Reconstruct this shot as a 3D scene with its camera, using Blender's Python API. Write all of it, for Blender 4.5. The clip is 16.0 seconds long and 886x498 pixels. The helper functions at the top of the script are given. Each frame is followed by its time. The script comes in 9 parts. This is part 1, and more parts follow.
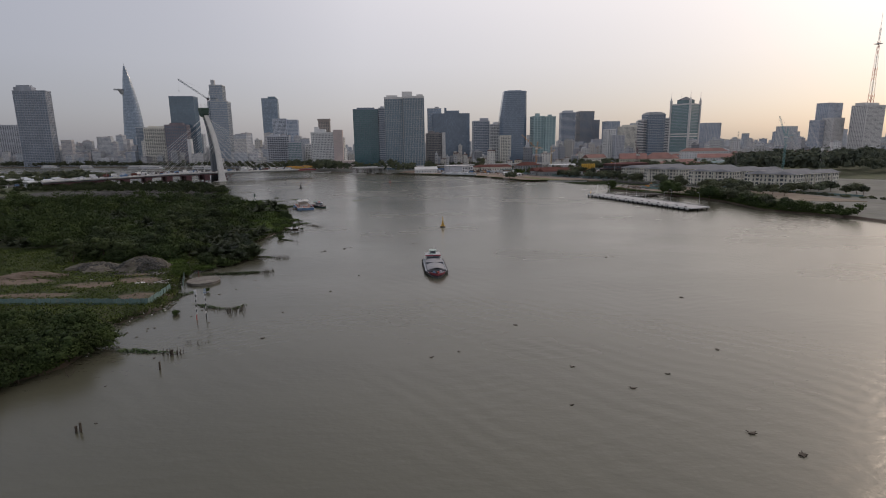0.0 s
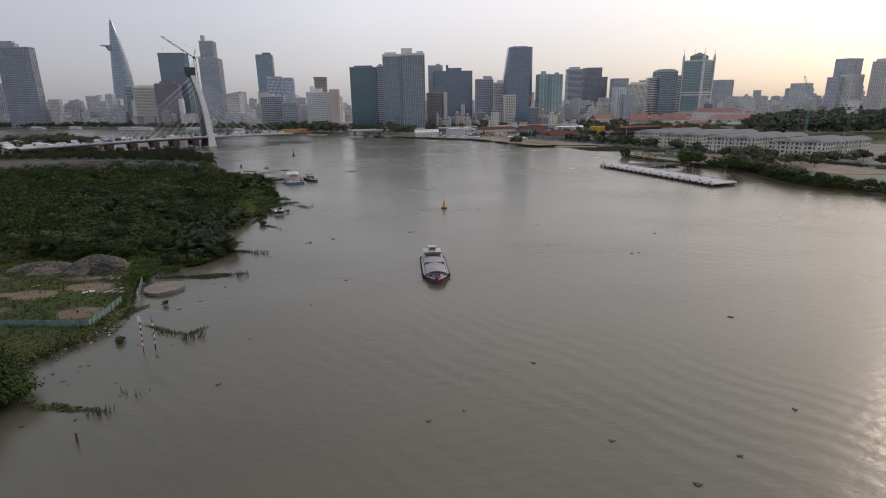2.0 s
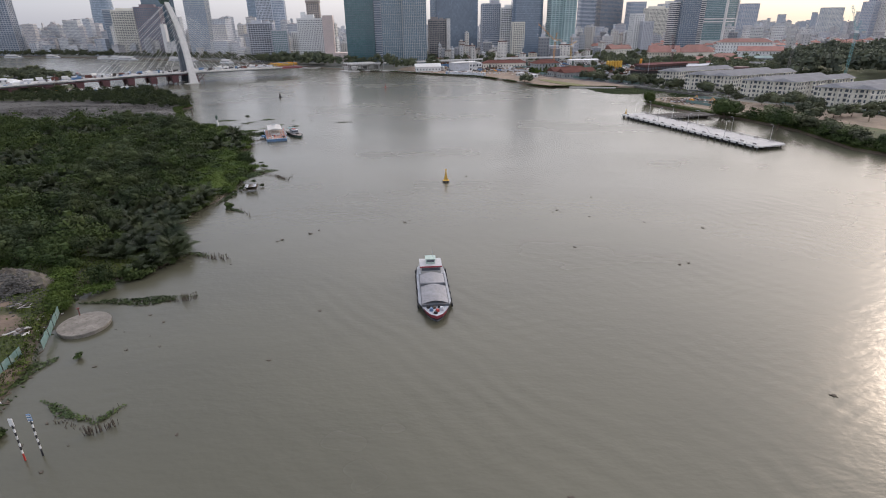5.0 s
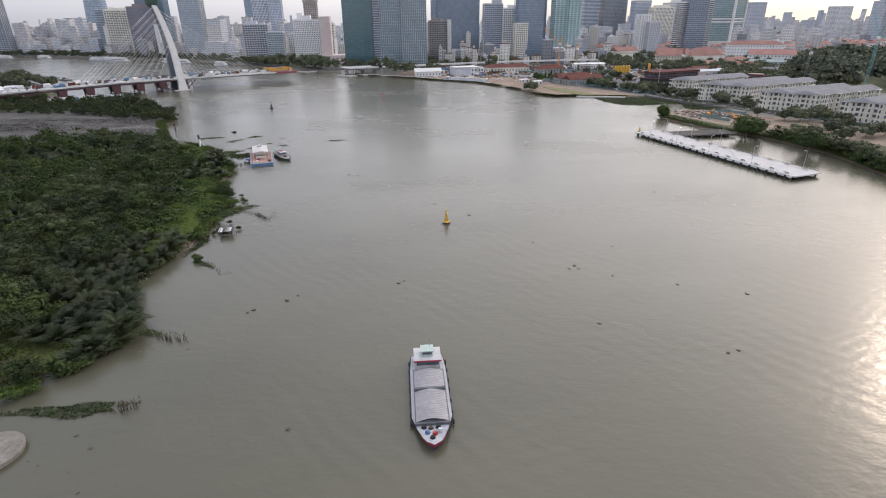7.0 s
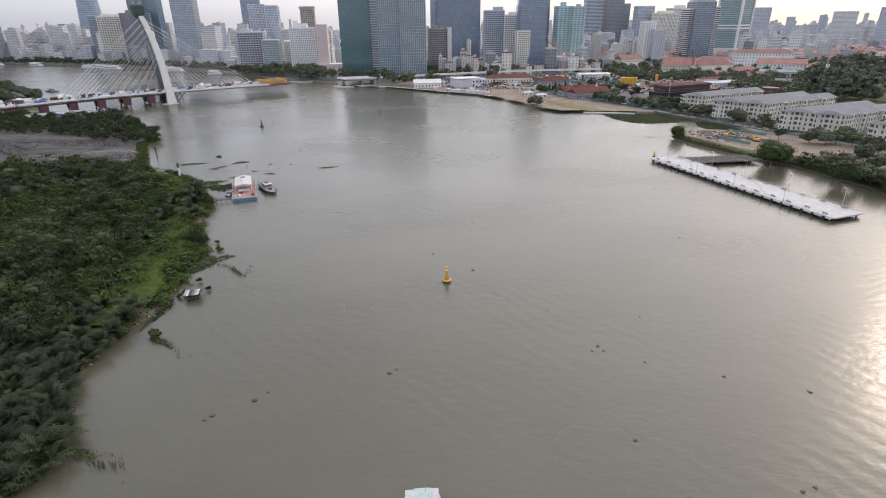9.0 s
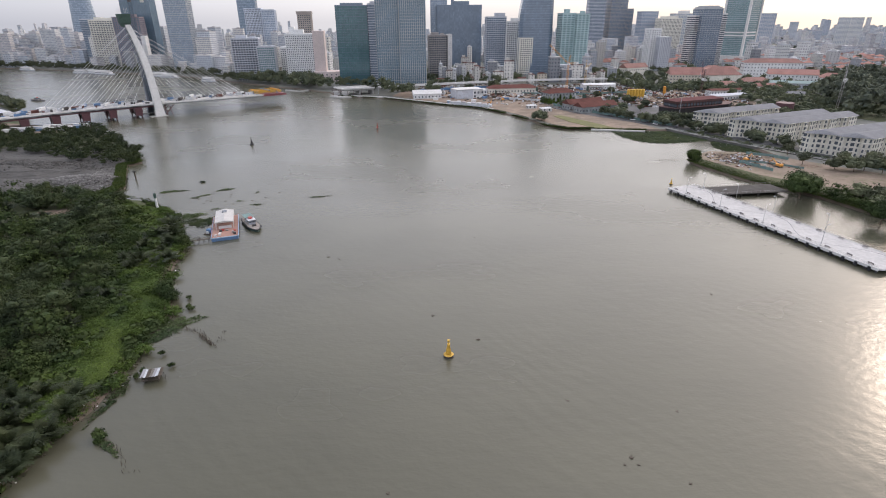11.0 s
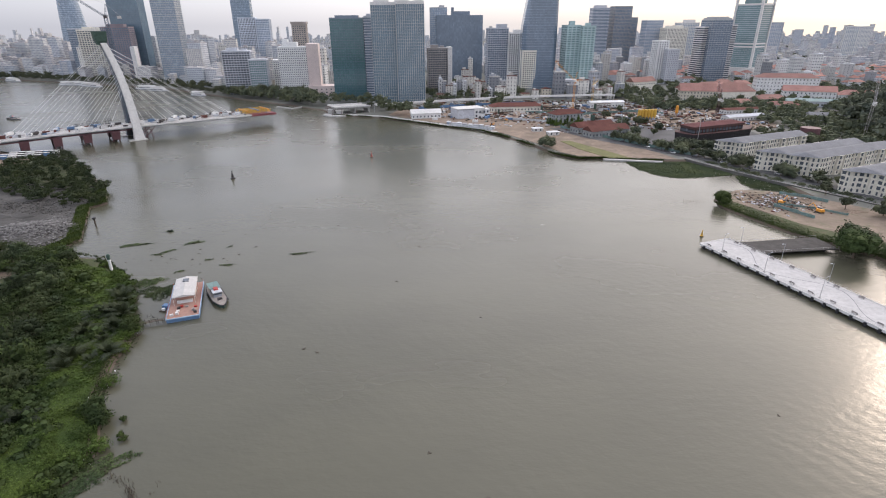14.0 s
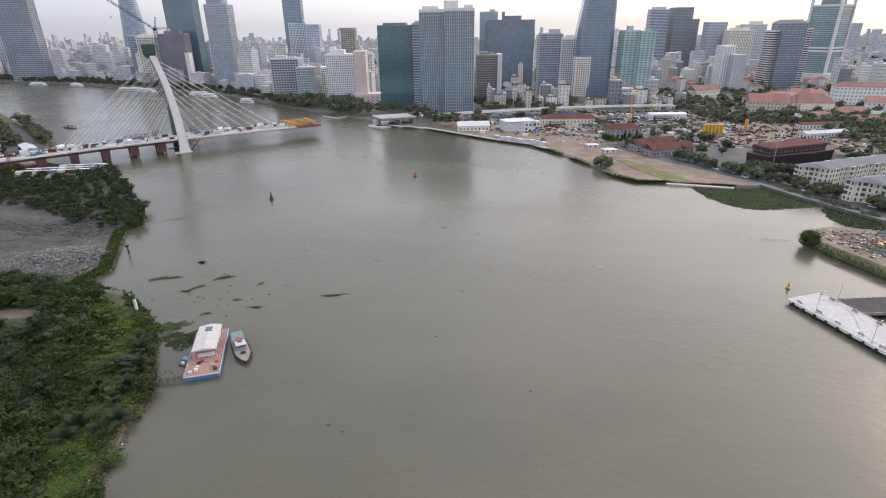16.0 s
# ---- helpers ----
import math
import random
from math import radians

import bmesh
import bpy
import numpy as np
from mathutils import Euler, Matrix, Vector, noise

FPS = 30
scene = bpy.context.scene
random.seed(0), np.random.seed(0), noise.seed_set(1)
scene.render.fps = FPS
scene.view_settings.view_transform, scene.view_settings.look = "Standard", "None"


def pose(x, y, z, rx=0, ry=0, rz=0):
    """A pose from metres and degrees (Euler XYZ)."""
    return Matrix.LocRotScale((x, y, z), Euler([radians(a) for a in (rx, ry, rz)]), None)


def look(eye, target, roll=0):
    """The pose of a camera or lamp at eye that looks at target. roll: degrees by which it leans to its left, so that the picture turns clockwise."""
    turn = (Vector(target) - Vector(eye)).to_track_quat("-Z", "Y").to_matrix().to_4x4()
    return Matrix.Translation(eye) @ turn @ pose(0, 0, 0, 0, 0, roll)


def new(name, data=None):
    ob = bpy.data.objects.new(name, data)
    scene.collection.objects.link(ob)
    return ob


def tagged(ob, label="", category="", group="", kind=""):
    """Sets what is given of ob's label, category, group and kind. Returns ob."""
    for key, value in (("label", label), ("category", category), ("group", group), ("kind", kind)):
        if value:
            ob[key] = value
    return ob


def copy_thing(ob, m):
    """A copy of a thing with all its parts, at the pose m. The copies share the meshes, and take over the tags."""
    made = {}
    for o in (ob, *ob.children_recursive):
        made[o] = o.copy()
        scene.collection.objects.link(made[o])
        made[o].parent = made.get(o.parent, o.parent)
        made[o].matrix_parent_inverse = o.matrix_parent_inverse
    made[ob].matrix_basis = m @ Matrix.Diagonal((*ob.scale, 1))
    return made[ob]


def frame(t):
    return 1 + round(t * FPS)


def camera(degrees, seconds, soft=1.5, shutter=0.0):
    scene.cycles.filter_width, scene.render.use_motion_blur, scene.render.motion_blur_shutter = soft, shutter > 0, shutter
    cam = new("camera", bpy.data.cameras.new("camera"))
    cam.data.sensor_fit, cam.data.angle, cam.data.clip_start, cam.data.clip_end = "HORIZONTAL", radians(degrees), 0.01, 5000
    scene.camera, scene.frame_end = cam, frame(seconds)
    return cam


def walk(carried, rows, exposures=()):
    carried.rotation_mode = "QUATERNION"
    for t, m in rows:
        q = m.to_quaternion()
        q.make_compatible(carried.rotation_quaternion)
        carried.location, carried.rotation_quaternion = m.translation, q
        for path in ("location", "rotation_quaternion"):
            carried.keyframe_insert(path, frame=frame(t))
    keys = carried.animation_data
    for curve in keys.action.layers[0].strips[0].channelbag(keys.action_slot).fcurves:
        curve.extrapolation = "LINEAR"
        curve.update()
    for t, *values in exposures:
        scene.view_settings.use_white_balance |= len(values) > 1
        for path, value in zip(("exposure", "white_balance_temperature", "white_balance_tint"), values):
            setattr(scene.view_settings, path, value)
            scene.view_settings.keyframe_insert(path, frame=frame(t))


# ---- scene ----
cam = camera(80.2, 16.0, soft=1.05)
PATH = [
    (0, look((-0.21, -9.299, 45.258), (-0.209, -7.338, 44.868), -0.8)),
    (0.5, look((-0.175, -1.58, 47.068), (-0.176, 0.379, 46.664), -0.9)),
    (1, look((0.192, 6.159, 48.737), (0.187, 8.085, 48.199), -0.9)),
    (1.5, look((0.03, 13.187, 50.246), (0.023, 15.112, 49.703), -0.9)),
    (2, look((0.213, 20.359, 52.08), (0.205, 22.284, 51.538), -0.9)),
    (2.5, look((0.387, 27.194, 53.732), (0.376, 29.104, 53.139), -0.8)),
    (3, look((0.529, 34.206, 55.261), (0.516, 36.082, 54.567), -0.8)),
    (3.5, look((0.592, 41.654, 56.908), (0.576, 43.528, 56.212), -0.8)),
    (4, look((0.447, 48.619, 58.556), (0.43, 50.478, 57.819), -0.7)),
    (6.5, look((0.855, 86.159, 69.522), (0.834, 87.989, 68.716), -0.8)),
    (7, look((0.761, 94.186, 71.469), (0.74, 96.017, 70.665), -0.7)),
    (7.5, look((0.808, 101.669, 73.659), (0.787, 103.501, 72.856), -0.7)),
    (8, look((0.923, 109.484, 75.607), (0.901, 111.316, 74.806), -0.7)),
    (8.5, look((0.85, 116.907, 77.488), (0.828, 118.74, 76.69), -0.8)),
    (9, look((0.693, 125.224, 79.712), (0.672, 127.058, 78.915), -0.7)),
    (11.5, look((-0.29, 162.302, 90.392), (-0.307, 164.138, 89.6), -0.4)),
    (12, look((-0.318, 169.715, 92.446), (-0.336, 171.553, 91.656), -0.5)),
    (12.5, look((-0.642, 176.661, 94.267), (-0.657, 178.499, 93.479), -0.3)),
    (13, look((-0.661, 185.583, 96.673), (-0.677, 187.422, 95.886), -0.3)),
    (13.5, look((-0.52, 193.283, 98.665), (-0.536, 195.121, 97.879), -0.3)),
    (14, look((-0.468, 200.639, 100.684), (-0.483, 202.479, 99.901), -0.3)),
    (14.5, look((-0.892, 208.069, 102.955), (-0.925, 209.91, 102.172), -0.3)),
    (15, look((-1.337, 215.844, 105.477), (-1.471, 217.679, 104.693), -0.5)),
    (15.5, look((-1.879, 223.985, 107.771), (-2.056, 225.817, 106.988), -0.7)),
    (16, look((-2.178, 230.607, 109.692), (-2.357, 232.439, 108.91), -0.7)),
]
EXPOSURE = [(0, -0.41, 6640, 16), (2.0, -0.08, 6580, 16), (2.5, -0.07, 6560, 16), (3.0, 0.24, 6500, 16), (4.0, 0.46, 6460, 16), (6.5, 0.71, 6430, 16), (9.0, 0.76, 6430, 16), (12.0, 0.73, 6420, 16), (16.0, 0.82, 6440, 16)]
walk(cam, PATH, EXPOSURE)

# ---- sky and sun: a hazy late afternoon, the low sun veiled beyond the right bank ----
SUN_AZ, SUN_EL = radians(48), radians(25)
sun_way = Vector((math.sin(SUN_AZ) * math.cos(SUN_EL), math.cos(SUN_AZ) * math.cos(SUN_EL), math.sin(SUN_EL)))

world = bpy.data.worlds.new("hazy_sky")
scene.world = world
world.use_nodes = True
wn, wl = world.node_tree.nodes, world.node_tree.links
wn.clear()
sky = wn.new("ShaderNodeTexSky")
sky.sky_type, sky.sun_disc = "NISHITA", False
sky.sun_elevation, sky.sun_rotation = SUN_EL, SUN_AZ
sky.air_density, sky.dust_density, sky.ozone_density = 1.0, 2.0, 2.0
sky_bg = wn.new("ShaderNodeBackground")
sky_bg.inputs["Strength"].default_value = 0.03
wl.new(sky.outputs[0], sky_bg.inputs["Color"])
# the veil of haze: pale grey, a little warmer and brighter towards the sun, and raised on the unseen far side to light
# the facades
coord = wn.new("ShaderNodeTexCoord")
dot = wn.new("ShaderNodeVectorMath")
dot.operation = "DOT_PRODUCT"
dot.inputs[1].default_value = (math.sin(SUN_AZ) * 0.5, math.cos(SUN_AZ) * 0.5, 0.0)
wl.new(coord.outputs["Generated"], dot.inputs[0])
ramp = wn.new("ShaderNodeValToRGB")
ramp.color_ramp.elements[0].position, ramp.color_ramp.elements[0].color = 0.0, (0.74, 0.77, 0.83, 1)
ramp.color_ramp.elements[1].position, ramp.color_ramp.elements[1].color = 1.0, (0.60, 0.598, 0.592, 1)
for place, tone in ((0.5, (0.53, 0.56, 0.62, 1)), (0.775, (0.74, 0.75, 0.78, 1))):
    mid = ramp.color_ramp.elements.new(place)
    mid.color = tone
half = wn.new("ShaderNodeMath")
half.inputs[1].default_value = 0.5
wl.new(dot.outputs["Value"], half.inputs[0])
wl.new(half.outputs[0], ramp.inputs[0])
# the wide glow round the veiled sun
near_sun = wn.new("ShaderNodeVectorMath")
near_sun.operation = "DOT_PRODUCT"
near_sun.inputs[1].default_value = tuple(sun_way)
wl.new(coord.outputs["Generated"], near_sun.inputs[0])
glow = wn.new("ShaderNodeMapRange")
glow.interpolation_type = "SMOOTHSTEP"
glow.inputs[1].default_value, glow.inputs[2].default_value = 0.30, 1.05
glow.inputs[3].default_value, glow.inputs[4].default_value = 0.0, 0.67
wl.new(near_sun.outputs["Value"], glow.inputs[0])
glow_bg = wn.new("ShaderNodeBackground")
glow_bg.inputs["Color"].default_value = (1.0, 0.92, 0.82, 1)
thick = wn.new("ShaderNodeMapRange")
thick.inputs[1].default_value, thick.inputs[2].default_value = 0.0, 0.40
thick.inputs[3].default_value, thick.inputs[4].default_value = 0.08, 1.0
glow_low = wn.new("ShaderNodeMath")
glow_low.operation = "MULTIPLY"
wl.new(glow.outputs[0], glow_low.inputs[0])
wl.new(thick.outputs[0], glow_low.inputs[1])
wl.new(glow_low.outputs[0], glow_bg.inputs["Strength"])
haze_bg = wn.new("ShaderNodeBackground")
haze_bg.inputs["Strength"].default_value = 1.04
# an overcast veil is brighter overhead than at the horizon
split = wn.new("ShaderNodeSeparateXYZ")
wl.new(coord.outputs["Generated"], split.inputs[0])
lift = wn.new("ShaderNodeValToRGB")
lift.color_ramp.elements[0].position, lift.color_ramp.elements[0].color = 0.0, (0.51, 0.51, 0.51, 1)
lift.color_ramp.elements[1].position, lift.color_ramp.elements[1].color = 1.0, (0.94, 0.94, 0.94, 1)
for place, tone in ((0.06, 0.66), (0.14, 0.79), (0.42, 0.97)):
    lift.color_ramp.elements.new(place).color = (tone, tone, tone, 1)
wl.new(split.outputs["Z"], lift.inputs[0])
wl.new(split.outputs["Z"], thick.inputs[0])
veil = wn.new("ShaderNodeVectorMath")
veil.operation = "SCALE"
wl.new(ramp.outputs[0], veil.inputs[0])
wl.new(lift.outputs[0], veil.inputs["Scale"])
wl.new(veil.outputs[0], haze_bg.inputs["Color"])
sky_sum = wn.new("ShaderNodeAddShader")
wl.new(sky_bg.outputs[0], sky_sum.inputs[0])
wl.new(haze_bg.outputs[0], sky_sum.inputs[1])
sky_all = wn.new("ShaderNodeAddShader")
wl.new(sky_sum.outputs[0], sky_all.inputs[0])
wl.new(glow_bg.outputs[0], sky_all.inputs[1])
sky_out = wn.new("ShaderNodeOutputWorld")
wl.new(sky_all.outputs[0], sky_out.inputs[0])

sun = new("sun", bpy.data.lights.new("sun", "SUN"))
sun.data.energy, sun.data.angle, sun.data.color = 0.36, radians(4), (1.0, 0.82, 0.62)
sun.matrix_world = look(sun_way * 500, (0, 0, 0))


# ---- materials ----
def shade(name, rough=0.7, metal=0.0, spec=0.5):
    m = bpy.data.materials.new(name)
    m.use_nodes = True
    b = m.node_tree.nodes["Principled BSDF"]
    b.inputs["Roughness"].default_value = rough
    b.inputs["Metallic"].default_value = metal
    b.inputs["Specular IOR Level"].default_value = spec
    return m, m.node_tree.nodes, m.node_tree.links, b


def noise_at(n, l, vector, scale, detail=3.0, rough=0.6):
    t = n.new("ShaderNodeTexNoise")
    t.inputs["Scale"].default_value, t.inputs["Detail"].default_value, t.inputs["Roughness"].default_value = scale, detail, rough
    l.new(vector, t.inputs["Vector"])
    return t.outputs["Fac"]


def ramp_of(n, l, fac, stops):
    r = n.new("ShaderNodeValToRGB")
    while len(r.color_ramp.elements) < len(stops):
        r.color_ramp.elements.new(0.5)
    for e, (p, c) in zip(r.color_ramp.elements, stops):
        e.position, e.color = p, (*c, 1)
    l.new(fac, r.inputs[0])
    return r.outputs[0]


def mixed(n, l, a, b, fac, mode="MIX"):
    x = n.new("ShaderNodeMix")
    x.data_type, x.blend_type = "RGBA", mode
    for value, slot in ((fac, x.inputs[0]), (a, x.inputs[6]), (b, x.inputs[7])):
        if isinstance(value, (int, float)):
            slot.default_value = value
        elif isinstance(value, tuple):
            slot.default_value = (*value, 1)
        else:
            l.new(value, slot)
    return x.outputs[2]


def surface(name, c, rough=0.75, metal=0.0, var=0.25, big=0.05, small=1.2, bump=0.3, bump_size=2.0, spec=0.4, stain=None, rand=0.0, island=0.0):
    """A matt surface: large blotches, fine grain, relief, an optional stain, and a shift from object to object or piece to piece."""
    m, n, l, b = shade(name, rough, metal, spec)
    g = n.new("ShaderNodeNewGeometry")
    p = g.outputs["Position"]
    dark, light = tuple(v * (1 - var) for v in c), tuple(min(1, v * (1 + var)) for v in c)
    col = mixed(n, l, dark, light, ramp_of(n, l, noise_at(n, l, p, big), ((0.3, (0, 0, 0)), (0.7, (1, 1, 1)))))
    grain = noise_at(n, l, p, small, 5.0)
    col = mixed(n, l, col, tuple(v * 0.7 for v in c), ramp_of(n, l, grain, ((0.42, (0, 0, 0)), (0.75, (0.8, 0.8, 0.8)))))
    if stain:
        col = mixed(n, l, col, stain, ramp_of(n, l, noise_at(n, l, p, big * 3.1, 6.0, 0.7), ((0.52, (0, 0, 0)), (0.68, (0.75, 0.75, 0.75)))))
    if rand or island:
        info = n.new("ShaderNodeObjectInfo") if rand else g
        h = n.new("ShaderNodeHueSaturation")
        k = n.new("ShaderNodeMapRange")
        k.inputs[3].default_value, k.inputs[4].default_value = 1 - (rand or island), 1 + (rand or island)
        l.new(info.outputs["Random" if rand else "Random Per Island"], k.inputs[0])
        l.new(k.outputs[0], h.inputs["Value"])
        l.new(col, h.inputs["Color"])
        col = h.outputs[0]
    l.new(col, b.inputs["Base Color"])
    if bump:
        u = n.new("ShaderNodeBump")
        u.inputs["Strength"].default_value, u.inputs["Distance"].default_value = bump, 0.2
        l.new(noise_at(n, l, p, bump_size, 5.0), u.inputs["Height"])
        l.new(u.outputs[0], b.inputs["Normal"])
    return m


def facade_glass(name, c, cell=(3.0, 3.0, 3.6), rough=0.12, spec=0.7, var=0.11, metal=0.0):
    """Curtain-wall glass: each pane a little different in tint and gloss, blinds drawn here and there."""
    m, n, l, b = shade(name, rough, metal, spec)
    co = n.new("ShaderNodeTexCoord")
    s = n.new("ShaderNodeVectorMath")
    s.operation = "SNAP"
    s.inputs[1].default_value = cell
    add = n.new("ShaderNodeVectorMath")
    add.inputs[1].default_value = (0.37, 0.41, 0.05)
    l.new(co.outputs["Object"], add.inputs[0])
    l.new(add.outputs[0], s.inputs[0])
    w = n.new("ShaderNodeTexWhiteNoise")
    l.new(s.outputs[0], w.inputs["Vector"])
    col = mixed(n, l, tuple(v * (1 - var) for v in c), tuple(min(1, v * (1 + var)) for v in c), w.outputs["Value"])
    blind = ramp_of(n, l, w.outputs["Value"], ((0.90, (0, 0, 0)), (0.97, (0.10, 0.10, 0.10))))
    col = mixed(n, l, col, tuple(min(1, v * 1.6 + 0.08) for v in c), blind)
    big = noise_at(n, l, co.outputs["Object"], 0.03)
    col = mixed(n, l, col, tuple(v * 0.75 for v in c), ramp_of(n, l, big, ((0.4, (0, 0, 0)), (0.65, (0.6, 0.6, 0.6)))))
    l.new(col, b.inputs["Base Color"])
    r = n.new("ShaderNodeMapRange")
    r.inputs[3].default_value, r.inputs[4].default_value = rough * 0.6, rough * 1.9
    l.new(w.outputs["Value"], r.inputs[0])
    l.new(r.outputs[0], b.inputs["Roughness"])
    return m


def leafy(name, c, c2, rough=0.75):
    """Foliage: fine leaf-sized mottling and relief, clumps of lighter growth, a shift from plant to plant."""
    m, n, l, b = shade(name, rough, 0.0, 0.10)
    g = n.new("ShaderNodeNewGeometry")
    info = n.new("ShaderNodeObjectInfo")
    p = g.outputs["Position"]
    fine = ramp_of(n, l, noise_at(n, l, p, 2.6, 3.0, 0.7), ((0.36, (0, 0, 0)), (0.64, (1, 1, 1))))
    col = mixed(n, l, tuple(v * 0.62 for v in c), c2, mixed(n, l, g.outputs["Random Per Island"], fine, 0.62))
    patch = ramp_of(n, l, noise_at(n, l, p, 0.085, 3.0), ((0.38, (0, 0, 0)), (0.68, (1, 1, 1))))
    col = mixed(n, l, col, tuple(v * k for v, k in zip(c2, (1.5, 1.3, 0.9))), mixed(n, l, (0, 0, 0), (0.5, 0.5, 0.5), patch))
    h = n.new("ShaderNodeHueSaturation")
    k = n.new("ShaderNodeMapRange")
    k.inputs[3].default_value, k.inputs[4].default_value = 0.68, 1.36
    l.new(info.outputs["Random"], k.inputs[0])
    l.new(k.outputs[0], h.inputs["Value"])
    l.new(col, h.inputs["Color"])
    l.new(h.outputs[0], b.inputs["Base Color"])
    u = n.new("ShaderNodeBump")
    u.inputs["Strength"].default_value, u.inputs["Distance"].default_value = 0.75, 0.35
    l.new(noise_at(n, l, p, 2.2, 3.0, 0.7), u.inputs["Height"])
    l.new(u.outputs[0], b.inputs["Normal"])
    return m



def river():
    """Silty water: a green-brown body, wind ripples at three sizes, two crossing trains of long low waves, calm slicks between them."""
    m, n, l, b = shade("river_water", 0.1, 0.0, 0.5)
    b.inputs["IOR"].default_value = 1.44
    p = n.new("ShaderNodeNewGeometry").outputs["Position"]

    def math_node(op, *values):
        x = n.new("ShaderNodeMath")
        x.operation = op
        for slot, value in zip(x.inputs, values):
            if isinstance(value, (int, float)):
                slot.default_value = value
            else:
                l.new(value, slot)
        return x.outputs[0]

    stretch = n.new("ShaderNodeVectorMath")
    stretch.operation = "MULTIPLY"
    stretch.inputs[1].default_value = (0.6, 1.0, 1.0)
    l.new(p, stretch.inputs[0])
    q = stretch.outputs[0]
    silt = ramp_of(n, l, noise_at(n, l, q, 0.012, 4.0), ((0.3, (0.064, 0.063, 0.043)), (0.7, (0.088, 0.085, 0.058))))
    l.new(silt, b.inputs["Base Color"])
    breeze = ramp_of(n, l, noise_at(n, l, q, 0.014, 4.0), ((0.36, (0.16, 0.16, 0.16)), (0.64, (1, 1, 1))))
    height = None
    for scale, weight in ((0.13, 0.22), (0.42, 0.20), (1.3, 0.08)):
        part_ = math_node("MULTIPLY", noise_at(n, l, q, scale, 2.0, 0.5), weight)
        height = part_ if height is None else math_node("ADD", height, part_)
    # long low wave trains that come and go, the wash of passing boats strongest in the lower reach
    split = n.new("ShaderNodeSeparateXYZ")
    l.new(p, split.inputs[0])
    reach = n.new("ShaderNodeMapRange")
    reach.inputs[1].default_value, reach.inputs[2].default_value = 110.0, 330.0
    reach.inputs[3].default_value, reach.inputs[4].default_value = 1.7, 0.4
    l.new(split.outputs["Y"], reach.inputs[0])
    near = reach.outputs[0]
    wobble = noise_at(n, l, p, 0.02, 2.0)
    for way, length, rise, seed, cut in (((0.74, 0.67, 0.0), 5.2, 0.032, 0.011, 0.47), ((-0.28, 0.96, 0.0), 3.4, 0.020, 0.017, 0.54), ((0.55, -0.83, 0.0), 2.6, 0.016, 0.023, 0.56)):
        d = n.new("ShaderNodeVectorMath")
        d.operation = "DOT_PRODUCT"
        d.inputs[1].default_value = tuple(v * 2 * math.pi / length for v in way)
        l.new(p, d.inputs[0])
        wave = math_node("SINE", math_node("MULTIPLY_ADD", wobble, 26.0, d.outputs["Value"]))
        where = ramp_of(n, l, noise_at(n, l, p, seed, 2.0), ((cut - 0.07, (0, 0, 0)), (cut + 0.08, (1, 1, 1))))
        height = math_node("MULTIPLY_ADD", wave, math_node("MULTIPLY", math_node("MULTIPLY", where, near), rise), height)
    u = n.new("ShaderNodeBump")
    u.inputs["Distance"].default_value = 0.55
    l.new(math_node("MULTIPLY_ADD", breeze, 0.58, 0.22), u.inputs["Strength"])
    l.new(height, u.inputs["Height"])
    l.new(u.outputs[0], b.inputs["Normal"])
    r = n.new("ShaderNodeMapRange")
    r.inputs[3].default_value, r.inputs[4].default_value = 0.20, 0.29
    l.new(breeze, r.inputs[0])
    l.new(r.outputs[0], b.inputs["Roughness"])
    return m



WATER = river()
MUD = surface("river_mud", (0.092, 0.068, 0.050), 0.75, var=0.3, big=0.1, small=0.8, bump=0.5, stain=(0.07, 0.08, 0.035))
WILD = surface("rough_grass_ground", (0.050, 0.062, 0.022), 0.9, var=0.35, big=0.06, small=0.7, bump=0.8, bump_size=1.2, stain=(0.105, 0.088, 0.050))
CITY_GROUND = surface("city_ground", (0.135, 0.137, 0.12), 0.85, var=0.3, big=0.02, small=0.12, bump=0.0, stain=(0.085, 0.10, 0.055))
DIRT = surface("site_dirt", (0.215, 0.162, 0.120), 0.9, var=0.4, big=0.05, small=0.35, bump=0.5, stain=(0.115, 0.10, 0.082))
CLAY = surface("wet_clay", (0.148, 0.108, 0.080), 0.9, var=0.3, big=0.12, small=0.6, bump=0.7, stain=(0.085, 0.085, 0.045))
SAND = surface("bank_sand", (0.205, 0.158, 0.118), 0.9, var=0.25, big=0.06, small=0.4, bump=0.4, stain=(0.10, 0.11, 0.055))
LAWN = surface("strip_lawn", (0.135, 0.135, 0.050), 0.9, var=0.2, big=0.1, small=1.5, bump=0.5)
ASPHALT = surface("asphalt", (0.09, 0.09, 0.092), 0.85, var=0.2, big=0.05, small=0.8, bump=0.2)
GRAVEL = surface("gravel", (0.070, 0.067, 0.062), 0.95, var=0.35, big=0.07, small=0.6, bump=1.0, bump_size=1.4, stain=(0.052, 0.050, 0.045))
STONE = surface("dark_stone", (0.13, 0.125, 0.12), 0.9, var=0.3, big=0.3, small=1.5, bump=0.4, island=0.45)
CONCRETE = surface("concrete", (0.43, 0.42, 0.40), 0.8, var=0.12, big=0.12, small=0.8, bump=0.15, stain=(0.30, 0.29, 0.27))
PALE = surface("pale_concrete", (0.60, 0.59, 0.57), 0.75, var=0.08, big=0.1, small=0.6, bump=0.1, stain=(0.50, 0.49, 0.47))
WHITE = surface("white_paint", (0.66, 0.66, 0.65), 0.6, var=0.07, big=0.1, small=0.5, bump=0.08, stain=(0.58, 0.57, 0.54))
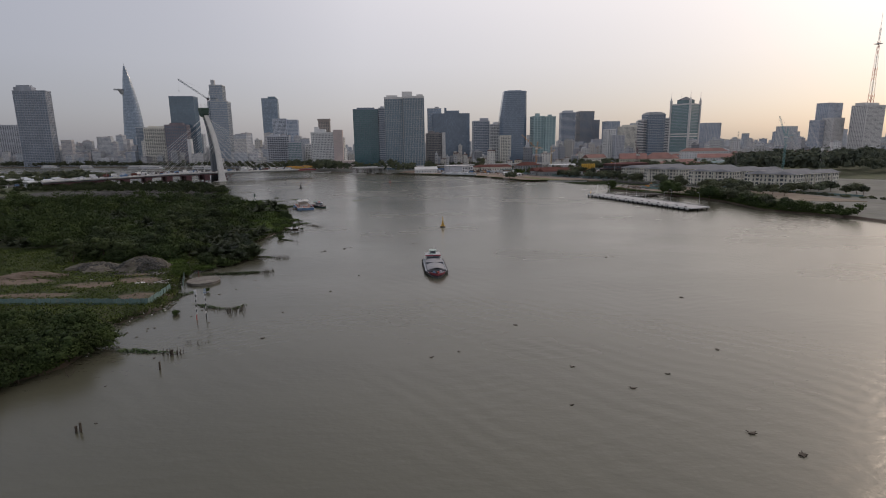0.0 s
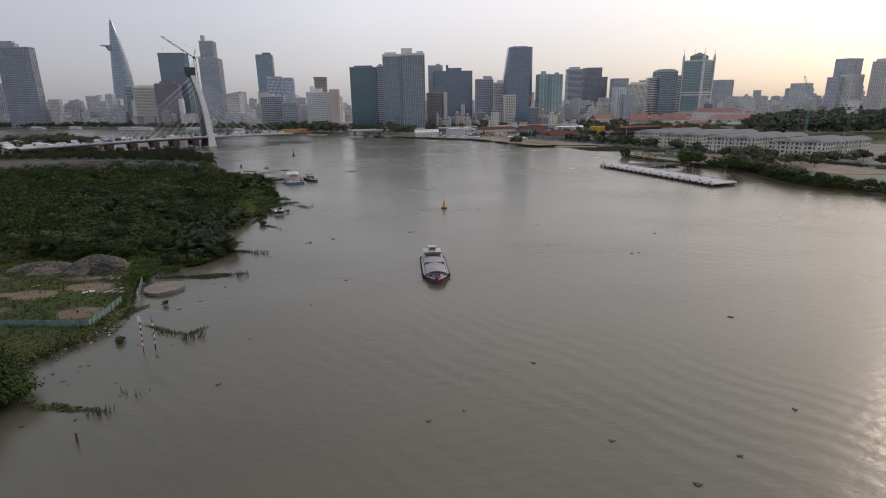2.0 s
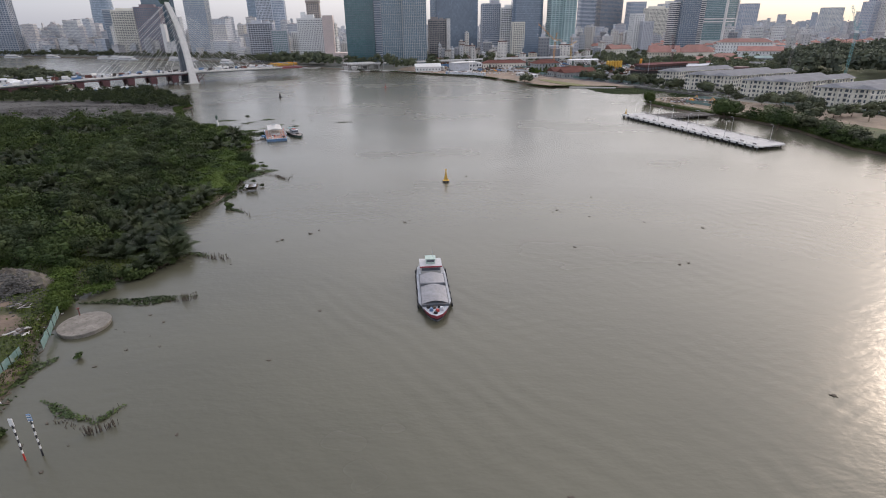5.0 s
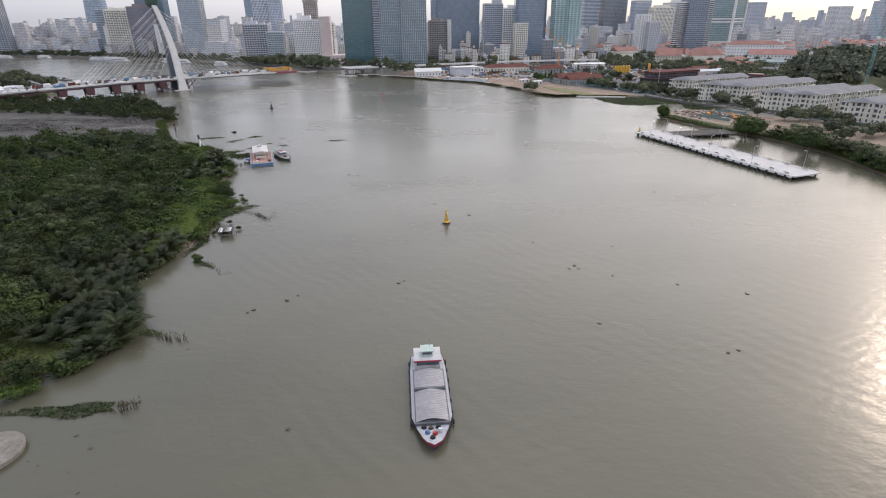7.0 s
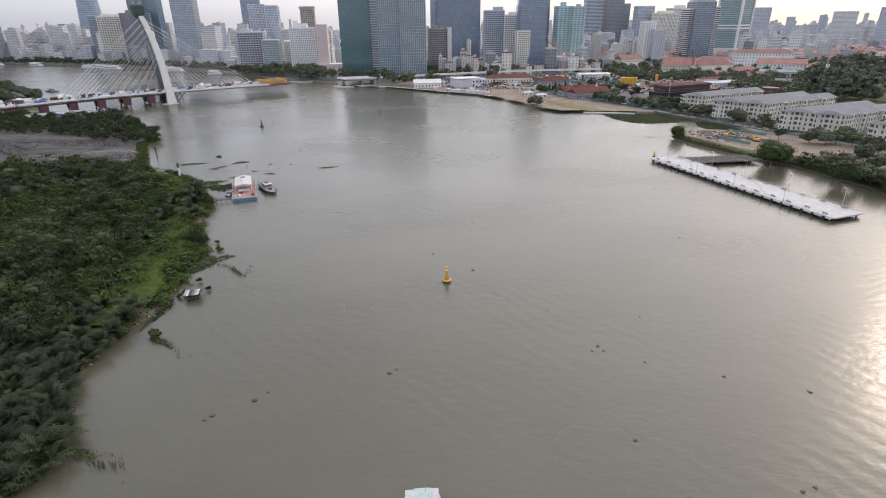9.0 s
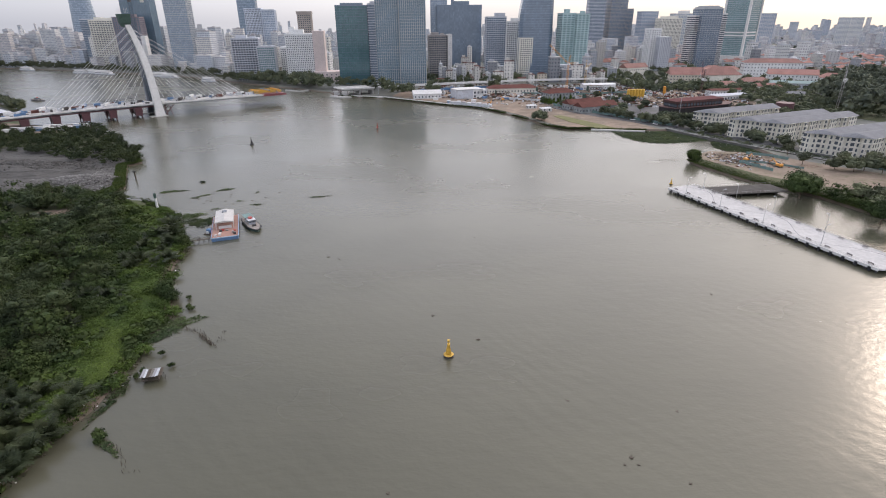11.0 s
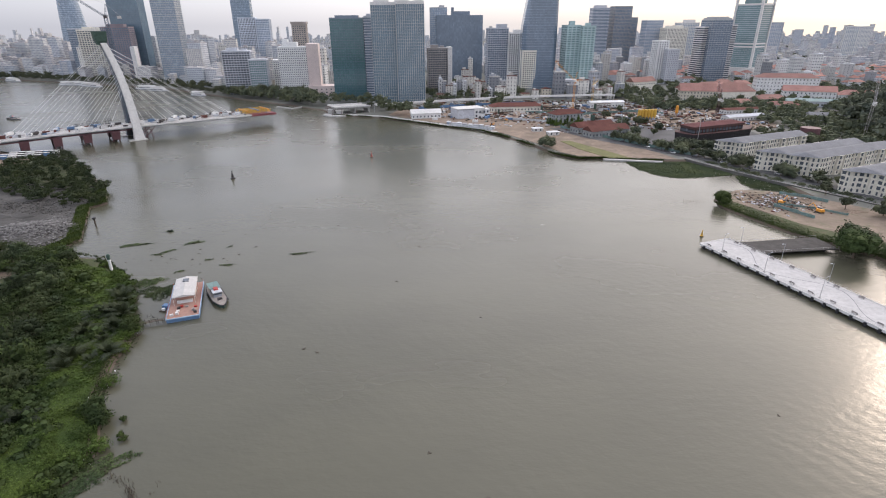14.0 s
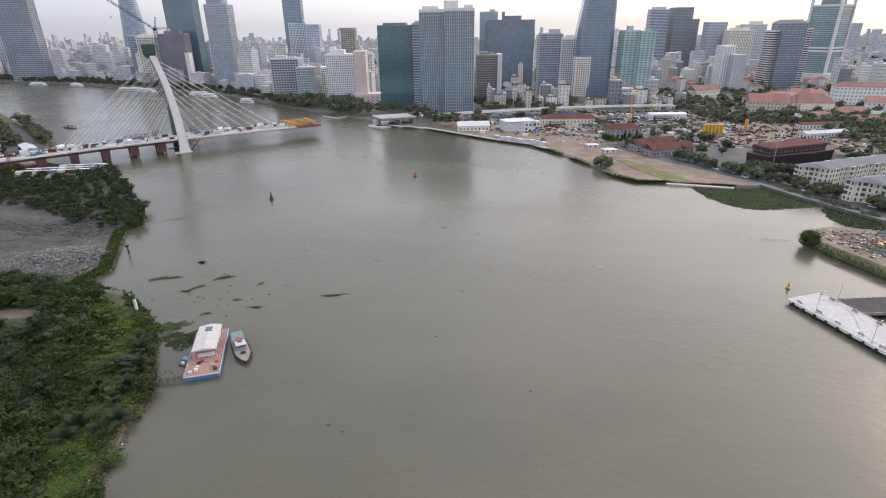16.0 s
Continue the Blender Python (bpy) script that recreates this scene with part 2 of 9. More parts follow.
CREAM = surface("cream_render", (0.68, 0.65, 0.57), 0.75, var=0.08, big=0.12, small=0.7, bump=0.1, stain=(0.52, 0.49, 0.42))
YELLOWISH = surface("ochre_render", (0.52, 0.47, 0.38), 0.8, var=0.1, big=0.1, small=0.7, bump=0.1)
PINK = surface("pink_render", (0.62, 0.52, 0.49), 0.75, var=0.07, big=0.1, small=0.6, bump=0.1)
# grey and brown walls lifted, the grey cooled: haze worked into the colour
GREYWALL = surface("grey_render", (0.46, 0.475, 0.51), 0.8, var=0.12, big=0.08, small=0.5, bump=0.1, stain=(0.34, 0.34, 0.35))
BROWNWALL = surface("brown_cladding", (0.27, 0.25, 0.24), 0.6, var=0.15, big=0.1, small=0.6, bump=0.1)
DARKWALL = surface("dark_metal_cladding", (0.055, 0.05, 0.05), 0.5, var=0.25, big=0.1, small=0.6, bump=0.1)
TILE = surface("red_roof_tile", (0.30, 0.155, 0.128), 0.8, var=0.2, big=0.08, small=1.0, bump=0.4, bump_size=3.0, stain=(0.28, 0.17, 0.14), rand=0.2)
RUSTROOF = surface("rusty_sheet_roof", (0.125, 0.055, 0.046), 0.9, spec=0.1, var=0.25, big=0.1, small=0.8, bump=0.2)
SLATE = surface("grey_slate_roof", (0.20, 0.203, 0.212), 0.9, spec=0.1, var=0.15, big=0.12, small=1.2, bump=0.25)
TIN = surface("tin_sheet", (0.50, 0.52, 0.54), 0.45, 0.3, var=0.15, big=0.2, small=0.9, bump=0.2)
STEEL = surface("galvanised_steel", (0.40, 0.41, 0.42), 0.45, 0.6, var=0.12, big=0.3, small=1.5, bump=0.1)
BLACK = surface("black_rubber", (0.022, 0.022, 0.024), 0.8, var=0.2, big=1.0, small=3.0, bump=0.1)
RED = surface("red_paint", (0.40, 0.045, 0.035), 0.5, var=0.2, big=0.3, small=1.5, bump=0.1)
MAROON = surface("maroon_steel", (0.10, 0.045, 0.05), 0.6, var=0.25, big=0.2, small=1.0, bump=0.1)
ORANGE = surface("orange_paint", (0.62, 0.27, 0.035), 0.5, var=0.15, big=0.3, small=1.2, bump=0.1)
YELLOW = surface("yellow_paint", (0.56, 0.34, 0.05), 0.5, var=0.15, big=0.4, small=1.5, bump=0.1, stain=(0.38, 0.24, 0.05))
BLUE = surface("blue_paint", (0.10, 0.19, 0.33), 0.5, var=0.2, big=0.3, small=1.2, bump=0.1, stain=(0.10, 0.13, 0.17))
GREENNET = surface("green_netting", (0.05, 0.085, 0.068), 0.9, var=0.3, big=0.4, small=2.0, bump=0.6)
TEALSHEET = surface("teal_sheet_fence", (0.125, 0.205, 0.195), 0.6, var=0.2, big=0.3, small=1.0, bump=0.2, stain=(0.24, 0.25, 0.22))
DECKRED = surface("red_oxide_deck", (0.32, 0.185, 0.145), 0.8, var=0.2, big=0.5, small=2.0, bump=0.2, stain=(0.30, 0.21, 0.17))
HATCH = surface("hatch_sheet", (0.31, 0.305, 0.315), 0.55, 0.1, var=0.15, big=0.4, small=1.5, bump=0.15, stain=(0.30, 0.28, 0.26))
HULL = surface("weathered_hull", (0.30, 0.32, 0.35), 0.6, var=0.2, big=0.3, small=1.2, bump=0.15, stain=(0.24, 0.17, 0.13))
BARK = surface("bark", (0.13, 0.10, 0.075), 0.9, var=0.3, big=0.8, small=3.0, bump=0.5)
DRIFT = surface("driftwood", (0.075, 0.06, 0.045), 0.9, var=0.3, big=0.8, small=3.0, bump=0.4)
CABLE = surface("cable_sheath", (0.66, 0.66, 0.65), 0.5, var=0.05, bump=0.0)
# lifted above plain dark glass, to put the city's haze in the colour
WINDOW = facade_glass("window_glass", (0.085, 0.098, 0.115), (2.0, 2.0, 3.0), 0.15, 0.5)
def block_wall(name):
    """Walls of far blocks: each block its own paint, paled and cooled to stand in for haze, rows of small dark windows
    softened likewise.
    """
    m, n, l, b = shade(name, 0.75, 0.0, 0.3)
    g = n.new("ShaderNodeNewGeometry")
    paint = ramp_of(n, l, g.outputs["Random Per Island"], ((0.0, (0.62, 0.63, 0.65)), (0.2, (0.50, 0.53, 0.57)), (0.4, (0.66, 0.64, 0.60)), (0.55, (0.43, 0.47, 0.53)), (0.7, (0.60, 0.57, 0.53)), (0.85, (0.72, 0.72, 0.73)), (1.0, (0.52, 0.49, 0.48))))
    cells = []
    for way, length, cut in (((0.0, 0.0, 1.0), 3.4, 0.5), ((1.0, 0.8, 0.0), 3.0, 0.45)):
        d = n.new("ShaderNodeVectorMath")
        d.operation = "DOT_PRODUCT"
        d.inputs[1].default_value = tuple(v / length for v in way)
        l.new(g.outputs["Position"], d.inputs[0])
        f = n.new("ShaderNodeMath")
        f.operation = "FRACT"
        l.new(d.outputs["Value"], f.inputs[0])
        c = n.new("ShaderNodeMath")
        c.operation = "GREATER_THAN"
        c.inputs[1].default_value = cut
        l.new(f.outputs[0], c.inputs[0])
        cells.append(c.outputs[0])
    both = n.new("ShaderNodeMath")
    both.operation = "MULTIPLY"
    l.new(cells[0], both.inputs[0])
    l.new(cells[1], both.inputs[1])
    upright = n.new("ShaderNodeSeparateXYZ")
    l.new(g.outputs["Normal"], upright.inputs[0])
    side = n.new("ShaderNodeMath")
    side.operation = "LESS_THAN"
    side.inputs[1].default_value = 0.5
    l.new(upright.outputs["Z"], side.inputs[0])
    last = n.new("ShaderNodeMath")
    last.operation = "MULTIPLY"
    l.new(both.outputs[0], last.inputs[0])
    l.new(side.outputs[0], last.inputs[1])
    grime = ramp_of(n, l, noise_at(n, l, g.outputs["Position"], 0.15, 4.0), ((0.35, (0.72, 0.72, 0.72)), (0.7, (1, 1, 1))))
    col = mixed(n, l, paint, grime, 1.0, "MULTIPLY")
    l.new(mixed(n, l, col, (0.20, 0.225, 0.26), last.outputs[0]), b.inputs["Base Color"])
    return m


# these wall and roof colours carry the haze of distance
BLOCKS = block_wall("block_wall")
ROOFS = surface("mixed_roofing", (0.44, 0.43, 0.43), 0.8, var=0.2, big=0.05, small=0.4, bump=0.0, stain=(0.36, 0.26, 0.23), island=0.35)
# tower glass tinted lighter and bluer, with distance haze in the tint
GLASS_GREEN = facade_glass("green_glass", (0.060, 0.130, 0.142), (2.4, 2.4, 3.6), 0.10, 0.8)
GLASS_BLUE = facade_glass("blue_grey_glass", (0.105, 0.165, 0.210), (1.6, 1.6, 3.7), 0.12, 0.9)
GLASS_DARK = facade_glass("dark_glass", (0.130, 0.172, 0.225), (2.5, 2.5, 3.6), 0.12, 0.9)
GLASS_STEEL = facade_glass("steel_blue_glass", (0.225, 0.285, 0.355), (2.0, 2.0, 3.6), 0.16, 0.9)
GLASS_TEAL = facade_glass("teal_glass", (0.14, 0.225, 0.235), (2.0, 2.0, 3.5), 0.14, 0.8)
LEAF = leafy("broad_leaf", (0.018, 0.031, 0.013), (0.045, 0.068, 0.025))
LEAF_DARK = leafy("dark_leaf", (0.022, 0.034, 0.019), (0.050, 0.069, 0.034))
LEAF_BRIGHT = leafy("creeper_leaf", (0.033, 0.060, 0.016), (0.066, 0.104, 0.027))
# city and park leaves paled and greyed: distance haze put into the colour
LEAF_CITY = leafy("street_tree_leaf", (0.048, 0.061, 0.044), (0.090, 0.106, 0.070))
LEAF_PARK = leafy("hazed_park_leaf", (0.052, 0.063, 0.054), (0.084, 0.099, 0.076))
GRASS = leafy("rank_grass", (0.034, 0.054, 0.014), (0.076, 0.104, 0.028))
PALM = leafy("palm_frond", (0.015, 0.022, 0.013), (0.034, 0.046, 0.026), 0.5)
HYACINTH = leafy("hyacinth_leaf", (0.034, 0.056, 0.024), (0.060, 0.086, 0.040))
REED = surface("reed", (0.10, 0.095, 0.05), 0.9, var=0.3, big=0.5, small=2.0, bump=0.0)


# ---- mesh tools ----
class Mesh:
    def __init__(self):
        self.v, self.f = [], []

    def add(self, verts, faces):
        k = len(self.v)
        self.v += [tuple(p) for p in verts]
        self.f += [tuple(i + k for i in f) for f in faces]
        return self

    def box(self, x0, x1, y0, y1, z0, z1, rz=0.0, at=(0, 0, 0)):
        c, s = math.cos(rz), math.sin(rz)
        p = [(x, y, z) for z in (z0, z1) for x, y in ((x0, y0), (x1, y0), (x1, y1), (x0, y1))]
        p = [(at[0] + c * x - s * y, at[1] + s * x + c * y, at[2] + z) for x, y, z in p]
        return self.add(p, [(3, 2, 1, 0), (4, 5, 6, 7), (0, 1, 5, 4), (1, 2, 6, 5), (2, 3, 7, 6), (3, 0, 4, 7)])

    def tube(self, a, b, r0, r1=None, n=6, cap=True):
        a, b = Vector(a), Vector(b)
        r1 = r0 if r1 is None else r1
        w = (b - a).normalized()
        u = w.orthogonal().normalized()
        t = w.cross(u)
        ring = [(math.cos(2 * math.pi * i / n), math.sin(2 * math.pi * i / n)) for i in range(n)]
        p = [a + r0 * (c * u + s * t) for c, s in ring] + [b + r1 * (c * u + s * t) for c, s in ring]
        f = [(i, (i + 1) % n, n + (i + 1) % n, n + i) for i in range(n)]
        if cap:
            f += [tuple(range(n - 1, -1, -1)), tuple(range(n, 2 * n))]
        return self.add(p, f)

    def prism(self, poly, z0, z1, top=None):
        """An upright prism over a plan; top: another plan of as many corners for a tapered one."""
        n, top = len(poly), top or poly
        p = [(x, y, z0) for x, y in poly] + [(x, y, z1) for x, y in top]
        f = [(i, (i + 1) % n, n + (i + 1) % n, n + i) for i in range(n)]
        return self.add(p, f + [tuple(range(n - 1, -1, -1)), tuple(range(n, 2 * n))])

    def loft(self, rings):
        """One closed skin over rings of as many corners each."""
        n = len(rings[0])
        f = [(r * n + i, r * n + (i + 1) % n, (r + 1) * n + (i + 1) % n, (r + 1) * n + i) for r in range(len(rings) - 1) for i in range(n)]
        f += [tuple(range(n - 1, -1, -1)), tuple(range((len(rings) - 1) * n, len(rings) * n))]
        return self.add([p for ring in rings for p in ring], f)

    def data(self, name, material, smooth=False):
        me = bpy.data.meshes.new(name)
        me.from_pydata(self.v, [], self.f)
        me.materials.append(material)
        if smooth:
            me.shade_smooth()
        return me


def thing(name, label, category, x=0, y=0, z=0, rz=0.0, group="", kind=""):
    e = new(name)
    e.empty_display_size = 0.5
    e.location, e.rotation_euler = (x, y, z), (0, 0, rz)
    return tagged(e, label, category, group, kind)


def part(name, m, material, parent, label="", at=None, rz=0.0, smooth=False):
    """A Mesh or a finished mesh as one object under a thing or a part."""
    ob = new(name, m.data(name, material, smooth) if isinstance(m, Mesh) else m)
    ob.parent = parent
    if at:
        ob.location = at
    if rz:
        ob.rotation_euler = (0, 0, rz)
    return tagged(ob, label)


def structure(name, m, material, label, category, smooth=False):
    return tagged(new(name, m.data(name, material, smooth)), label, category, kind="structure")


def rect(w, d):
    return [(-w / 2, -d / 2), (w / 2, -d / 2), (w / 2, d / 2), (-w / 2, d / 2)]


def rounded(w, d, r, n=4):
    out = []
    for cx, cy, a0 in ((w / 2 - r, -d / 2 + r, -90), (w / 2 - r, d / 2 - r, 0), (-w / 2 + r, d / 2 - r, 90), (-w / 2 + r, -d / 2 + r, 180)):
        out += [(cx + r * math.cos(radians(a0 + 90 * i / n)), cy + r * math.sin(radians(a0 + 90 * i / n))) for i in range(n + 1)]
    return out


def swell(poly, k):
    """The plan pushed outwards by about k."""
    n, out = len(poly), []
    for i in range(n):
        a, b, c = Vector(poly[i - 1]), Vector(poly[i]), Vector(poly[(i + 1) % n])
        e, f = (b - a).normalized(), (c - b).normalized()
        t = Vector((e.y + f.y, -e.x - f.x))
        t = t.normalized() * (k / max(0.35, math.sqrt(max(0.0, (1 + e.dot(f)) / 2)))) if t.length > 1e-6 else Vector((0, 0))
        out.append((b.x + t.x, b.y + t.y))
    return out


# ---- river and land ----
water = Mesh()
water.add([(-4800, -900, 0), (4800, -900, 0), (4800, 4900, 0), (-4800, 4900, 0)], [(0, 1, 2, 3)])
structure("water", water, WATER, "calm silty brown river with faint ripples", "river")

LEFT_SHORE = [(-104, -500), (-98, 0), (-92, 60), (-86, 85), (-79, 95), (-80, 106), (-87, 116), (-83, 127), (-79, 136), (-82, 150), (-87, 160),
    (-93, 174), (-93, 185), (-82, 191), (-77, 201), (-79, 211), (-87, 222), (-92, 231), (-90, 247), (-87, 258), (-87, 272), (-89, 284),
    (-92, 293), (-88, 304), (-94, 314), (-101, 324), (-107, 344), (-109, 358), (-120, 375), (-128, 392), (-141, 407), (-162, 427), (-189, 432), (-186, 449), (-195, 466),
    (-213, 500), (-208, 509), (-228, 541), (-262, 580), (-306, 623), (-350, 642), (-400, 664), (-432, 700), (-470, 750), (-560, 822),
    (-640, 890), (-760, 985), (-1100, 1160), (-2400, 1480), (-4600, 1700), (-4600, -500)]
CITY_SHORE = [(640, -500), (350, 40), (270, 190), (240, 270), (234, 294), (226, 306), (216, 318), (208, 332), (209, 352), (210, 380), (205, 401),
    (198, 425), (186, 442), (177, 455), (169, 476), (165, 487), (161, 501), (164, 514), (174, 527), (188, 534), (206, 532), (226, 522), (225, 545), (207, 578), (190, 612), (170, 612), (126, 621), (104, 621), (88, 638),
    (77, 670), (51, 720), (33, 747), (-6, 772), (-33, 794), (-80, 831), (-125, 846), (-140, 850), (-160, 890), (-212, 934), (-320, 1016),
    (-501, 1161), (-878, 1326), (-1151, 1406), (-2400, 1720), (-4600, 2050), (-4600, 4800), (4600, 4800), (4600, -500)]


def land(name, shore, material, label, z, slope, turn):
    """One sheet of land with a bank that slopes into the water."""
    m = Mesh()
    n = len(shore)
    inner = swell(shore, -slope * turn)
    slope_m = Mesh()
    slope_m.add([(x, y, -0.6) for x, y in shore] + [(x, y, z) for x, y in inner],
                [(i, (i + 1) % n, n + (i + 1) % n, n + i) for i in range(n)])
    structure(name.replace("ground", "bank"), slope_m, MUD, "muddy sloping river bank", "bank")
    m.add([(x, y, z) for x, y in inner], [tuple(range(n))])
    return structure(name, m, material, label, "ground")


land("ground_wild_bank", LEFT_SHORE, WILD, "rough weedy ground of the undeveloped bank", 1.0, 4.0, 1)
land("ground_city", CITY_SHORE, CITY_GROUND, "built-up ground of the city bank", 1.4, 3.0, -1)


def sheet(name, poly, z, material, label, category, depth=0.25):
    m = Mesh()
    m.prism(poly, z - depth, z)
    return structure(name, m, material, label, category)


sheet("ground_site", [(62, 716), (84, 674), (96, 642), (108, 627), (132, 623), (184, 615), (176, 640), (150, 690), (122, 735), (150, 800), (215, 765), (300, 735), (352, 760), (350, 880), (250, 910), (60, 960), (-60, 900), (-70, 846), (-30, 806), (8, 778), (40, 752)],
      1.60, DIRT, "bare ochre earth of a riverside building site", "earth")
sheet("pavement_hall", [(150, 692), (178, 655), (206, 626), (226, 640), (300, 680), (304, 732), (215, 762), (160, 776)], 1.54, ASPHALT, "grey paving round the exhibition hall", "pavement")
sheet("lawn_strip", [(104, 687), (114, 652), (130, 619.5), (148, 618.5), (132, 652), (113, 688)], 1.85, LAWN, "narrow yellow-green grass strip on the bank", "lawn")
sheet("quay_edge", [(125, 617.5), (169, 608.5), (170, 611.5), (126, 621)], 1.15, CONCRETE, "pale concrete quay edging", "quay", 1.5)
sheet("road_bank", [(106, 752), (131, 702), (166, 656), (197, 618), (229, 570), (266, 503), (300, 430), (310, 434), (275, 509), (238, 575), (206, 623), (175, 662), (140, 708), (116, 757)],
      1.70, ASPHALT, "narrow grey riverside road", "road")
sheet("ground_point", [(172, 518), (187, 530), (206, 528), (228, 512), (262, 470), (292, 428), (300, 360), (262, 370), (240, 420), (206, 448), (190, 466), (180, 490), (173, 505)],
      1.62, SAND, "bare sandy earth of the cleared point", "earth")
sheet("gravel_field", [(-196, 462), (-212, 488), (-226, 516), (-246, 536), (-280, 548), (-330, 556), (-420, 556), (-430, 470), (-330, 440), (-236, 432), (-204, 440)], 1.5, GRAVEL,
      "broad field of loose grey gravel", "gravel")
sheet("ground_spit_yard", [(-455, 722), (-470, 700), (-520, 640), (-640, 640), (-780, 760), (-760, 880), (-640, 868), (-600, 846)], 1.3, ASPHALT, "grey paved yard and road on the spit", "road")
sheet("ground_park", [(380, 700), (395, 640), (480, 560), (700, 520), (980, 640), (980, 1010), (640, 1000), (560, 905), (460, 850), (410, 780)], 1.62, WILD, "shaded dark ground under the park trees", "ground")
sheet("ground_point_bank", [(164, 506), (167, 514), (176, 524), (174, 514), (176, 496), (188, 472), (208, 448), (240, 420), (262, 372), (240, 296), (228, 308), (217, 320), (211, 334), (212, 352), (213, 380), (208, 402), (201, 426), (188, 445), (180, 457), (172, 477), (168, 488)], 1.58, WILD, "green weedy edge of the point", "grass")


# ---- towers of the city ----
GROUND_Z = 1.4


def plant_boxes(parent, w, d, h, boxes, material):
    for fx, fy, fw, fd, bh in boxes:
        m = Mesh()
        m.box(fx * w - fw * w / 2, fx * w + fw * w / 2, fy * d - fd * d / 2, fy * d + fd * d / 2, h, h + bh)
        part("roof_plant", m, material, parent)


def tower(label, x0, x1, y, depth, top, rz=0.0, glass=GLASS_BLUE, frame_mat=CONCRETE, floor_h=3.7, band=0.9, proud=0.25, bay=0.0, pier=0.4,
          plan=None, taper=None, boxes=(), parapet=1.2, roof_mat=None):
    """A tower: a glass core, a proud band at each floor, upright piers or fins at each bay, a parapet and plant on the roof."""
    w, h = x1 - x0, top - GROUND_Z - parapet
    t = thing("tower_block", label, "building", (x0 + x1) / 2, y + depth / 2, GROUND_Z, radians(rz))
    plan = plan or rect(w, depth)
    shape = taper or (lambda k: (1.0, 1.0, 0.0))
    floors = max(2, round(h / floor_h))
    step = h / floors

    def cut(k, grow=0.0):
        sx, sy, dx = shape(k)
        return swell([(px * sx + dx, py * sy) for px, py in plan], grow)

    body = Mesh()
    rings = [0.0, 1.0] if not taper else [i / 12 for i in range(13)]
    body.loft([[(px, py, k * h) for px, py in cut(k)] for k in rings])
    part("facade", body, glass, t)
    shared, far, bands, piers = None, y > 1150, Mesh(), Mesh()
    for i in range(1, floors + 1):
        if taper:
            m = Mesh()
            m.prism(cut(i / floors, proud), -band / 2, band / 2)
            part("floor_band", m, frame_mat, t, at=(0, 0, i * step - band / 2))
        elif far:
            bands.prism(cut(0, proud), i * step - band, i * step)
        else:
            if shared is None:
                shared = Mesh().prism(cut(0, proud), -band / 2, band / 2).data("floor_band", frame_mat)
            part("floor_band", shared, frame_mat, t, at=(0, 0, i * step - band / 2))
    if bay:
        fin = Mesh().box(-pier / 2, pier / 2, -proud * 1.25, 0.05, 0, h).data("pier", frame_mat)
        faces = {"f": ((-w / 2, -depth / 2), w, 0), "r": ((w / 2, -depth / 2), depth, 90), "l": ((-w / 2, depth / 2), depth, -90), "b": ((w / 2, depth / 2), w, 180)}
        for side in ("fr" if x1 < -30 else "fl"):
            (ax, ay), length, turn = faces[side]
            count = max(1, round(length / bay))
            for i in range(count + 1):
                s = pier / 2 + (length - pier) * i / count
                at = (ax + s * math.cos(radians(turn)), ay + s * math.sin(radians(turn)), 0)
                if far:
                    piers.box(-pier / 2, pier / 2, -proud * 1.25, 0.05, 0, h, radians(turn), at)
                else:
                    part("pier", fin, frame_mat, t, at=at, rz=radians(turn))
    for name, joined in (("banding", bands), ("fin_grid", piers)):
        if joined.f:
            tagged(part(name, joined, frame_mat, t), kind="stuff")
    crown = Mesh().prism(cut(1.0, proud), h, h + parapet)
    part("parapet", crown, roof_mat or frame_mat, t)
    plant_boxes(t, w, depth, h + parapet - 0.1, boxes, roof_mat or frame_mat)
    return t


PLANT = ((-0.15, 0.0, 0.4, 0.5, 4.0), (0.25, 0.1, 0.2, 0.3, 2.5))

# the near pair on the water front
tower("dark green glass hotel slab with a striped service end", -163, -117, 990, 34, 111, 3, GLASS_GREEN, GLASS_DARK, 3.5, 0.3, 0.08, 3.2, 0.14, boxes=((0.0, 0, 0.7, 0.6, 3.0),))
tower("narrow dark tower end with pale floor bands", -116, -104, 992, 34, 113, 3, GLASS_DARK, GREYWALL, 3.5, 1.1, 0.3, boxes=((0, 0, 0.5, 0.5, 3.0),))
tower("broad blue-grey glass office tower with close upright fins", -68.5, -31, 958, 46, 130, 3, GLASS_BLUE, CONCRETE, 3.9, 0.3, 0.14, 2.9, 0.5,
      boxes=((-0.3, 0, 0.5, 0.4, 9.0), (0.3, 0, 0.3, 0.5, 4.0)), parapet=3.5, roof_mat=PALE)
tower("glazed wing of the blue-grey office tower", -102, -69, 961, 44, 129, 3, GLASS_BLUE, CONCRETE, 3.9, 0.3, 0.14, 3.0, 0.42, boxes=((-0.1, 0, 0.6, 0.5, 4.0),), parapet=3.5, roof_mat=PALE)
tower("dark blue glass office slab", -20, 68, 1290, 40, 118, 2, GLASS_DARK, GLASS_DARK, 3.7, 0.5, 0.12, 5.0, 0.2, boxes=((0.05, 0, 0.35, 0.5, 7.0), (-0.15, 0, 0.06, 0.2, 14.0)))
tower("steel-blue glass block behind", -34, 0, 1330, 40, 133, 2, GLASS_STEEL, STEEL, 3.7, 0.5, 0.12, 5.0, 0.2, boxes=((0.2, 0, 0.3, 0.5, 4.0),))
tower("small brown office block with a pale stair core", -31, 0, 1085, 24, 68, 6, WINDOW, BROWNWALL, 3.4, 1.5, 0.3, 3.0, 0.7, boxes=PLANT)
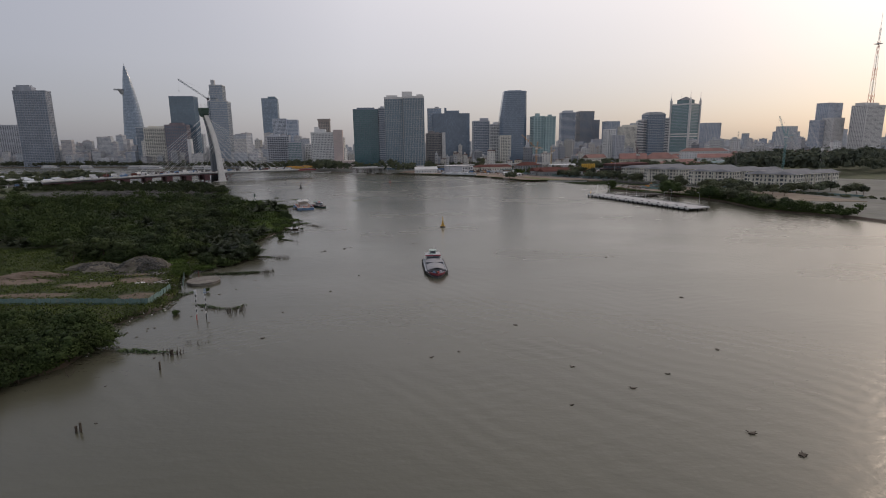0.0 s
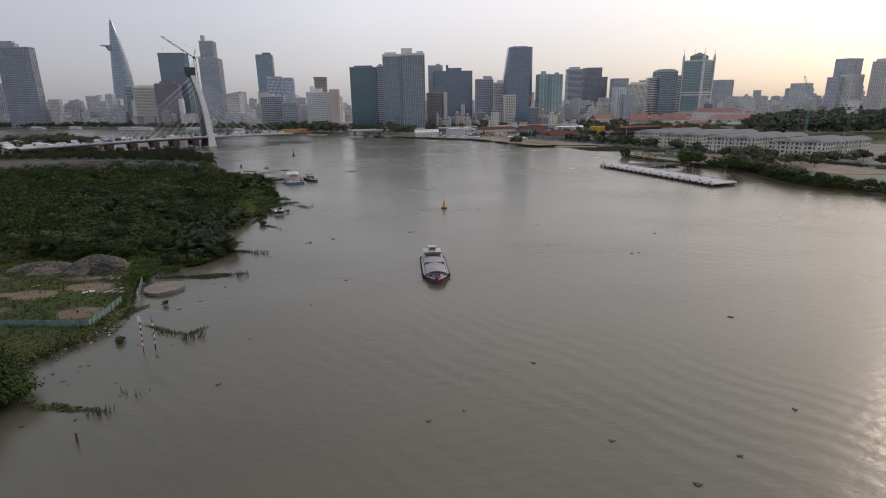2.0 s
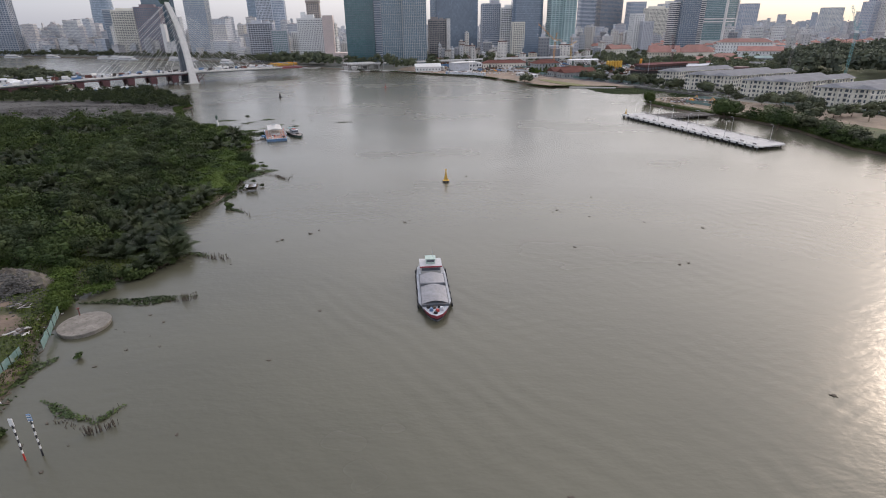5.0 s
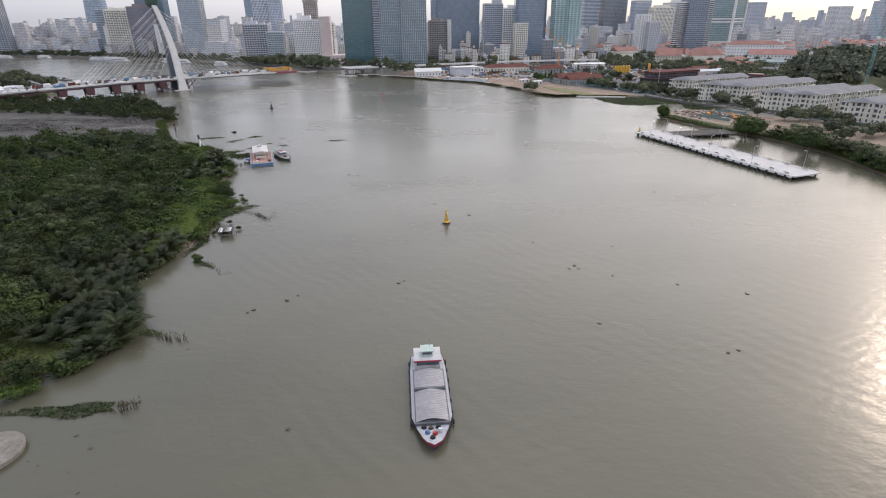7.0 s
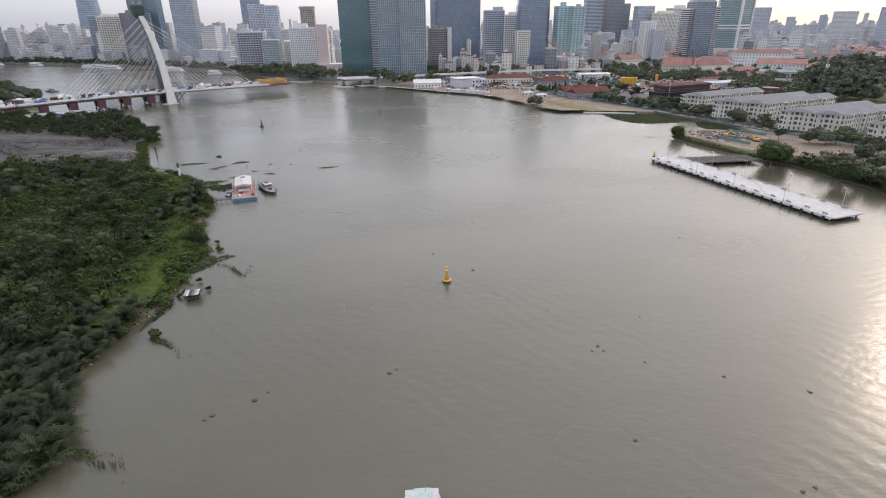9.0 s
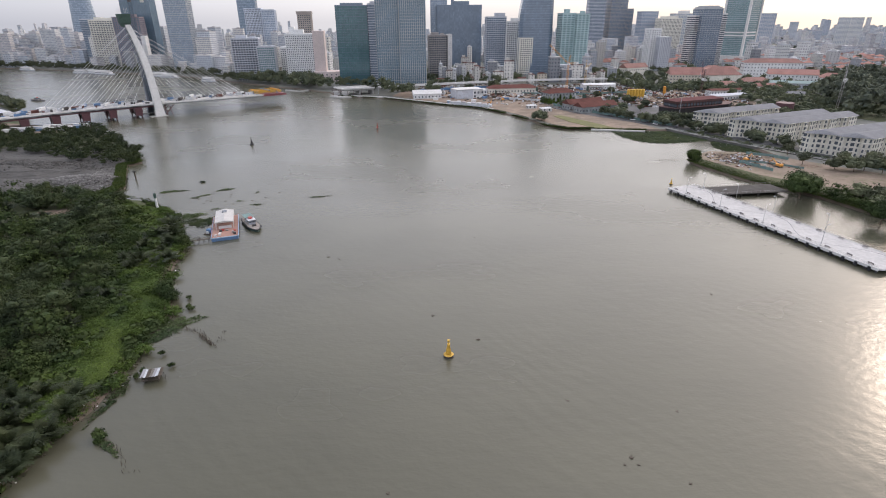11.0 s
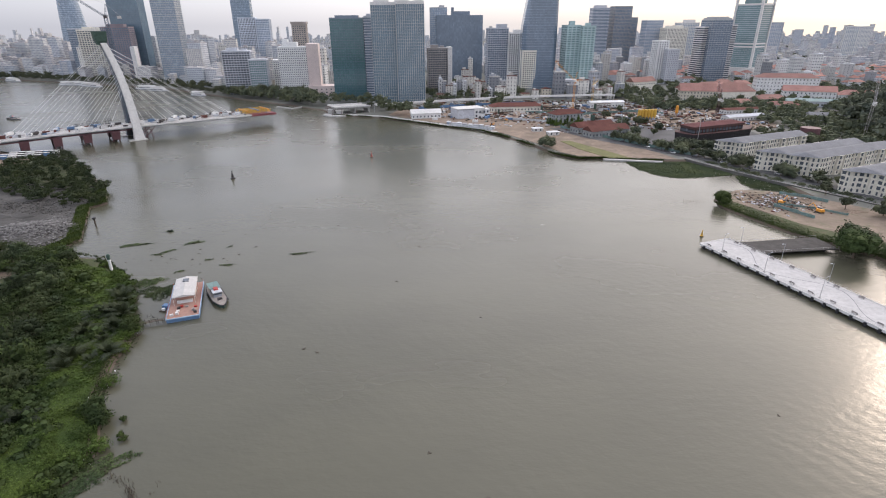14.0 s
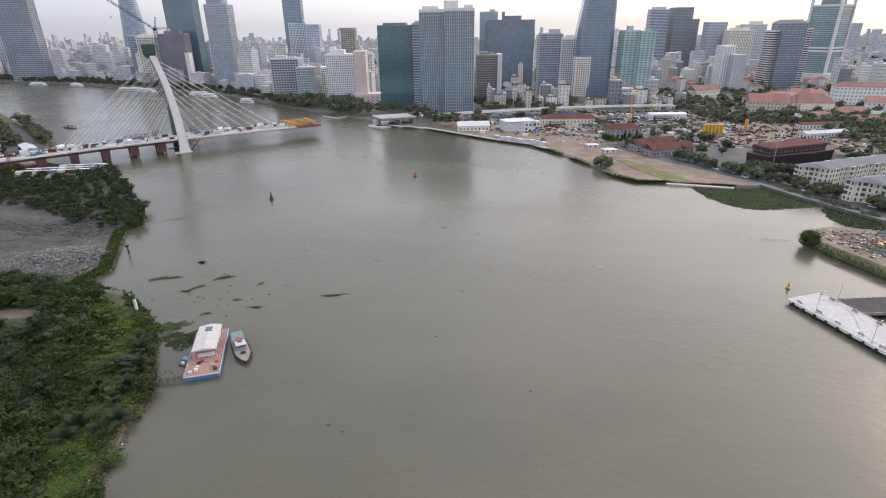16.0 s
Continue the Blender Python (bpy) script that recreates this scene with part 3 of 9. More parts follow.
tower("pale bare concrete stair core", 0.8, 7, 1083, 24, 69, 6, WINDOW, PALE, 3.4, 2.9, 0.3, 5.5, 2.6, parapet=0.8)
tower("dark grey glazed office block", 72, 108, 1200, 30, 96, 3, GLASS_DARK, GREYWALL, 3.6, 1.0, 0.2, 4.0, 0.4, boxes=((0.2, 0, 0.5, 0.5, 6.0),))
tower("white apartment block with strip windows", 108, 138, 1190, 26, 88, 3, WINDOW, WHITE, 3.3, 1.5, 0.35, 4.0, 1.0, boxes=((0.1, 0, 0.6, 0.5, 5.0),))
tower("cream narrow apartment block with balconies", 124, 146, 1120, 22, 62, 4, WINDOW, CREAM, 3.2, 1.4, 0.4, 3.6, 1.2, boxes=PLANT)
tower("tall rounded dark glass office tower with a chamfered crown", 123.5, 180, 1120, 46, 152, 0, GLASS_DARK, GLASS_STEEL, 3.9, 0.45, 0.1,
      plan=rounded(56.5, 46, 9), taper=lambda k: (1.0 - 0.16 * max(0, k - 0.62) / 0.38, 1.0 - 0.1 * k, 4.0 * max(0, k - 0.62) / 0.38), boxes=((0.05, 0, 0.5, 0.5, 2.0),))
tower("low grey podium block with a sloped face", 172, 196, 1030, 20, 24, 3, WINDOW, GREYWALL, 3.6, 2.0, 0.3, 4.0, 1.6)
tower("teal glass office block with staggered dark windows", 190.5, 213, 1110, 30, 100, 6, GLASS_TEAL, surface("pale_teal_panel", (0.34, 0.45, 0.45), 0.5), 3.5, 1.7, 0.12, 7.0, 2.2, boxes=((0.0, 0, 0.35, 0.3, 6.0),))
tower("teal glass office wing with staggered dark windows", 214, 235, 1104, 30, 99, 6, GLASS_TEAL, bpy.data.materials["pale_teal_panel"], 3.5, 1.7, 0.12, 7.0, 2.2, boxes=((0.1, 0, 0.3, 0.3, 4.0),))
tower("tall dark residential tower with rounded corners", 392, 440, 1750, 40, 142, 4, GLASS_DARK, GREYWALL, 3.6, 1.2, 0.3, plan=rounded(48, 40, 8, 2), boxes=((0, 0, 0.6, 0.6, 6.0),))
tower("plain dark glazed slab tower", 455, 503, 1770, 40, 146, 6, GLASS_DARK, BROWNWALL, 3.6, 0.9, 0.15, 4.0, 0.5)
tower("plain dark slab tower, the lower one", 500, 524, 1780, 36, 118, 6, GLASS_DARK, BROWNWALL, 3.6, 0.9, 0.15, 4.0, 0.5)
tower("grey tower with a white end wall", 520, 566, 1700, 30, 110, 8, GLASS_STEEL, GREYWALL, 3.6, 1.2, 0.2, 6.0, 0.6)
tower("white stepped apartment block with open galleries", 372, 392, 1200, 22, 74, 10, WINDOW, WHITE, 3.4, 1.6, 0.4, 5.0, 2.4)
tower("grey stepped apartment block", 386, 408, 1188, 20, 60, 10, WINDOW, GREYWALL, 3.4, 1.6, 0.3, 4.0, 2.0)
tower("beige hotel block with a pitched roof line", 560, 616, 1660, 36, 92, 8, WINDOW, CREAM, 3.4, 1.4, 0.4, 4.0, 1.6, boxes=((0, 0, 0.7, 0.6, 5.0),))
tower("pale grey concrete office tower", 612, 660, 1700, 36, 104, 8, GLASS_STEEL, PALE, 3.6, 1.3, 0.3, 5.0, 1.0, boxes=((0.1, 0, 0.5, 0.5, 7.0),))
tower("dark glass office tower with a louvred crown", 480, 520, 1245, 36, 108, 7, GLASS_DARK, STEEL, 3.7, 0.6, 0.15, 5.0, 0.25, boxes=((0, 0, 0.9, 0.9, 2.5), (0, 0, 0.7, 0.7, 4.5)))
tower("office tower end with pale floor slabs", 520, 531, 1250, 30, 99, 7, WINDOW, PALE, 3.7, 1.4, 0.5)
tower("office tower end with pale floor slabs, the other side", 472, 479.5, 1252, 30, 96, 7, WINDOW, PALE, 3.7, 1.4, 0.4)


def corner_tower():
    """The tall teal tower with white corner shafts that end in spires."""
    x, y, w, d, h = 624, 1375, 50, 50, 136
    t = thing("tower_block", "tall teal glass tower with white corner shafts and spires", "building", x, y, GROUND_Z, radians(38))
    part("facade", Mesh().prism(rect(w, d), 0, h), GLASS_TEAL, t)
    line = Mesh().prism(swell(rect(w, d), 0.12), -0.25, 0.25).data("floor_band", GREYWALL)
    for i in range(1, 37):
        if i not in (15, 16):
            part("floor_band", line, GREYWALL, t, at=(0, 0, i * h / 37))
    wide = Mesh().prism(swell(rect(w, d), 0.5), 0, 3.0).data("belt", PALE)
    for z in (6.0, 54.0, 60.0, h - 3.0):
        part("belt", wide, PALE, t, at=(0, 0, z))
    shaft = Mesh()
    shaft.prism(rect(4.2, 4.2), 0, h + 8)
    shaft.prism(rect(3.2, 3.2), h + 8, h + 15, rect(1.2, 1.2))
    shaft.tube((0, 0, h + 15), (0, 0, h + 30), 0.5, 0.12, 6)
    sm = shaft.data("corner_shaft", PALE)
    for px, py in rect(w, d):
        part("corner_shaft", sm, PALE, t, at=(px, py, 0))
    crown = Mesh()
    crown.prism(rect(30, 30), h, h + 9)
    part("crown", crown, GLASS_TEAL, t)
    part("crown_roof", Mesh().prism(rect(32, 32), h + 9, h + 18, rect(2, 2)), SLATE, t)
    part("podium", Mesh().prism(rect(74, 74), 0, 16), PALE, t)


corner_tower()


def sail_tower():
    """The tallest tower: a slender curved form with a round platform high on its side."""
    x, y, h = -893, 1560, 274
    t = thing("tower_block", "very tall slender curved blue-grey glass tower with a landing platform", "building", x, y, GROUND_Z, radians(15))

    def ring(z, grow=0.0):
        k = z / h
        rx = 27 * (1 - k ** 2.3) + 2.4 + grow
        ry = 21 * (1 - k ** 2.2) + 2.2 + grow
        dx = 2.0 * math.sin(k * math.pi) - 9.0 * k ** 2 + 4.0 * k
        return [(dx + rx * math.cos(a), ry * math.sin(a) * (0.85 if math.sin(a) > 0 else 1)) for a in (2 * math.pi * i / 24 for i in range(24))]

    body = Mesh()
    body.loft([[(px, py, i * h / 28) for px, py in ring(i * h / 28)] for i in range(29)])
    part("facade", body, GLASS_STEEL, t, smooth=False)
    for i in range(1, 66):
        z = i * h / 67
        part("floor_band", Mesh().prism(ring(z, 0.25), -0.35, 0.35), GLASS_BLUE, t, at=(0, 0, z))
    pad = Mesh()
    pad.prism([(-25 + 13 * math.cos(a), -4 + 13 * math.sin(a)) for a in (2 * math.pi * i / 24 for i in range(24))], 208, 210.5)
    pad.prism([(-15 + 6 * math.cos(a), -4 + 6 * math.sin(a)) for a in (2 * math.pi * i / 12 for i in range(12))], 196, 208, [(-18 + 9 * math.cos(a), -4 + 9 * math.sin(a)) for a in (2 * math.pi * i / 12 for i in range(12))])
    part("landing_platform", pad, STEEL, t)
    part("mast", Mesh().tube((-5, 0, h - 2), (-5, 0, h + 10), 0.9, 0.2, 6), STEEL, t)


sail_tower()
# the row along the far reach
# this tower's concrete is lightened and blued in place of haze
tower("unfinished dark concrete tower with open upper floors", -1100, -1022, 1400, 24, 196, 6, GLASS_DARK, surface("raw_dark_concrete", (0.33, 0.35, 0.39), 0.85), 4.2, 1.3, 0.6, 6.0, 0.9,
      boxes=((-0.2, 0, 0.55, 0.8, 9.0), (-0.2, 0, 0.4, 0.6, 14.0)))
tower("wide pale apartment slab", -1330, -1190, 1560, 40, 118, 8, WINDOW, GREYWALL, 3.4, 1.5, 0.4, 6.0, 2.4)
tower("beige balconied hotel tower", -745, -676, 1340, 40, 96, 12, WINDOW, CREAM, 3.4, 1.5, 0.6, 5.0, 1.2, boxes=((0.1, 0, 0.6, 0.6, 4.0), (-0.3, 0, 0.2, 0.4, 5.0)))
tower("dark glazed tower end wall", -768, -746, 1344, 36, 98, 12, GLASS_DARK, GREYWALL, 3.4, 0.6, 0.2)
tower("dark purplish-brown clad tower block", -672, -622, 1300, 34, 101, 12, GLASS_DARK, surface("purple_brown_cladding", (0.20, 0.165, 0.18), 0.5), 3.5, 1.1, 0.3, 4.0, 1.0, boxes=((0, 0, 0.6, 0.5, 5.0),))
tower("thin white concrete stair tower", -606, -599, 1270, 20, 66, 12, WINDOW, WHITE, 3.4, 3.0, 0.3, 3.5, 3.0)
tower("tall slate-blue and steel glass tower", -678, -620, 1350, 36, 172, 8, GLASS_BLUE, GLASS_DARK, 3.8, 0.7, 0.2, 4.0, 0.25)
tower("tall pale blue stepped glass tower", -535, -494, 1240, 36, 150, 8, GLASS_STEEL, STEEL, 3.9, 1.0, 0.25, 3.0, 0.3)
tower("upper part of the stepped glass tower", -531, -503, 1244, 30, 186, 8, GLASS_STEEL, STEEL, 3.9, 1.0, 0.25, 3.0, 0.3, boxes=((-0.3, 0, 0.25, 0.4, 12.0),))
tower("slim tall blue glass tower", -578, -530, 1740, 40, 198, 10, GLASS_STEEL, GLASS_BLUE, 3.8, 0.7, 0.15, 4.0, 0.2, boxes=((0.15, 0, 0.5, 0.6, 6.0),))
tower("pale grid-fronted residential tower", -448, -412, 1420, 34, 118, 10, WINDOW, surface("pale_blue_render", (0.50, 0.54, 0.60), 0.7), 3.5, 1.3, 0.4, 3.2, 1.3)
tower("blue-grey residential tower wing", -411, -384, 1424, 34, 115, 10, GLASS_STEEL, bpy.data.materials["pale_blue_render"], 3.5, 1.3, 0.4, 3.2, 0.6)
tower("weathered grey apartment block with balconies", -348, -306, 1060, 26, 66, 10, WINDOW, GREYWALL, 3.5, 1.2, 0.7, 4.2, 0.8, boxes=PLANT)
tower("grey-green glazed apartment wing", -304, -278, 1048, 24, 54, 10, GLASS_TEAL, GREYWALL, 3.5, 1.0, 0.4, 3.0, 0.5)
tower("white hotel with a grid of small windows", -258, -214, 1050, 28, 72, 8, WINDOW, WHITE, 3.3, 1.7, 0.35, 3.0, 1.5, boxes=((-0.1, 0, 0.5, 0.6, 6.0), (-0.25, 0, 0.2, 0.4, 10.0)))
tower("plain pink end wing of the hotel", -213, -196, 1042, 34, 76, 8, WINDOW, PINK, 3.3, 3.0, 0.35, 6.0, 5.5)
tower("low pink rendered podium block", -214, -166, 1036, 30, 16, 8, WINDOW, PINK, 4.0, 2.9, 0.3, 8.0, 5.0)
tower("white slab beside the hotel", -286, -262, 1110, 22, 50, 8, WINDOW, WHITE, 3.3, 1.5, 0.3, 3.5, 1.4)
tower("concrete tower with a brown top", -290, -264, 1260, 26, 104, 8, WINDOW, surface("brown_beige_render", (0.34, 0.30, 0.27), 0.8), 3.5, 1.8, 0.3, 4.0, 2.0, boxes=((0, 0, 1.1, 1.1, 4.0),))
tower("grey office tower far behind", -250, -214, 1700, 30, 98, 8, GLASS_STEEL, GREYWALL, 3.6, 1.2, 0.3, 5.0, 1.0)
# right of the centre, far behind
tower("grey office block with a stepped roof", 885, 940, 1800, 40, 104, 14, GLASS_STEEL, GREYWALL, 3.6, 1.4, 0.3, 6.0, 1.5)
tower("white-walled office block with strip windows", 1212, 1266, 1900, 40, 92, 18, GLASS_STEEL, PALE, 3.6, 1.6, 0.3, 6.0, 1.6)
tower("plain grey slab apartment tower", 1052, 1078, 1500, 30, 98, 20, GLASS_STEEL, GREYWALL, 3.5, 1.4, 0.3, 4.0, 1.2)
tower("pale apartment tower with small windows", 1078, 1124, 1490, 30, 103, 20, WINDOW, PALE, 3.5, 1.8, 0.3, 4.0, 2.2)
tower("tall blue-grey slab tower", 1088, 1144, 1530, 36, 146, 20, GLASS_STEEL, surface("blue_grey_panel", (0.40, 0.43, 0.48), 0.6), 3.5, 1.6, 0.3, 5.0, 2.4)
tower("broad pale hotel tower with a grid of windows", 1130, 1204, 1450, 40, 134, 20, WINDOW, PALE, 3.5, 1.6, 0.3, 4.5, 2.2, boxes=((-0.1, 0, 0.8, 0.6, 6.0),))


# ---- lower city: houses in many sizes, copied ----
def box_house(label, w, d, floors, wall, roof, style):
    h = floors * 3.4
    t = thing("town_house", label, "house", group="town houses")
    part("wall", Mesh().prism(rect(w, d), 0, h), wall, t)
    count = max(1, int(w / 3.2))
    row = Mesh()
    for i in range(count):
        x = -w / 2 + w * (i + 0.5) / count
        row.box(x - 0.7, x + 0.7, -d / 2 - 0.12, -d / 2 + 0.05, 0, 1.5)
    for i in range(max(1, int(d / 4.5))):
        y = -d / 2 + d * (i + 0.5) / max(1, int(d / 4.5))
        for s in (-1, 1):
            row.box(s * w / 2 - 0.1, s * w / 2 + 0.1, y - 0.6, y + 0.6, 0, 1.4)
    grid = Mesh()
    for f in range(floors):
        grid.add([(a, b, c + f * 3.4 + 1.0) for a, b, c in row.v], row.f)
    tagged(part("glazing", grid, WINDOW, t), kind="stuff")
    if style == "flat":
        m = Mesh().prism(swell(rect(w, d), 0.25), h, h + 0.9)
        part("roof", m, roof, t)
        part("stair_hut", Mesh().box(-w * 0.3, w * 0.1, -d * 0.1, d * 0.35, h + 0.8, h + 3.4), wall, t)
    elif style == "shed":
        m = Mesh().add([(-w / 2 - 0.4, -d / 2 - 0.4, h), (w / 2 + 0.4, -d / 2 - 0.4, h), (w / 2 + 0.4, d / 2 + 0.4, h), (-w / 2 - 0.4, d / 2 + 0.4, h),
                        (-w / 2 - 0.4, 0, h + w * 0.14), (w / 2 + 0.4, 0, h + w * 0.14)], [(0, 1, 5, 4), (2, 3, 4, 5), (1, 2, 5), (3, 0, 4), (3, 2, 1, 0)])
        part("roof", m, roof, t)
    else:
        m = Mesh().prism(swell(rect(w, d), 0.6), h, h + min(w, d) * 0.3, rect(max(0.4, w - min(w, d)), max(0.4, d - min(w, d))))
        part("roof", m, roof, t)
    return t


TOWN_WHITE = surface("town_white_render", (0.58, 0.58, 0.57), 0.75, var=0.1, big=0.1, small=0.5, bump=0.0, stain=(0.42, 0.41, 0.40), rand=0.25)
TOWN_CREAM = surface("town_cream_render", (0.57, 0.55, 0.51), 0.8, var=0.1, big=0.12, small=0.7, bump=0.0, stain=(0.40, 0.36, 0.31), rand=0.3)
TOWN_GREY = surface("town_grey_render", (0.33, 0.345, 0.37), 0.8, var=0.12, big=0.12, small=0.7, bump=0.0, stain=(0.25, 0.25, 0.26), rand=0.35)
HOUSE_KINDS = [
    box_house("narrow white town house with a flat roof", 5, 14, 5, TOWN_WHITE, GREYWALL, "flat"),
    box_house("narrow cream town house with a flat roof", 6, 15, 6, TOWN_CREAM, RUSTROOF, "flat"),
    box_house("grey concrete block of flats", 12, 14, 7, TOWN_GREY, CONCRETE, "flat"),
    box_house("white block of flats", 14, 15, 9, TOWN_WHITE, GREYWALL, "flat"),
    box_house("low cream house with a red tiled roof", 12, 16, 2, CREAM, TILE, "hip"),
    box_house("low white house with a red tiled roof", 16, 12, 3, WHITE, TILE, "hip"),
    box_house("small house with a tin roof", 9, 12, 2, TOWN_WHITE, TIN, "shed"),
    box_house("ochre house with a rusty roof", 11, 14, 3, YELLOWISH, RUSTROOF, "shed"),
    box_house("tall narrow pale block of flats", 9, 14, 12, TOWN_CREAM, GREYWALL, "flat"),
]
KIND_HALF = [8, 9, 10, 11, 11, 11, 8, 10, 9]
rng = random.Random(11)
HOUSE_SPOTS = []
FORBID = [(-180, -25, 940, 1040), (120, 260, 1020, 1170), (-40, 15, 1070, 1120), (470, 535, 1240, 1300), (580, 670, 1330, 1420), (270, 560, 930, 1180), (360, 420, 1170, 1240),
          (-360, -160, 1020, 1120), (60, 150, 1100, 1240), (-40, 75, 1280, 1380)]


def free_spot(x, y, gap):
    if any(a - gap < x < b + gap and c - gap < y < d + gap for a, b, c, d in FORBID):
        return False
    return all((x - px) ** 2 + (y - py) ** 2 > (gap + pg) ** 2 * 0.75 for px, py, pg in HOUSE_SPOTS)


def settle(count, x0, x1, y0, y1, kinds, inside=lambda x, y: True):
    made = 0
    for _ in range(count * 12):
        if made >= count:
            return
        x, y, k = rng.uniform(x0, x1), rng.uniform(y0, y1), rng.choice(kinds)
        if inside(x, y) and free_spot(x, y, KIND_HALF[k]):
            HOUSE_SPOTS.append((x, y, KIND_HALF[k]))
            copy_thing(HOUSE_KINDS[k], pose(x, y, GROUND_Z, 0, 0, rng.choice((4, 8, -6, 94, 80)) + rng.uniform(-4, 4)) @ Matrix.Diagonal((rng.uniform(0.8, 1.25), rng.uniform(0.85, 1.2), rng.choice((0.6, 0.8, 1.0, 1.2, 1.5)), 1)))
            made += 1


settle(54, -10, 260, 992, 1120, (0, 1, 0, 2, 1, 7))
settle(46, 20, 420, 1100, 1400, (0, 1, 2, 3, 8, 2))
settle(28, -480, -180, 1130, 1400, (2, 3, 1, 7, 8), lambda x, y: y > 1040 - 0.75 * (x + 180))
settle(26, -1000, -480, 1240, 1500, (2, 3, 8, 3), lambda x, y: y > 1180 - 0.42 * (x + 501))
settle(50, 560, 1000, 1060, 1500, (3, 5, 2, 7, 3, 5))
settle(30, 250, 640, 1130, 1400, (5, 4, 5, 3, 2))
for x, y in ((-548, 690), (-530, 672), (-516, 700), (-566, 660), (-590, 690), (-500, 664), (-478, 690), (-610, 712), (-575, 720), (-540, 735), (-640, 760), (-625, 735)):
    copy_thing(HOUSE_KINDS[6], pose(x, y, 1.0, 0, 0, 41 + rng.uniform(-6, 6)))
for k, kind in enumerate(HOUSE_KINDS):
    kind.location = (60 + 26 * k, 1440 + 6 * (k % 3), GROUND_Z)


def distant_city():
    """The far carpet of roofs and blocks, too many to count."""
    r = random.Random(5)
    keep_off = ((624, 1375), (-893, 1560), (-1045, 1430), (-1260, 1580), (410, 1770), (480, 1790), (540, 1715), (590, 1680), (636, 1720), (-554, 1760), (912, 1820), (1240, 1920), (1100, 1520), (1165, 1470), (-630, 1370),
                (-710, 1360), (-645, 1320), (-500, 1265), (-430, 1440), (-277, 1275))

    def free(x, y, gap):
        return not any(abs(x - px) < gap and abs(y - py) < gap for px, py in keep_off) and free_spot(x, y, gap * 0.2)

    spots = []
    while len(spots) < 3900:
        y = 1450 + 3250 * r.random() ** 1.25
        x = r.uniform(-0.95 * y - 100, 0.95 * y)
        if not (x < -400 and y < 1350 - 0.42 * (x + 501) + 60) and free(x, y, 60):
            h = r.uniform(7, 20) if r.random() < 0.80 else r.uniform(22, 52)
            if y > 2400 and r.random() < 0.04:
                h = r.uniform(40, 95)
            spots.append((x, y, r.uniform(8, 26), r.uniform(10, 26), h))
    # the rows close behind the far quay
    while len(spots) < 4320:
        x = r.uniform(-1350, -330)
        back = r.uniform(50, 330)
        y = float(np.interp(x, [-1350, -1151, -878, -501, -320], [1462, 1406, 1326, 1161, 1016])) + back
        if free(x, y, 46) and not (x > -480 and y < 1130):
            spots.append((x, y, r.uniform(10, 30), r.uniform(10, 22), r.uniform(12, 34) + back * 0.05 + (r.uniform(10, 45) if r.random() < 0.22 else 0)))
    tiles, low = Mesh(), 0
    m, roofs = Mesh(), Mesh()
    while low < 330:
        x, y = r.uniform(180, 1150), r.uniform(1120, 1520)
        if free(x, y, 46) and free_spot(x, y, 9):
            w, d, h = r.uniform(8, 22), r.uniform(9, 16), r.uniform(4, 13)
            a, at = r.uniform(-0.3, 0.3), (x, y, GROUND_Z - 0.2)
            m.box(-w / 2, w / 2, -d / 2, d / 2, 0, h, a, at)
            ca, sa = math.cos(a), math.sin(a)
            turn = [(x + px * ca - py * sa, y + px * sa + py * ca) for px, py in rect(w + 1, d + 1)]
            peak = [(x + px * ca - py * sa, y + px * sa + py * ca) for px, py in rect(max(0.5, w - d), 0.4)]
            tiles.prism(turn, h + 1.2, h + 1.2 + d * 0.28, peak)
            low += 1
    tagged(new("tiled_roofs", tiles.data("tiled_roofs", surface("old_roof_tile", (0.33, 0.17, 0.135), 0.85, var=0.2, big=0.1, small=0.8, island=0.4))), "red and brown tiled roofs of low town houses", "roofs", kind="stuff")
    for x, y, w, d, h in spots:
        a, at = r.uniform(-0.2, 0.3), (x, y, GROUND_Z - 0.2)
        m.box(-w / 2, w / 2, -d / 2, d / 2, 0, h, a, at)
        roofs.box(-w / 2 - 0.3, w / 2 + 0.3, -d / 2 - 0.3, d / 2 + 0.3, h, h + 1.0, a, at)
        if r.random() < 0.6:
            roofs.box(-w * 0.12, w * 0.12, -d * 0.2, d * 0.1, h + 0.9, h + 3.0, a, at)
    tagged(new("distant_blocks", m.data("distant_blocks", BLOCKS)), "distant carpet of pale and grey city blocks", "city blocks", kind="stuff")
    tagged(new("distant_roofs", roofs.data("distant_roofs", ROOFS)), "distant flat and reddish roofs of the city", "roofs", kind="stuff")


distant_city()


# ---- the cable-stayed bridge under construction ----
def along(s, side=0.0):
    """A place on the bridge: metres along from the pylon towards the open end, and across it, away from the camera."""
    a = Vector((0.757, 0.653))
    b = Vector((-0.653, 0.757))
    p = Vector((-301, 706)) + a * s + b * side
    return p.x, p.y


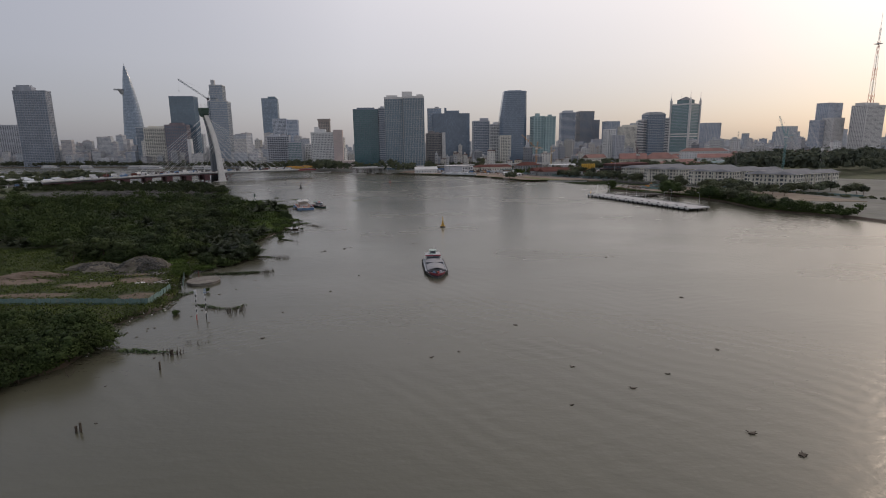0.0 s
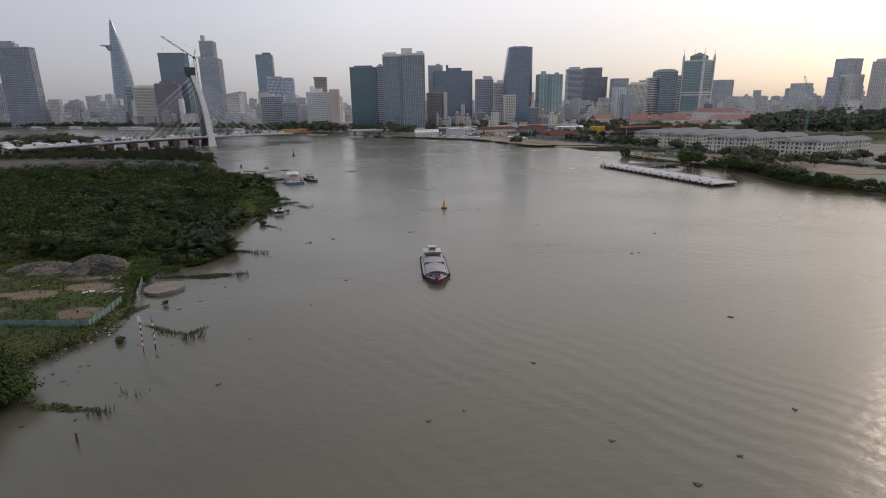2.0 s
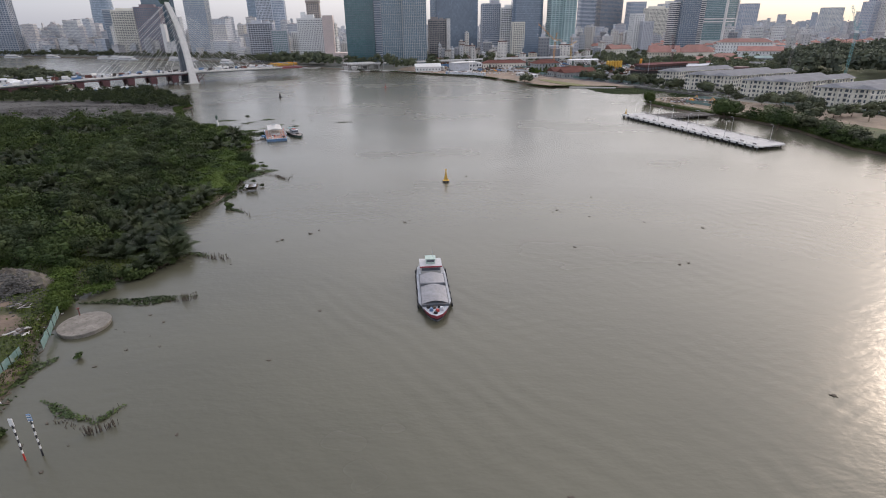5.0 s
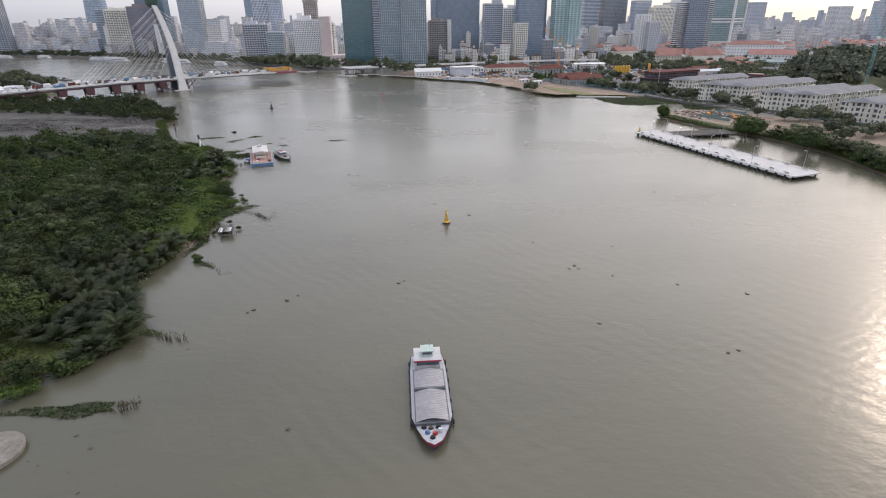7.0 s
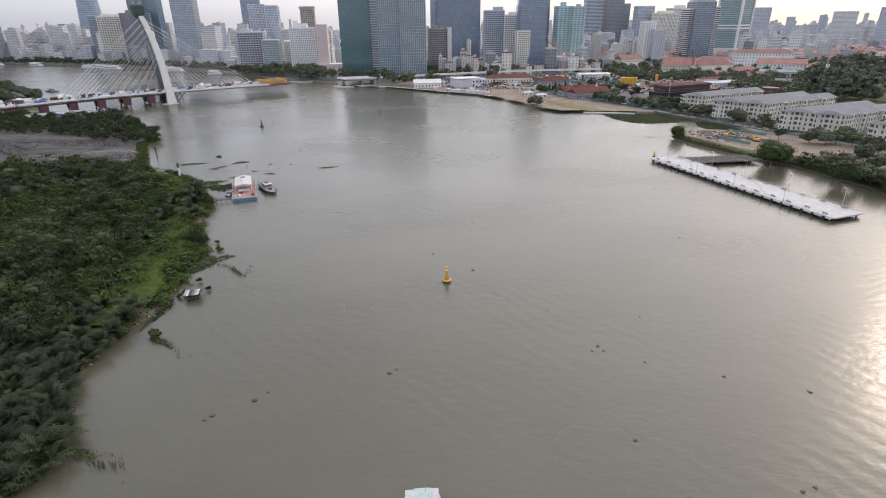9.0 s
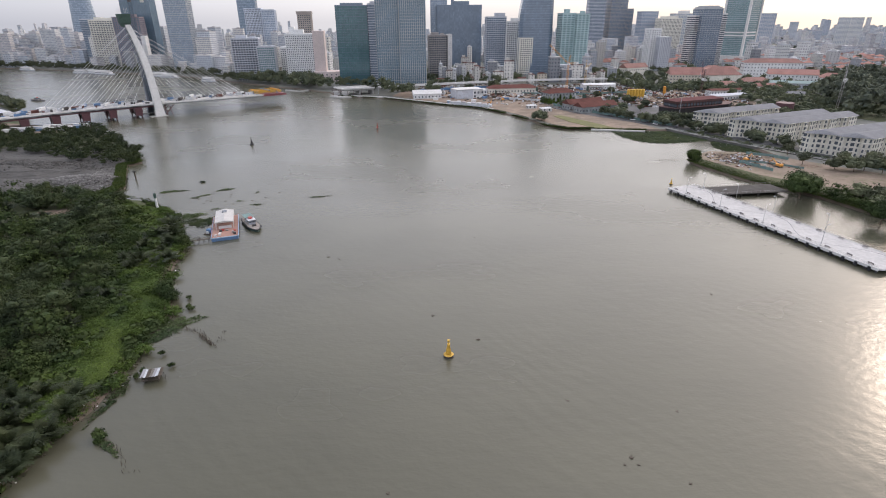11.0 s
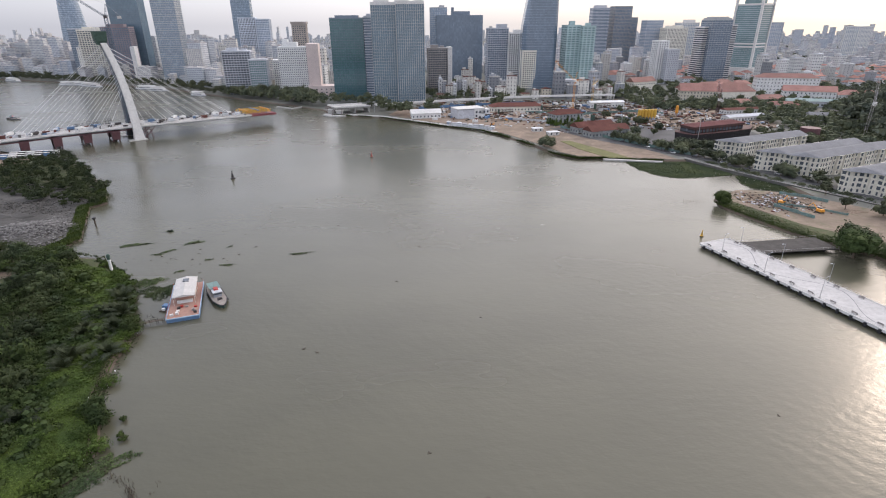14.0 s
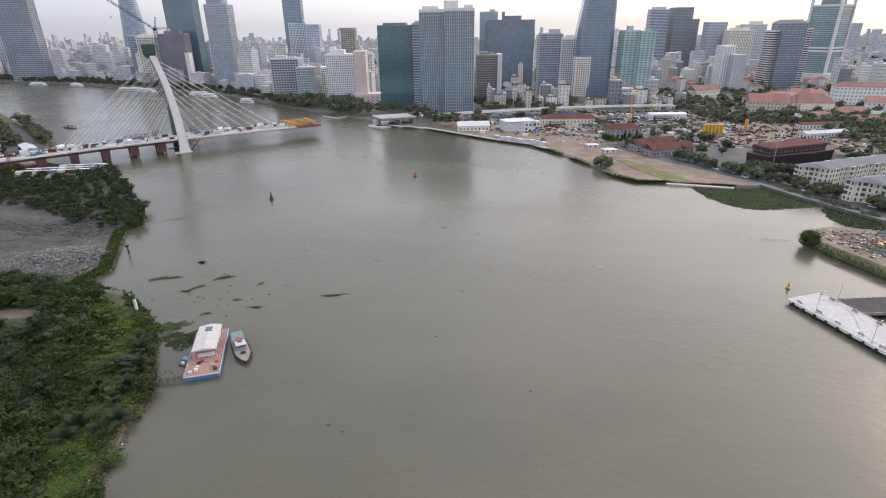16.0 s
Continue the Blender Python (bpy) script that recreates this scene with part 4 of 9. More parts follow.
def bridge():
    t = thing("bridge", "half-built cable-stayed bridge with a leaning white concrete pylon", "bridge", 0, 0, 0)

    def deck_z(s):
        return 13.0 - 0.012 * max(0, s) - 0.02 * max(0, -s - 60)

    def span(name, s0, s1, material, z_off, thick, e0, e1, label=""):
        n = max(1, int(abs(s1 - s0) / 12))
        rings = []
        for i in range(n + 1):
            s = s0 + (s1 - s0) * i / n
            rings.append([(*along(s, e), deck_z(s) + z_off + k) for e, k in ((e0, -thick), (e0, 0), (e1, 0), (e1, -thick))])
        return part(name, Mesh().loft(rings), material, t, label)

    span("deck", -190, 118, CONCRETE, 0, 0.9, 2, 29)
    span("girder", -190, 118, GREYWALL, -0.9, 1.7, 7, 24)
    span("edge_beam", -190, 118, PALE, 0.25, 1.3, 1.2, 2.2)
    span("edge_beam", -190, 118, PALE, 0.25, 1.3, 28.8, 29.8)
    span("falsework_beam", -190, 2, MAROON, -2.6, 0.9, 3, 6, "dark red steel falsework beam")
    span("falsework_beam", -190, 2, MAROON, -2.6, 0.9, 24, 27, "dark red steel falsework beam")
    span("end_segment", 118, 146, surface("dull_red_steel", (0.20, 0.055, 0.062), 0.6, var=0.25), 0.1, 2.0, 2, 29, "red-painted unfinished end segment")
    # the two curved legs of the pylon that meet high up
    def leg(side0, side1, name, material, label=""):
        rings, n = [], 16
        for i in range(n + 1):
            k = i / n
            s = 4.6 - 10.5 * k ** 3.0
            e = side0 + (side1 - side0) * k ** 1.15
            ws, we = 7.4 - 2.6 * k + 2.2 * max(0, 0.12 - k) / 0.12, 5.0 - 1.6 * k
            rings.append([(*along(s + p * ws / 2, e + q * we / 2), 0.5 + 90 * k) for p, q in ((-1, -1), (1, -1), (1, 1), (-1, 1))])
        m = Mesh().loft(rings)
        part(name, m, material, t, label)
    leg(0.0, 13.5, "pylon_leg", PALE)
    # far leg: its slate colour holds the shade on it besides the formwork
    leg(31.0, 17.5, "pylon_leg", surface("shaded_formwork", (0.15, 0.165, 0.19), 0.7, var=0.3, big=0.2, small=0.9), "far pylon leg in formwork, shade put into its dark colour")
    foot = Mesh()
    for e in (0.0, 31.0):
        foot.prism([along(3 + a * 8, e + b * 5) for a, b in ((-1, -1), (1, -1), (1, 1), (-1, 1))], -2, 0.6)
    part("pile_cap", foot, CONCRETE, t)
    top = along(-6, 15.5)
    net = Mesh()
    net.prism([along(-6 + a * 4.6, 15.5 + b * 5) for a, b in ((-1, -1), (1, -1), (1, 1), (-1, 1))], 89, 97, [along(-6 + a * 5.4, 15.5 + b * 5.4) for a, b in ((-1, -1), (1, -1), (1, 1), (-1, 1))])
    net.prism([along(-6 + a * 3.2, 15.5 + b * 3.4) for a, b in ((-1, -1), (1, -1), (1, 1), (-1, 1))], 85.5, 89, [along(-6 + a * 4.6, 15.5 + b * 5) for a, b in ((-1, -1), (1, -1), (1, 1), (-1, 1))])
    part("climbing_formwork", net, GREENNET, t, "dark green netted climbing formwork")
    for i in range(6):
        px, py = along(-11 + 2.0 * i, 12 + (i % 3) * 3)
        part("scaffold_pole", Mesh().tube((px, py, 98), (px, py, 101.5 + (i % 2)), 0.15, n=5), STEEL, t)
    # stay cables in two planes
    for side, e_top in ((3.0, 14.0), (28.5, 17.0)):
        for i in range(9):
            k = i / 8
            z, s = 46 + 40 * k, 3.0 - 8.0 * k ** 2.0
            for s_deck in (14 + 88 * k, -18 - 74 * k):
                a, b = (*along(s, e_top + (side - e_top) * (1 - k) * 0.35), z), (*along(s_deck, side), deck_z(s_deck) + 0.3)
                part("stay_cable", Mesh().tube(a, b, 0.15, n=5, cap=False), CABLE, t)
    # temporary trestle piers under the back span
    for s in (-14, -37, -60, -84, -108, -135, -165):
        m = Mesh()
        for e in (5, 25):
            for ds in (-2.6, 2.6):
                m.tube((*along(s + ds, e), -2), (*along(s + ds, e), deck_z(s) - 2.6), 0.55, n=8)
            m.tube((*along(s - 2.6, e), 1), (*along(s + 2.6, e), 9), 0.22, n=5)
        tagged(part("trestle_pier", m, MAROON, t), kind="stuff")
        for e in (5, 25):
            part("trestle_box", Mesh().prism([along(s + a * 3.0, e + b * 3.9) for a, b in ((-1, -1), (1, -1), (1, 1), (-1, 1))], 2.4, deck_z(s) - 3.4, [along(s + a * 3.6, e + b * 4.6) for a, b in ((-1, -1), (1, -1), (1, 1), (-1, 1))]), MAROON, t)
    for s in (10, 15):
        m = Mesh()
        for e in (4, 26):
            m.tube((*along(s - 5, e), 0), (*along(s + 6, e), deck_z(s) - 2.6), 0.5, n=6)
            m.tube((*along(s + 3, e), 0), (*along(s + 1, e), deck_z(s) - 2.6), 0.4, n=6)
        part("raking_brace", m, MAROON, t)
    return t


bridge()


def lattice(m, a, b, w, cell, r=0.12):
    """A square lattice boom from a to b."""
    a, b = Vector(a), Vector(b)
    ax = (b - a).normalized()
    u = ax.orthogonal().normalized()
    if abs(ax.z) > 0.9:
        u = Vector((1, 0, 0))
    v = ax.cross(u).normalized()
    u = v.cross(ax)
    corners = [(u * i + v * j) * w / 2 for i, j in ((-1, -1), (1, -1), (1, 1), (-1, 1))]
    for c in corners:
        m.tube(a + c, b + c, r, n=4, cap=False)
    n = max(1, int((b - a).length / cell))
    for i in range(n):
        p, q = a + (b - a) * i / n, a + (b - a) * (i + 1) / n
        for k in range(4):
            c, d = corners[k], corners[(k + 1) % 4]
            m.tube(p + (c if i % 2 else d), q + (d if i % 2 else c), r * 0.6, n=3, cap=False)
    return m


def tower_crane(x, y, h, boom, turn, rise, colour, label, base_z=GROUND_Z, w=1.9, cabin=WHITE, bar=0.12):
    t = thing("tower_crane", label, "crane", x, y, base_z, radians(turn), group="tower cranes")
    part("mast", lattice(Mesh(), (0, 0, 0), (0, 0, h), w, 2.6, bar), colour, t)
    tip = (boom * math.cos(radians(rise)), 0, h + 3 + boom * math.sin(radians(rise)))
    part("jib", lattice(Mesh(), (1, 0, h + 2), tip, 1.3, 2.2, bar * 0.75), colour, t)
    part("counter_jib", lattice(Mesh(), (0, 0, h + 2), (-boom * 0.28, 0, h + 2.4), 1.3, 2.2, 0.1), colour, t)
    part("counterweight", Mesh().box(-boom * 0.28 - 1, -boom * 0.28 + 2, -1, 1, h - 0.4, h + 2), CONCRETE, t)
    part("slewing_cab", Mesh().box(-1.2, 1.6, -2.2, 0.9, h, h + 2.6), cabin, t)
    apex = (-boom * 0.06, 0, h + 12)
    part("apex_frame", lattice(Mesh(), (0, 0, h + 2), apex, 1.0, 2.2, 0.09), colour, t)
    part("tie_rope", Mesh().tube(apex, tip, 0.06, n=3).tube(apex, (-boom * 0.27, 0, h + 3), 0.06, n=3), STEEL, t)
    part("hook_rope", Mesh().tube(tip, (tip[0], 0, tip[2] - 14), 0.05, n=3).box(tip[0] - 0.4, tip[0] + 0.4, -0.3, 0.3, tip[2] - 15.4, tip[2] - 14), STEEL, t)
    return t


px, py = along(4, 24)
tower_crane(px, py, 108, 42, 195, 34, surface("crane_blue_grey", (0.045, 0.075, 0.105), 0.5), "blue-grey luffing tower crane beside the bridge pylon", 0.0, 2.6, DARKWALL, 0.2)
SITE_CRANE = [(158, 880, 34, 34, 150, 38, ORANGE, "orange luffing crane with a pale cab on the building site"),
              (188, 905, 26, 22, 60, 10, YELLOW, "yellow tower crane on the building site"),
              (288, 776, 24, 18, 100, 70, MAROON, "dark red lattice crane on the building site"),
              (392, 700, 30, 26, 60, 62, BROWNWALL, "rusty brown luffing crane among the trees"),
              (430, 660, 46, 26, 120, 66, surface("crane_teal", (0.16, 0.34, 0.35), 0.5), "teal luffing crane among the trees"),
              (470, 650, 30, 28, 140, 58, WHITE, "white luffing crane among the trees")]
for row in SITE_CRANE:
    tower_crane(*row)


def ribbon(pts, e0, e1, z0, z1):
    """One unbroken bar of even section along a line in the plan."""
    rings = []
    for i, p in enumerate(pts):
        d = (Vector(pts[min(i + 1, len(pts) - 1)]) - Vector(pts[max(i - 1, 0)])).normalized()
        nrm = Vector((-d.y, d.x))
        a, b = Vector(p) + nrm * e0, Vector(p) + nrm * e1
        rings.append([(a.x, a.y, z0), (b.x, b.y, z0), (b.x, b.y, z1), (a.x, a.y, z1)])
    return Mesh().loft(rings)


def bridge_stub():
    t = thing("bridge_stub", "unfinished concrete bridge end on the city bank with bare steel", "bridge")
    part("deck", Mesh().prism([(-149, 872), (-134, 851), (-94, 867), (-108, 888)], 8.6, 9.6), CONCRETE, t)
    part("girder", Mesh().prism([(-144, 871), (-133, 856), (-96, 870), (-107, 884)], 6.6, 8.6), CONCRETE, t)
    part("kerb", ribbon([(-134, 851.3), (-94, 867.3)], 0, 0.5, 9.6, 10.6), PALE, t)
    part("kerb", ribbon([(-149, 871.6), (-108, 887.6)], -0.5, 0, 9.6, 10.6), PALE, t)
    part("footing", Mesh().prism([(-150, 848), (-132, 838), (-121, 846), (-123, 856), (-142, 866), (-150, 859)], -1.5, 1.6), CONCRETE, t)
    for x, y in ((-142, 858), (-130, 851)):
        part("column", Mesh().prism([(x - 3, y - 2), (x + 3, y - 2), (x + 3, y + 2), (x - 3, y + 2)], 1.5, 6.8, [(x - 4.4, y - 3), (x + 4.4, y - 3), (x + 4.4, y + 5), (x - 4.4, y + 5)]), CONCRETE, t)
    for x, y in ((-117, 870), (-101, 876)):
        part("column", Mesh().box(-1.2, 1.2, -6, 6, 1, 6.7, radians(35), (x, y, 0)), CONCRETE, t)
    r = random.Random(4)
    steel = Mesh()
    for i in range(34):
        x, y = -150 + 16 * i / 33, 871 - 21 * i / 33
        z = r.uniform(5.5, 9.2)
        steel.tube((x + 1, y + 0.6, z), (x - r.uniform(1.5, 4), y - r.uniform(0.5, 2.5), z + r.uniform(-0.8, 0.8)), 0.10, 0.08, 4)
    tagged(part("starter_steel", steel, MAROON, t, "rusty bundles of bare reinforcement"), kind="stuff")
    for x, y, h in ((-146, 850, 8.4), (-138, 843, 8.4), (-128, 846, 8.2), (-122, 857, 8.0), (-112, 862, 8.2), (-104, 866, 8.2)):
        part("prop", Mesh().tube((x, y, -0.5), (x + 1.5, y + 2.5, h), 0.22, 0.2, 5), MAROON, t)


bridge_stub()


def flyover():
    t = thing("flyover", "long pale concrete viaduct road across the waterfront", "viaduct")
    pts = [(-90, 879), (-56, 893), (-21, 909), (10, 921), (39, 931), (64, 940), (88, 948), (130, 958), (180, 966), (236, 972)]
    part("deck", ribbon(pts, -4.5, 4.5, 8.0, 9.0), CONCRETE, t)
    part("parapet", ribbon(pts, -4.8, -4.4, 8.2, 10.0), PALE, t)
    part("parapet", ribbon(pts, 4.4, 4.8, 8.2, 10.0), PALE, t)
    for x, y in pts[1:]:
        part("column", Mesh().tube((x, y, 1), (x, y, 8.0), 1.0, 1.2, 10), CONCRETE, t)
    # blue hoarding along its foot
    h = thing("site_hoarding", "faded blue sheet hoarding along the viaduct's foot", "fence")
    foot = [(-36, 889), (-4, 903), (36, 917), (72, 929), (104, 938)]
    for (x0, y0), (x1, y1) in zip(foot, foot[1:]):
        n = 6
        for i in range(n):
            k, length = i / n, math.hypot(x1 - x0, y1 - y0) / n
            part("panel", Mesh().box(0, length - 0.1, -0.08, 0.08, 0, 3.4), BLUE, h, at=(x0 + (x1 - x0) * k, y0 + (y1 - y0) * k, 1.6), rz=math.atan2(y1 - y0, x1 - x0))
    t = thing("breakwater", "low concrete breakwater at the city quay", "breakwater")
    part("wall", ribbon([(-228, 924), (-204, 909), (-186, 934)], -1.2, 1.2, -1.0, 1.4), CONCRETE, t)


flyover()


# ---- the pontoon pier ----
PAVING = surface("pier_paving", (0.47, 0.46, 0.45), 0.8, var=0.08, big=0.15, small=0.5, bump=0.1, stain=(0.39, 0.38, 0.37), spec=0.15)

def pier():
    a, b = Vector((123.5, 439)), Vector((161.5, 334))
    d = (b - a).normalized()
    nrm = Vector((-d.y, d.x))  # towards the city bank
    length, width, z = (b - a).length, 17.5, 2.0
    ang = math.atan2(d.y, d.x)
    t = thing("pier", "long pale concrete landing pier with benches, rails and lamp posts", "pier", a.x, a.y, 0, ang)
    part("deck", Mesh().prism([(0, 0), (length, 0), (length + 1.0, 1.5), (length + 1.0, width), (2, width), (0, width - 2)], z - 0.55, z), PAVING, t)
    part("edge_beam", Mesh().box(-0.2, length, -0.35, 0.0, z - 0.95, z + 0.15).box(0, length, width, width + 0.35, z - 0.95, z + 0.15).box(-0.35, 0, 0, width, z - 0.95, z + 0.15), PALE, t)
    pile = Mesh().tube((0, 0, -3), (0, 0, z - 0.5), 0.45, n=10).data("pile", DARKWALL)
    for i in range(28):
        for e in (0.6, width / 2, width - 0.6):
            part("pile", pile, DARKWALL, t, at=(1 + i * (length - 2) / 27, e, 0))
    fender = Mesh().box(-0.5, 0.5, -0.75, -0.35, 0.1, z - 0.2).data("fender", BLACK)
    for i in range(22):
        part("fender", fender, BLACK, t, at=(3 + i * (length - 6) / 21, 0, 0))
    post = Mesh().tube((0, 0, 0), (0, 0, 1.05), 0.04, n=5).data("rail_post", STEEL)
    for i in range(45):
        for e in (0.25, width - 0.25):
            part("rail_post", post, STEEL, t, at=(0.5 + i * (length - 1) / 44, e, z))
    rail = Mesh().tube((0.5, 0, 0), (length - 0.5, 0, 0), 0.035, n=4).data("hand_rail", STEEL)
    for e in (0.25, width - 0.25):
        for h in (0.55, 1.05):
            part("hand_rail", rail, STEEL, t, at=(0, e, z + h))
    # winding dark inlay across the paving
    inlay = Mesh()
    prev = None
    for i in range(81):
        s = 3 + (length - 6) * i / 80
        e = width / 2 + 6.3 * math.sin(s * 2 * math.pi / 46)
        if prev:
            inlay.add([(prev[0], prev[1] - 0.16, z + 0.006), (s, e - 0.16, z + 0.006), (s, e + 0.16, z + 0.006), (prev[0], prev[1] + 0.16, z + 0.006)], [(0, 1, 2, 3)])
        prev = (s, e)
    part("inlay", inlay, SLATE, t, "winding dark inlay line")
    bench = Mesh().box(-1.1, 1.1, -0.3, 0.3, 0.38, 0.5).box(-0.95, -0.75, -0.25, 0.25, 0, 0.38).box(0.75, 0.95, -0.25, 0.25, 0, 0.38)
    bench.box(-1.1, 1.1, 0.24, 0.32, 0.5, 0.95)
    bd = bench.data("bench", BROWNWALL)
    first = tagged(new("bench", bd), "brown slatted bench on the pier", "bench", group="benches on the pier")
    spots = [(4 + i * (length - 8) / 12, 1.6 + (i % 2) * 0.7, 180) for i in range(13)] + [(6 + i * (length - 12) / 10, width - 1.6, 0) for i in range(11)]
    for k, (s, e, turn) in enumerate(spots):
        p = a + d * s + nrm * e
        m = pose(p.x, p.y, z, 0, 0, math.degrees(ang) + turn)
        if k == 0:
            first.matrix_world = m
        else:
            copy_thing(first, m)
    lamp = thing("lamp_post", "slim grey lamp post on the pier", "street lamp", group="lamp posts on the pier")
    part("pole", Mesh().tube((0, 0, 0), (0, 0, 9), 0.11, 0.07, 8), STEEL, lamp)
    part("bracket", Mesh().tube((0, 0, 8.6), (1.5, 0, 9.1), 0.05, n=5), STEEL, lamp)
    part("lantern", Mesh().box(1.1, 2.0, -0.18, 0.18, 9.0, 9.18), GREYWALL, lamp)
    part("base_plinth", Mesh().box(-0.3, 0.3, -0.3, 0.3, 0, 0.5), CONCRETE, lamp)
    lamps = [(12, 1.0), (35, 1.0), (60, 1.0), (88, 1.0), (8, width - 1), (30, width - 1), (52, width - 1), (78, width - 1), (104, width - 1)]
    for k, (s, e) in enumerate(lamps):
        p = a + d * s + nrm * e
        m = pose(p.x, p.y, z, 0, 0, math.degrees(ang) + (90 if e < 5 else -90))
        if k == 0:
            lamp.matrix_world = m
        else:
            copy_thing(lamp, m)


pier()


def gangway():
    t = thing("gangway", "grey planked access bridge between pier and bank", "footbridge")
    part("deck", Mesh().prism([(141, 440), (145.5, 427), (186, 432), (184, 447)], 1.55, 1.9), surface("dark_planking", (0.085, 0.08, 0.075), 0.9, var=0.25, big=0.3, small=1.5, spec=0.1), t)
    for x, y in ((150, 430), (160, 431), (170, 432), (180, 433), (149, 440), (160, 442), (171, 444)):
        part("pile", Mesh().tube((x, y, -2), (x, y, 1.55), 0.4, n=8), DARKWALL, t)
    for (x0, y0), (x1, y1) in (((145.5, 427.2), (186, 432.2)), ((141, 439.8), (184, 446.8))):
        m = Mesh()
        m.tube((x0, y0, 2.9), (x1, y1, 2.9), 0.05, n=4)
        for i in range(16):
            k = i / 15
            m.tube((x0 + (x1 - x0) * k, y0 + (y1 - y0) * k, 1.9), (x0 + (x1 - x0) * k, y0 + (y1 - y0) * k, 2.9), 0.04, n=4)
        part("railing", m, STEEL, t)


gangway()


# ---- plants ----
WEED = leafy("weed_blade", (0.026, 0.046, 0.013), (0.058, 0.084, 0.026))

def quad_mesh(name, verts, quads, material):
    me = bpy.data.meshes.new(name)
    me.vertices.add(len(verts))
    me.vertices.foreach_set("co", np.asarray(verts, dtype=np.float32).ravel())
    me.loops.add(len(quads) * 4)
    me.loops.foreach_set("vertex_index", np.asarray(quads, dtype=np.int32).ravel())
    me.polygons.add(len(quads))
    me.polygons.foreach_set("loop_start", np.arange(0, len(quads) * 4, 4, dtype=np.int32))
    me.update(calc_edges=True)
    me.materials.append(material)
    return me


def cube_sphere(n=2):
    verts, quads = [], []
    for axis in range(3):
        for sign in (-1, 1):
            base = len(verts)
            for i in range(n + 1):
                for j in range(n + 1):
                    p = [0.0, 0.0, 0.0]
                    p[axis], p[(axis + 1) % 3], p[(axis + 2) % 3] = sign, math.tan((2 * i / n - 1) * 0.785), math.tan((2 * j / n - 1) * 0.785)
                    verts.append(p)
            for i in range(n):
                for j in range(n):
                    q = (base + i * (n + 1) + j, base + (i + 1) * (n + 1) + j, base + (i + 1) * (n + 1) + j + 1, base + i * (n + 1) + j + 1)
                    quads.append(q if sign > 0 else q[::-1])
    v = np.array(verts)
    return v / np.linalg.norm(v, axis=1, keepdims=True), np.array(quads)


BALL, SMALL_BALL = cube_sphere(), cube_sphere(1)


def leaf_cards(r, centres, normals, size):
    """One small tilted card for each centre, facing roughly along its normal."""
    n = len(centres)
    a = normals + r.normal(0, 0.5, (n, 3)) + np.array([0, 0, 0.35])
    a /= np.linalg.norm(a, axis=1, keepdims=True)
    u = np.cross(a, r.normal(0, 1, (n, 3)))
    u /= np.linalg.norm(u, axis=1, keepdims=True) + 1e-9
    w = np.cross(a, u)
    s = size * r.uniform(0.6, 1.35, (n, 1))
    v = np.stack([centres - u * s * 0.5, centres + w * s * 0.32 + a * s * 0.1, centres + u * s * 0.5, centres - w * s * 0.32 + a * s * 0.1], 1).reshape(-1, 3)
    return v, np.arange(4 * n).reshape(-1, 4)


def crown_arrays(seed, radius, height, base, lobes, cards, size, flat=0.75, core_k=0.62, ball=None):
    """A crown: uneven lobes, each a rough core set all over with leaf cards."""
    r = np.random.default_rng(seed)
    cards, size = int(cards * 0.72), size * 1.16
    vs, qs, k = [], [], 0
    ball = ball or BALL
    ang = r.uniform(0, 2 * np.pi, lobes)
    dist = radius * 0.62 * np.sqrt(r.uniform(0.02, 1, lobes))
    rad = radius * r.uniform(0.34, 0.56, lobes)
    cen = np.stack([dist * np.cos(ang), dist * np.sin(ang), base + (height - base) * r.uniform(0.25, 0.8, lobes) * (1 - 0.45 * (dist / radius) ** 2)], 1)
    for i in range(lobes):
        core = ball[0] * (rad[i] * core_k) * np.array([1, 1, flat]) * r.uniform(0.7, 1.25, (len(ball[0]), 1)) + cen[i]
        vs.append(core), qs.append(ball[1] + k)
        k += len(core)
        n = max(6, int(cards * rad[i] ** 2 / (rad**2).sum()))
        d = r.normal(0, 1, (n, 3))
        d[:, 2] = np.abs(d[:, 2]) * 0.9 - 0.25
        d /= np.linalg.norm(d, axis=1, keepdims=True)
        p = cen[i] + d * rad[i] * np.array([1, 1, flat]) * r.uniform(0.62, 1.2, (n, 1))
        v, q = leaf_cards(r, p, d, size)
        vs.append(v), qs.append(q + k)
        k += len(v)
    return np.concatenate(vs), np.concatenate(qs)


def trunk_mesh(seed, height, radius, limbs=5):
    r = random.Random(seed)
    m = Mesh()
    p, rad = Vector((0, 0, -0.4)), radius
    for i in range(4):
        q = Vector((r.uniform(-0.25, 0.25) * (i + 1), r.uniform(-0.25, 0.25) * (i + 1), height * 0.7 * (i + 1) / 4))
        m.tube(p, q, rad, rad * 0.8, 7)
        p, rad = q, rad * 0.8
    for i in range(limbs):
        a, z = r.uniform(0, 6.28), height * r.uniform(0.3, 0.6)
        l = height * r.uniform(0.25, 0.4)
        m.tube((0, 0, z), (l * math.cos(a), l * math.sin(a), z + l * 0.8), radius * 0.45, radius * 0.12, 5)
    return m.data("trunk", BARK)


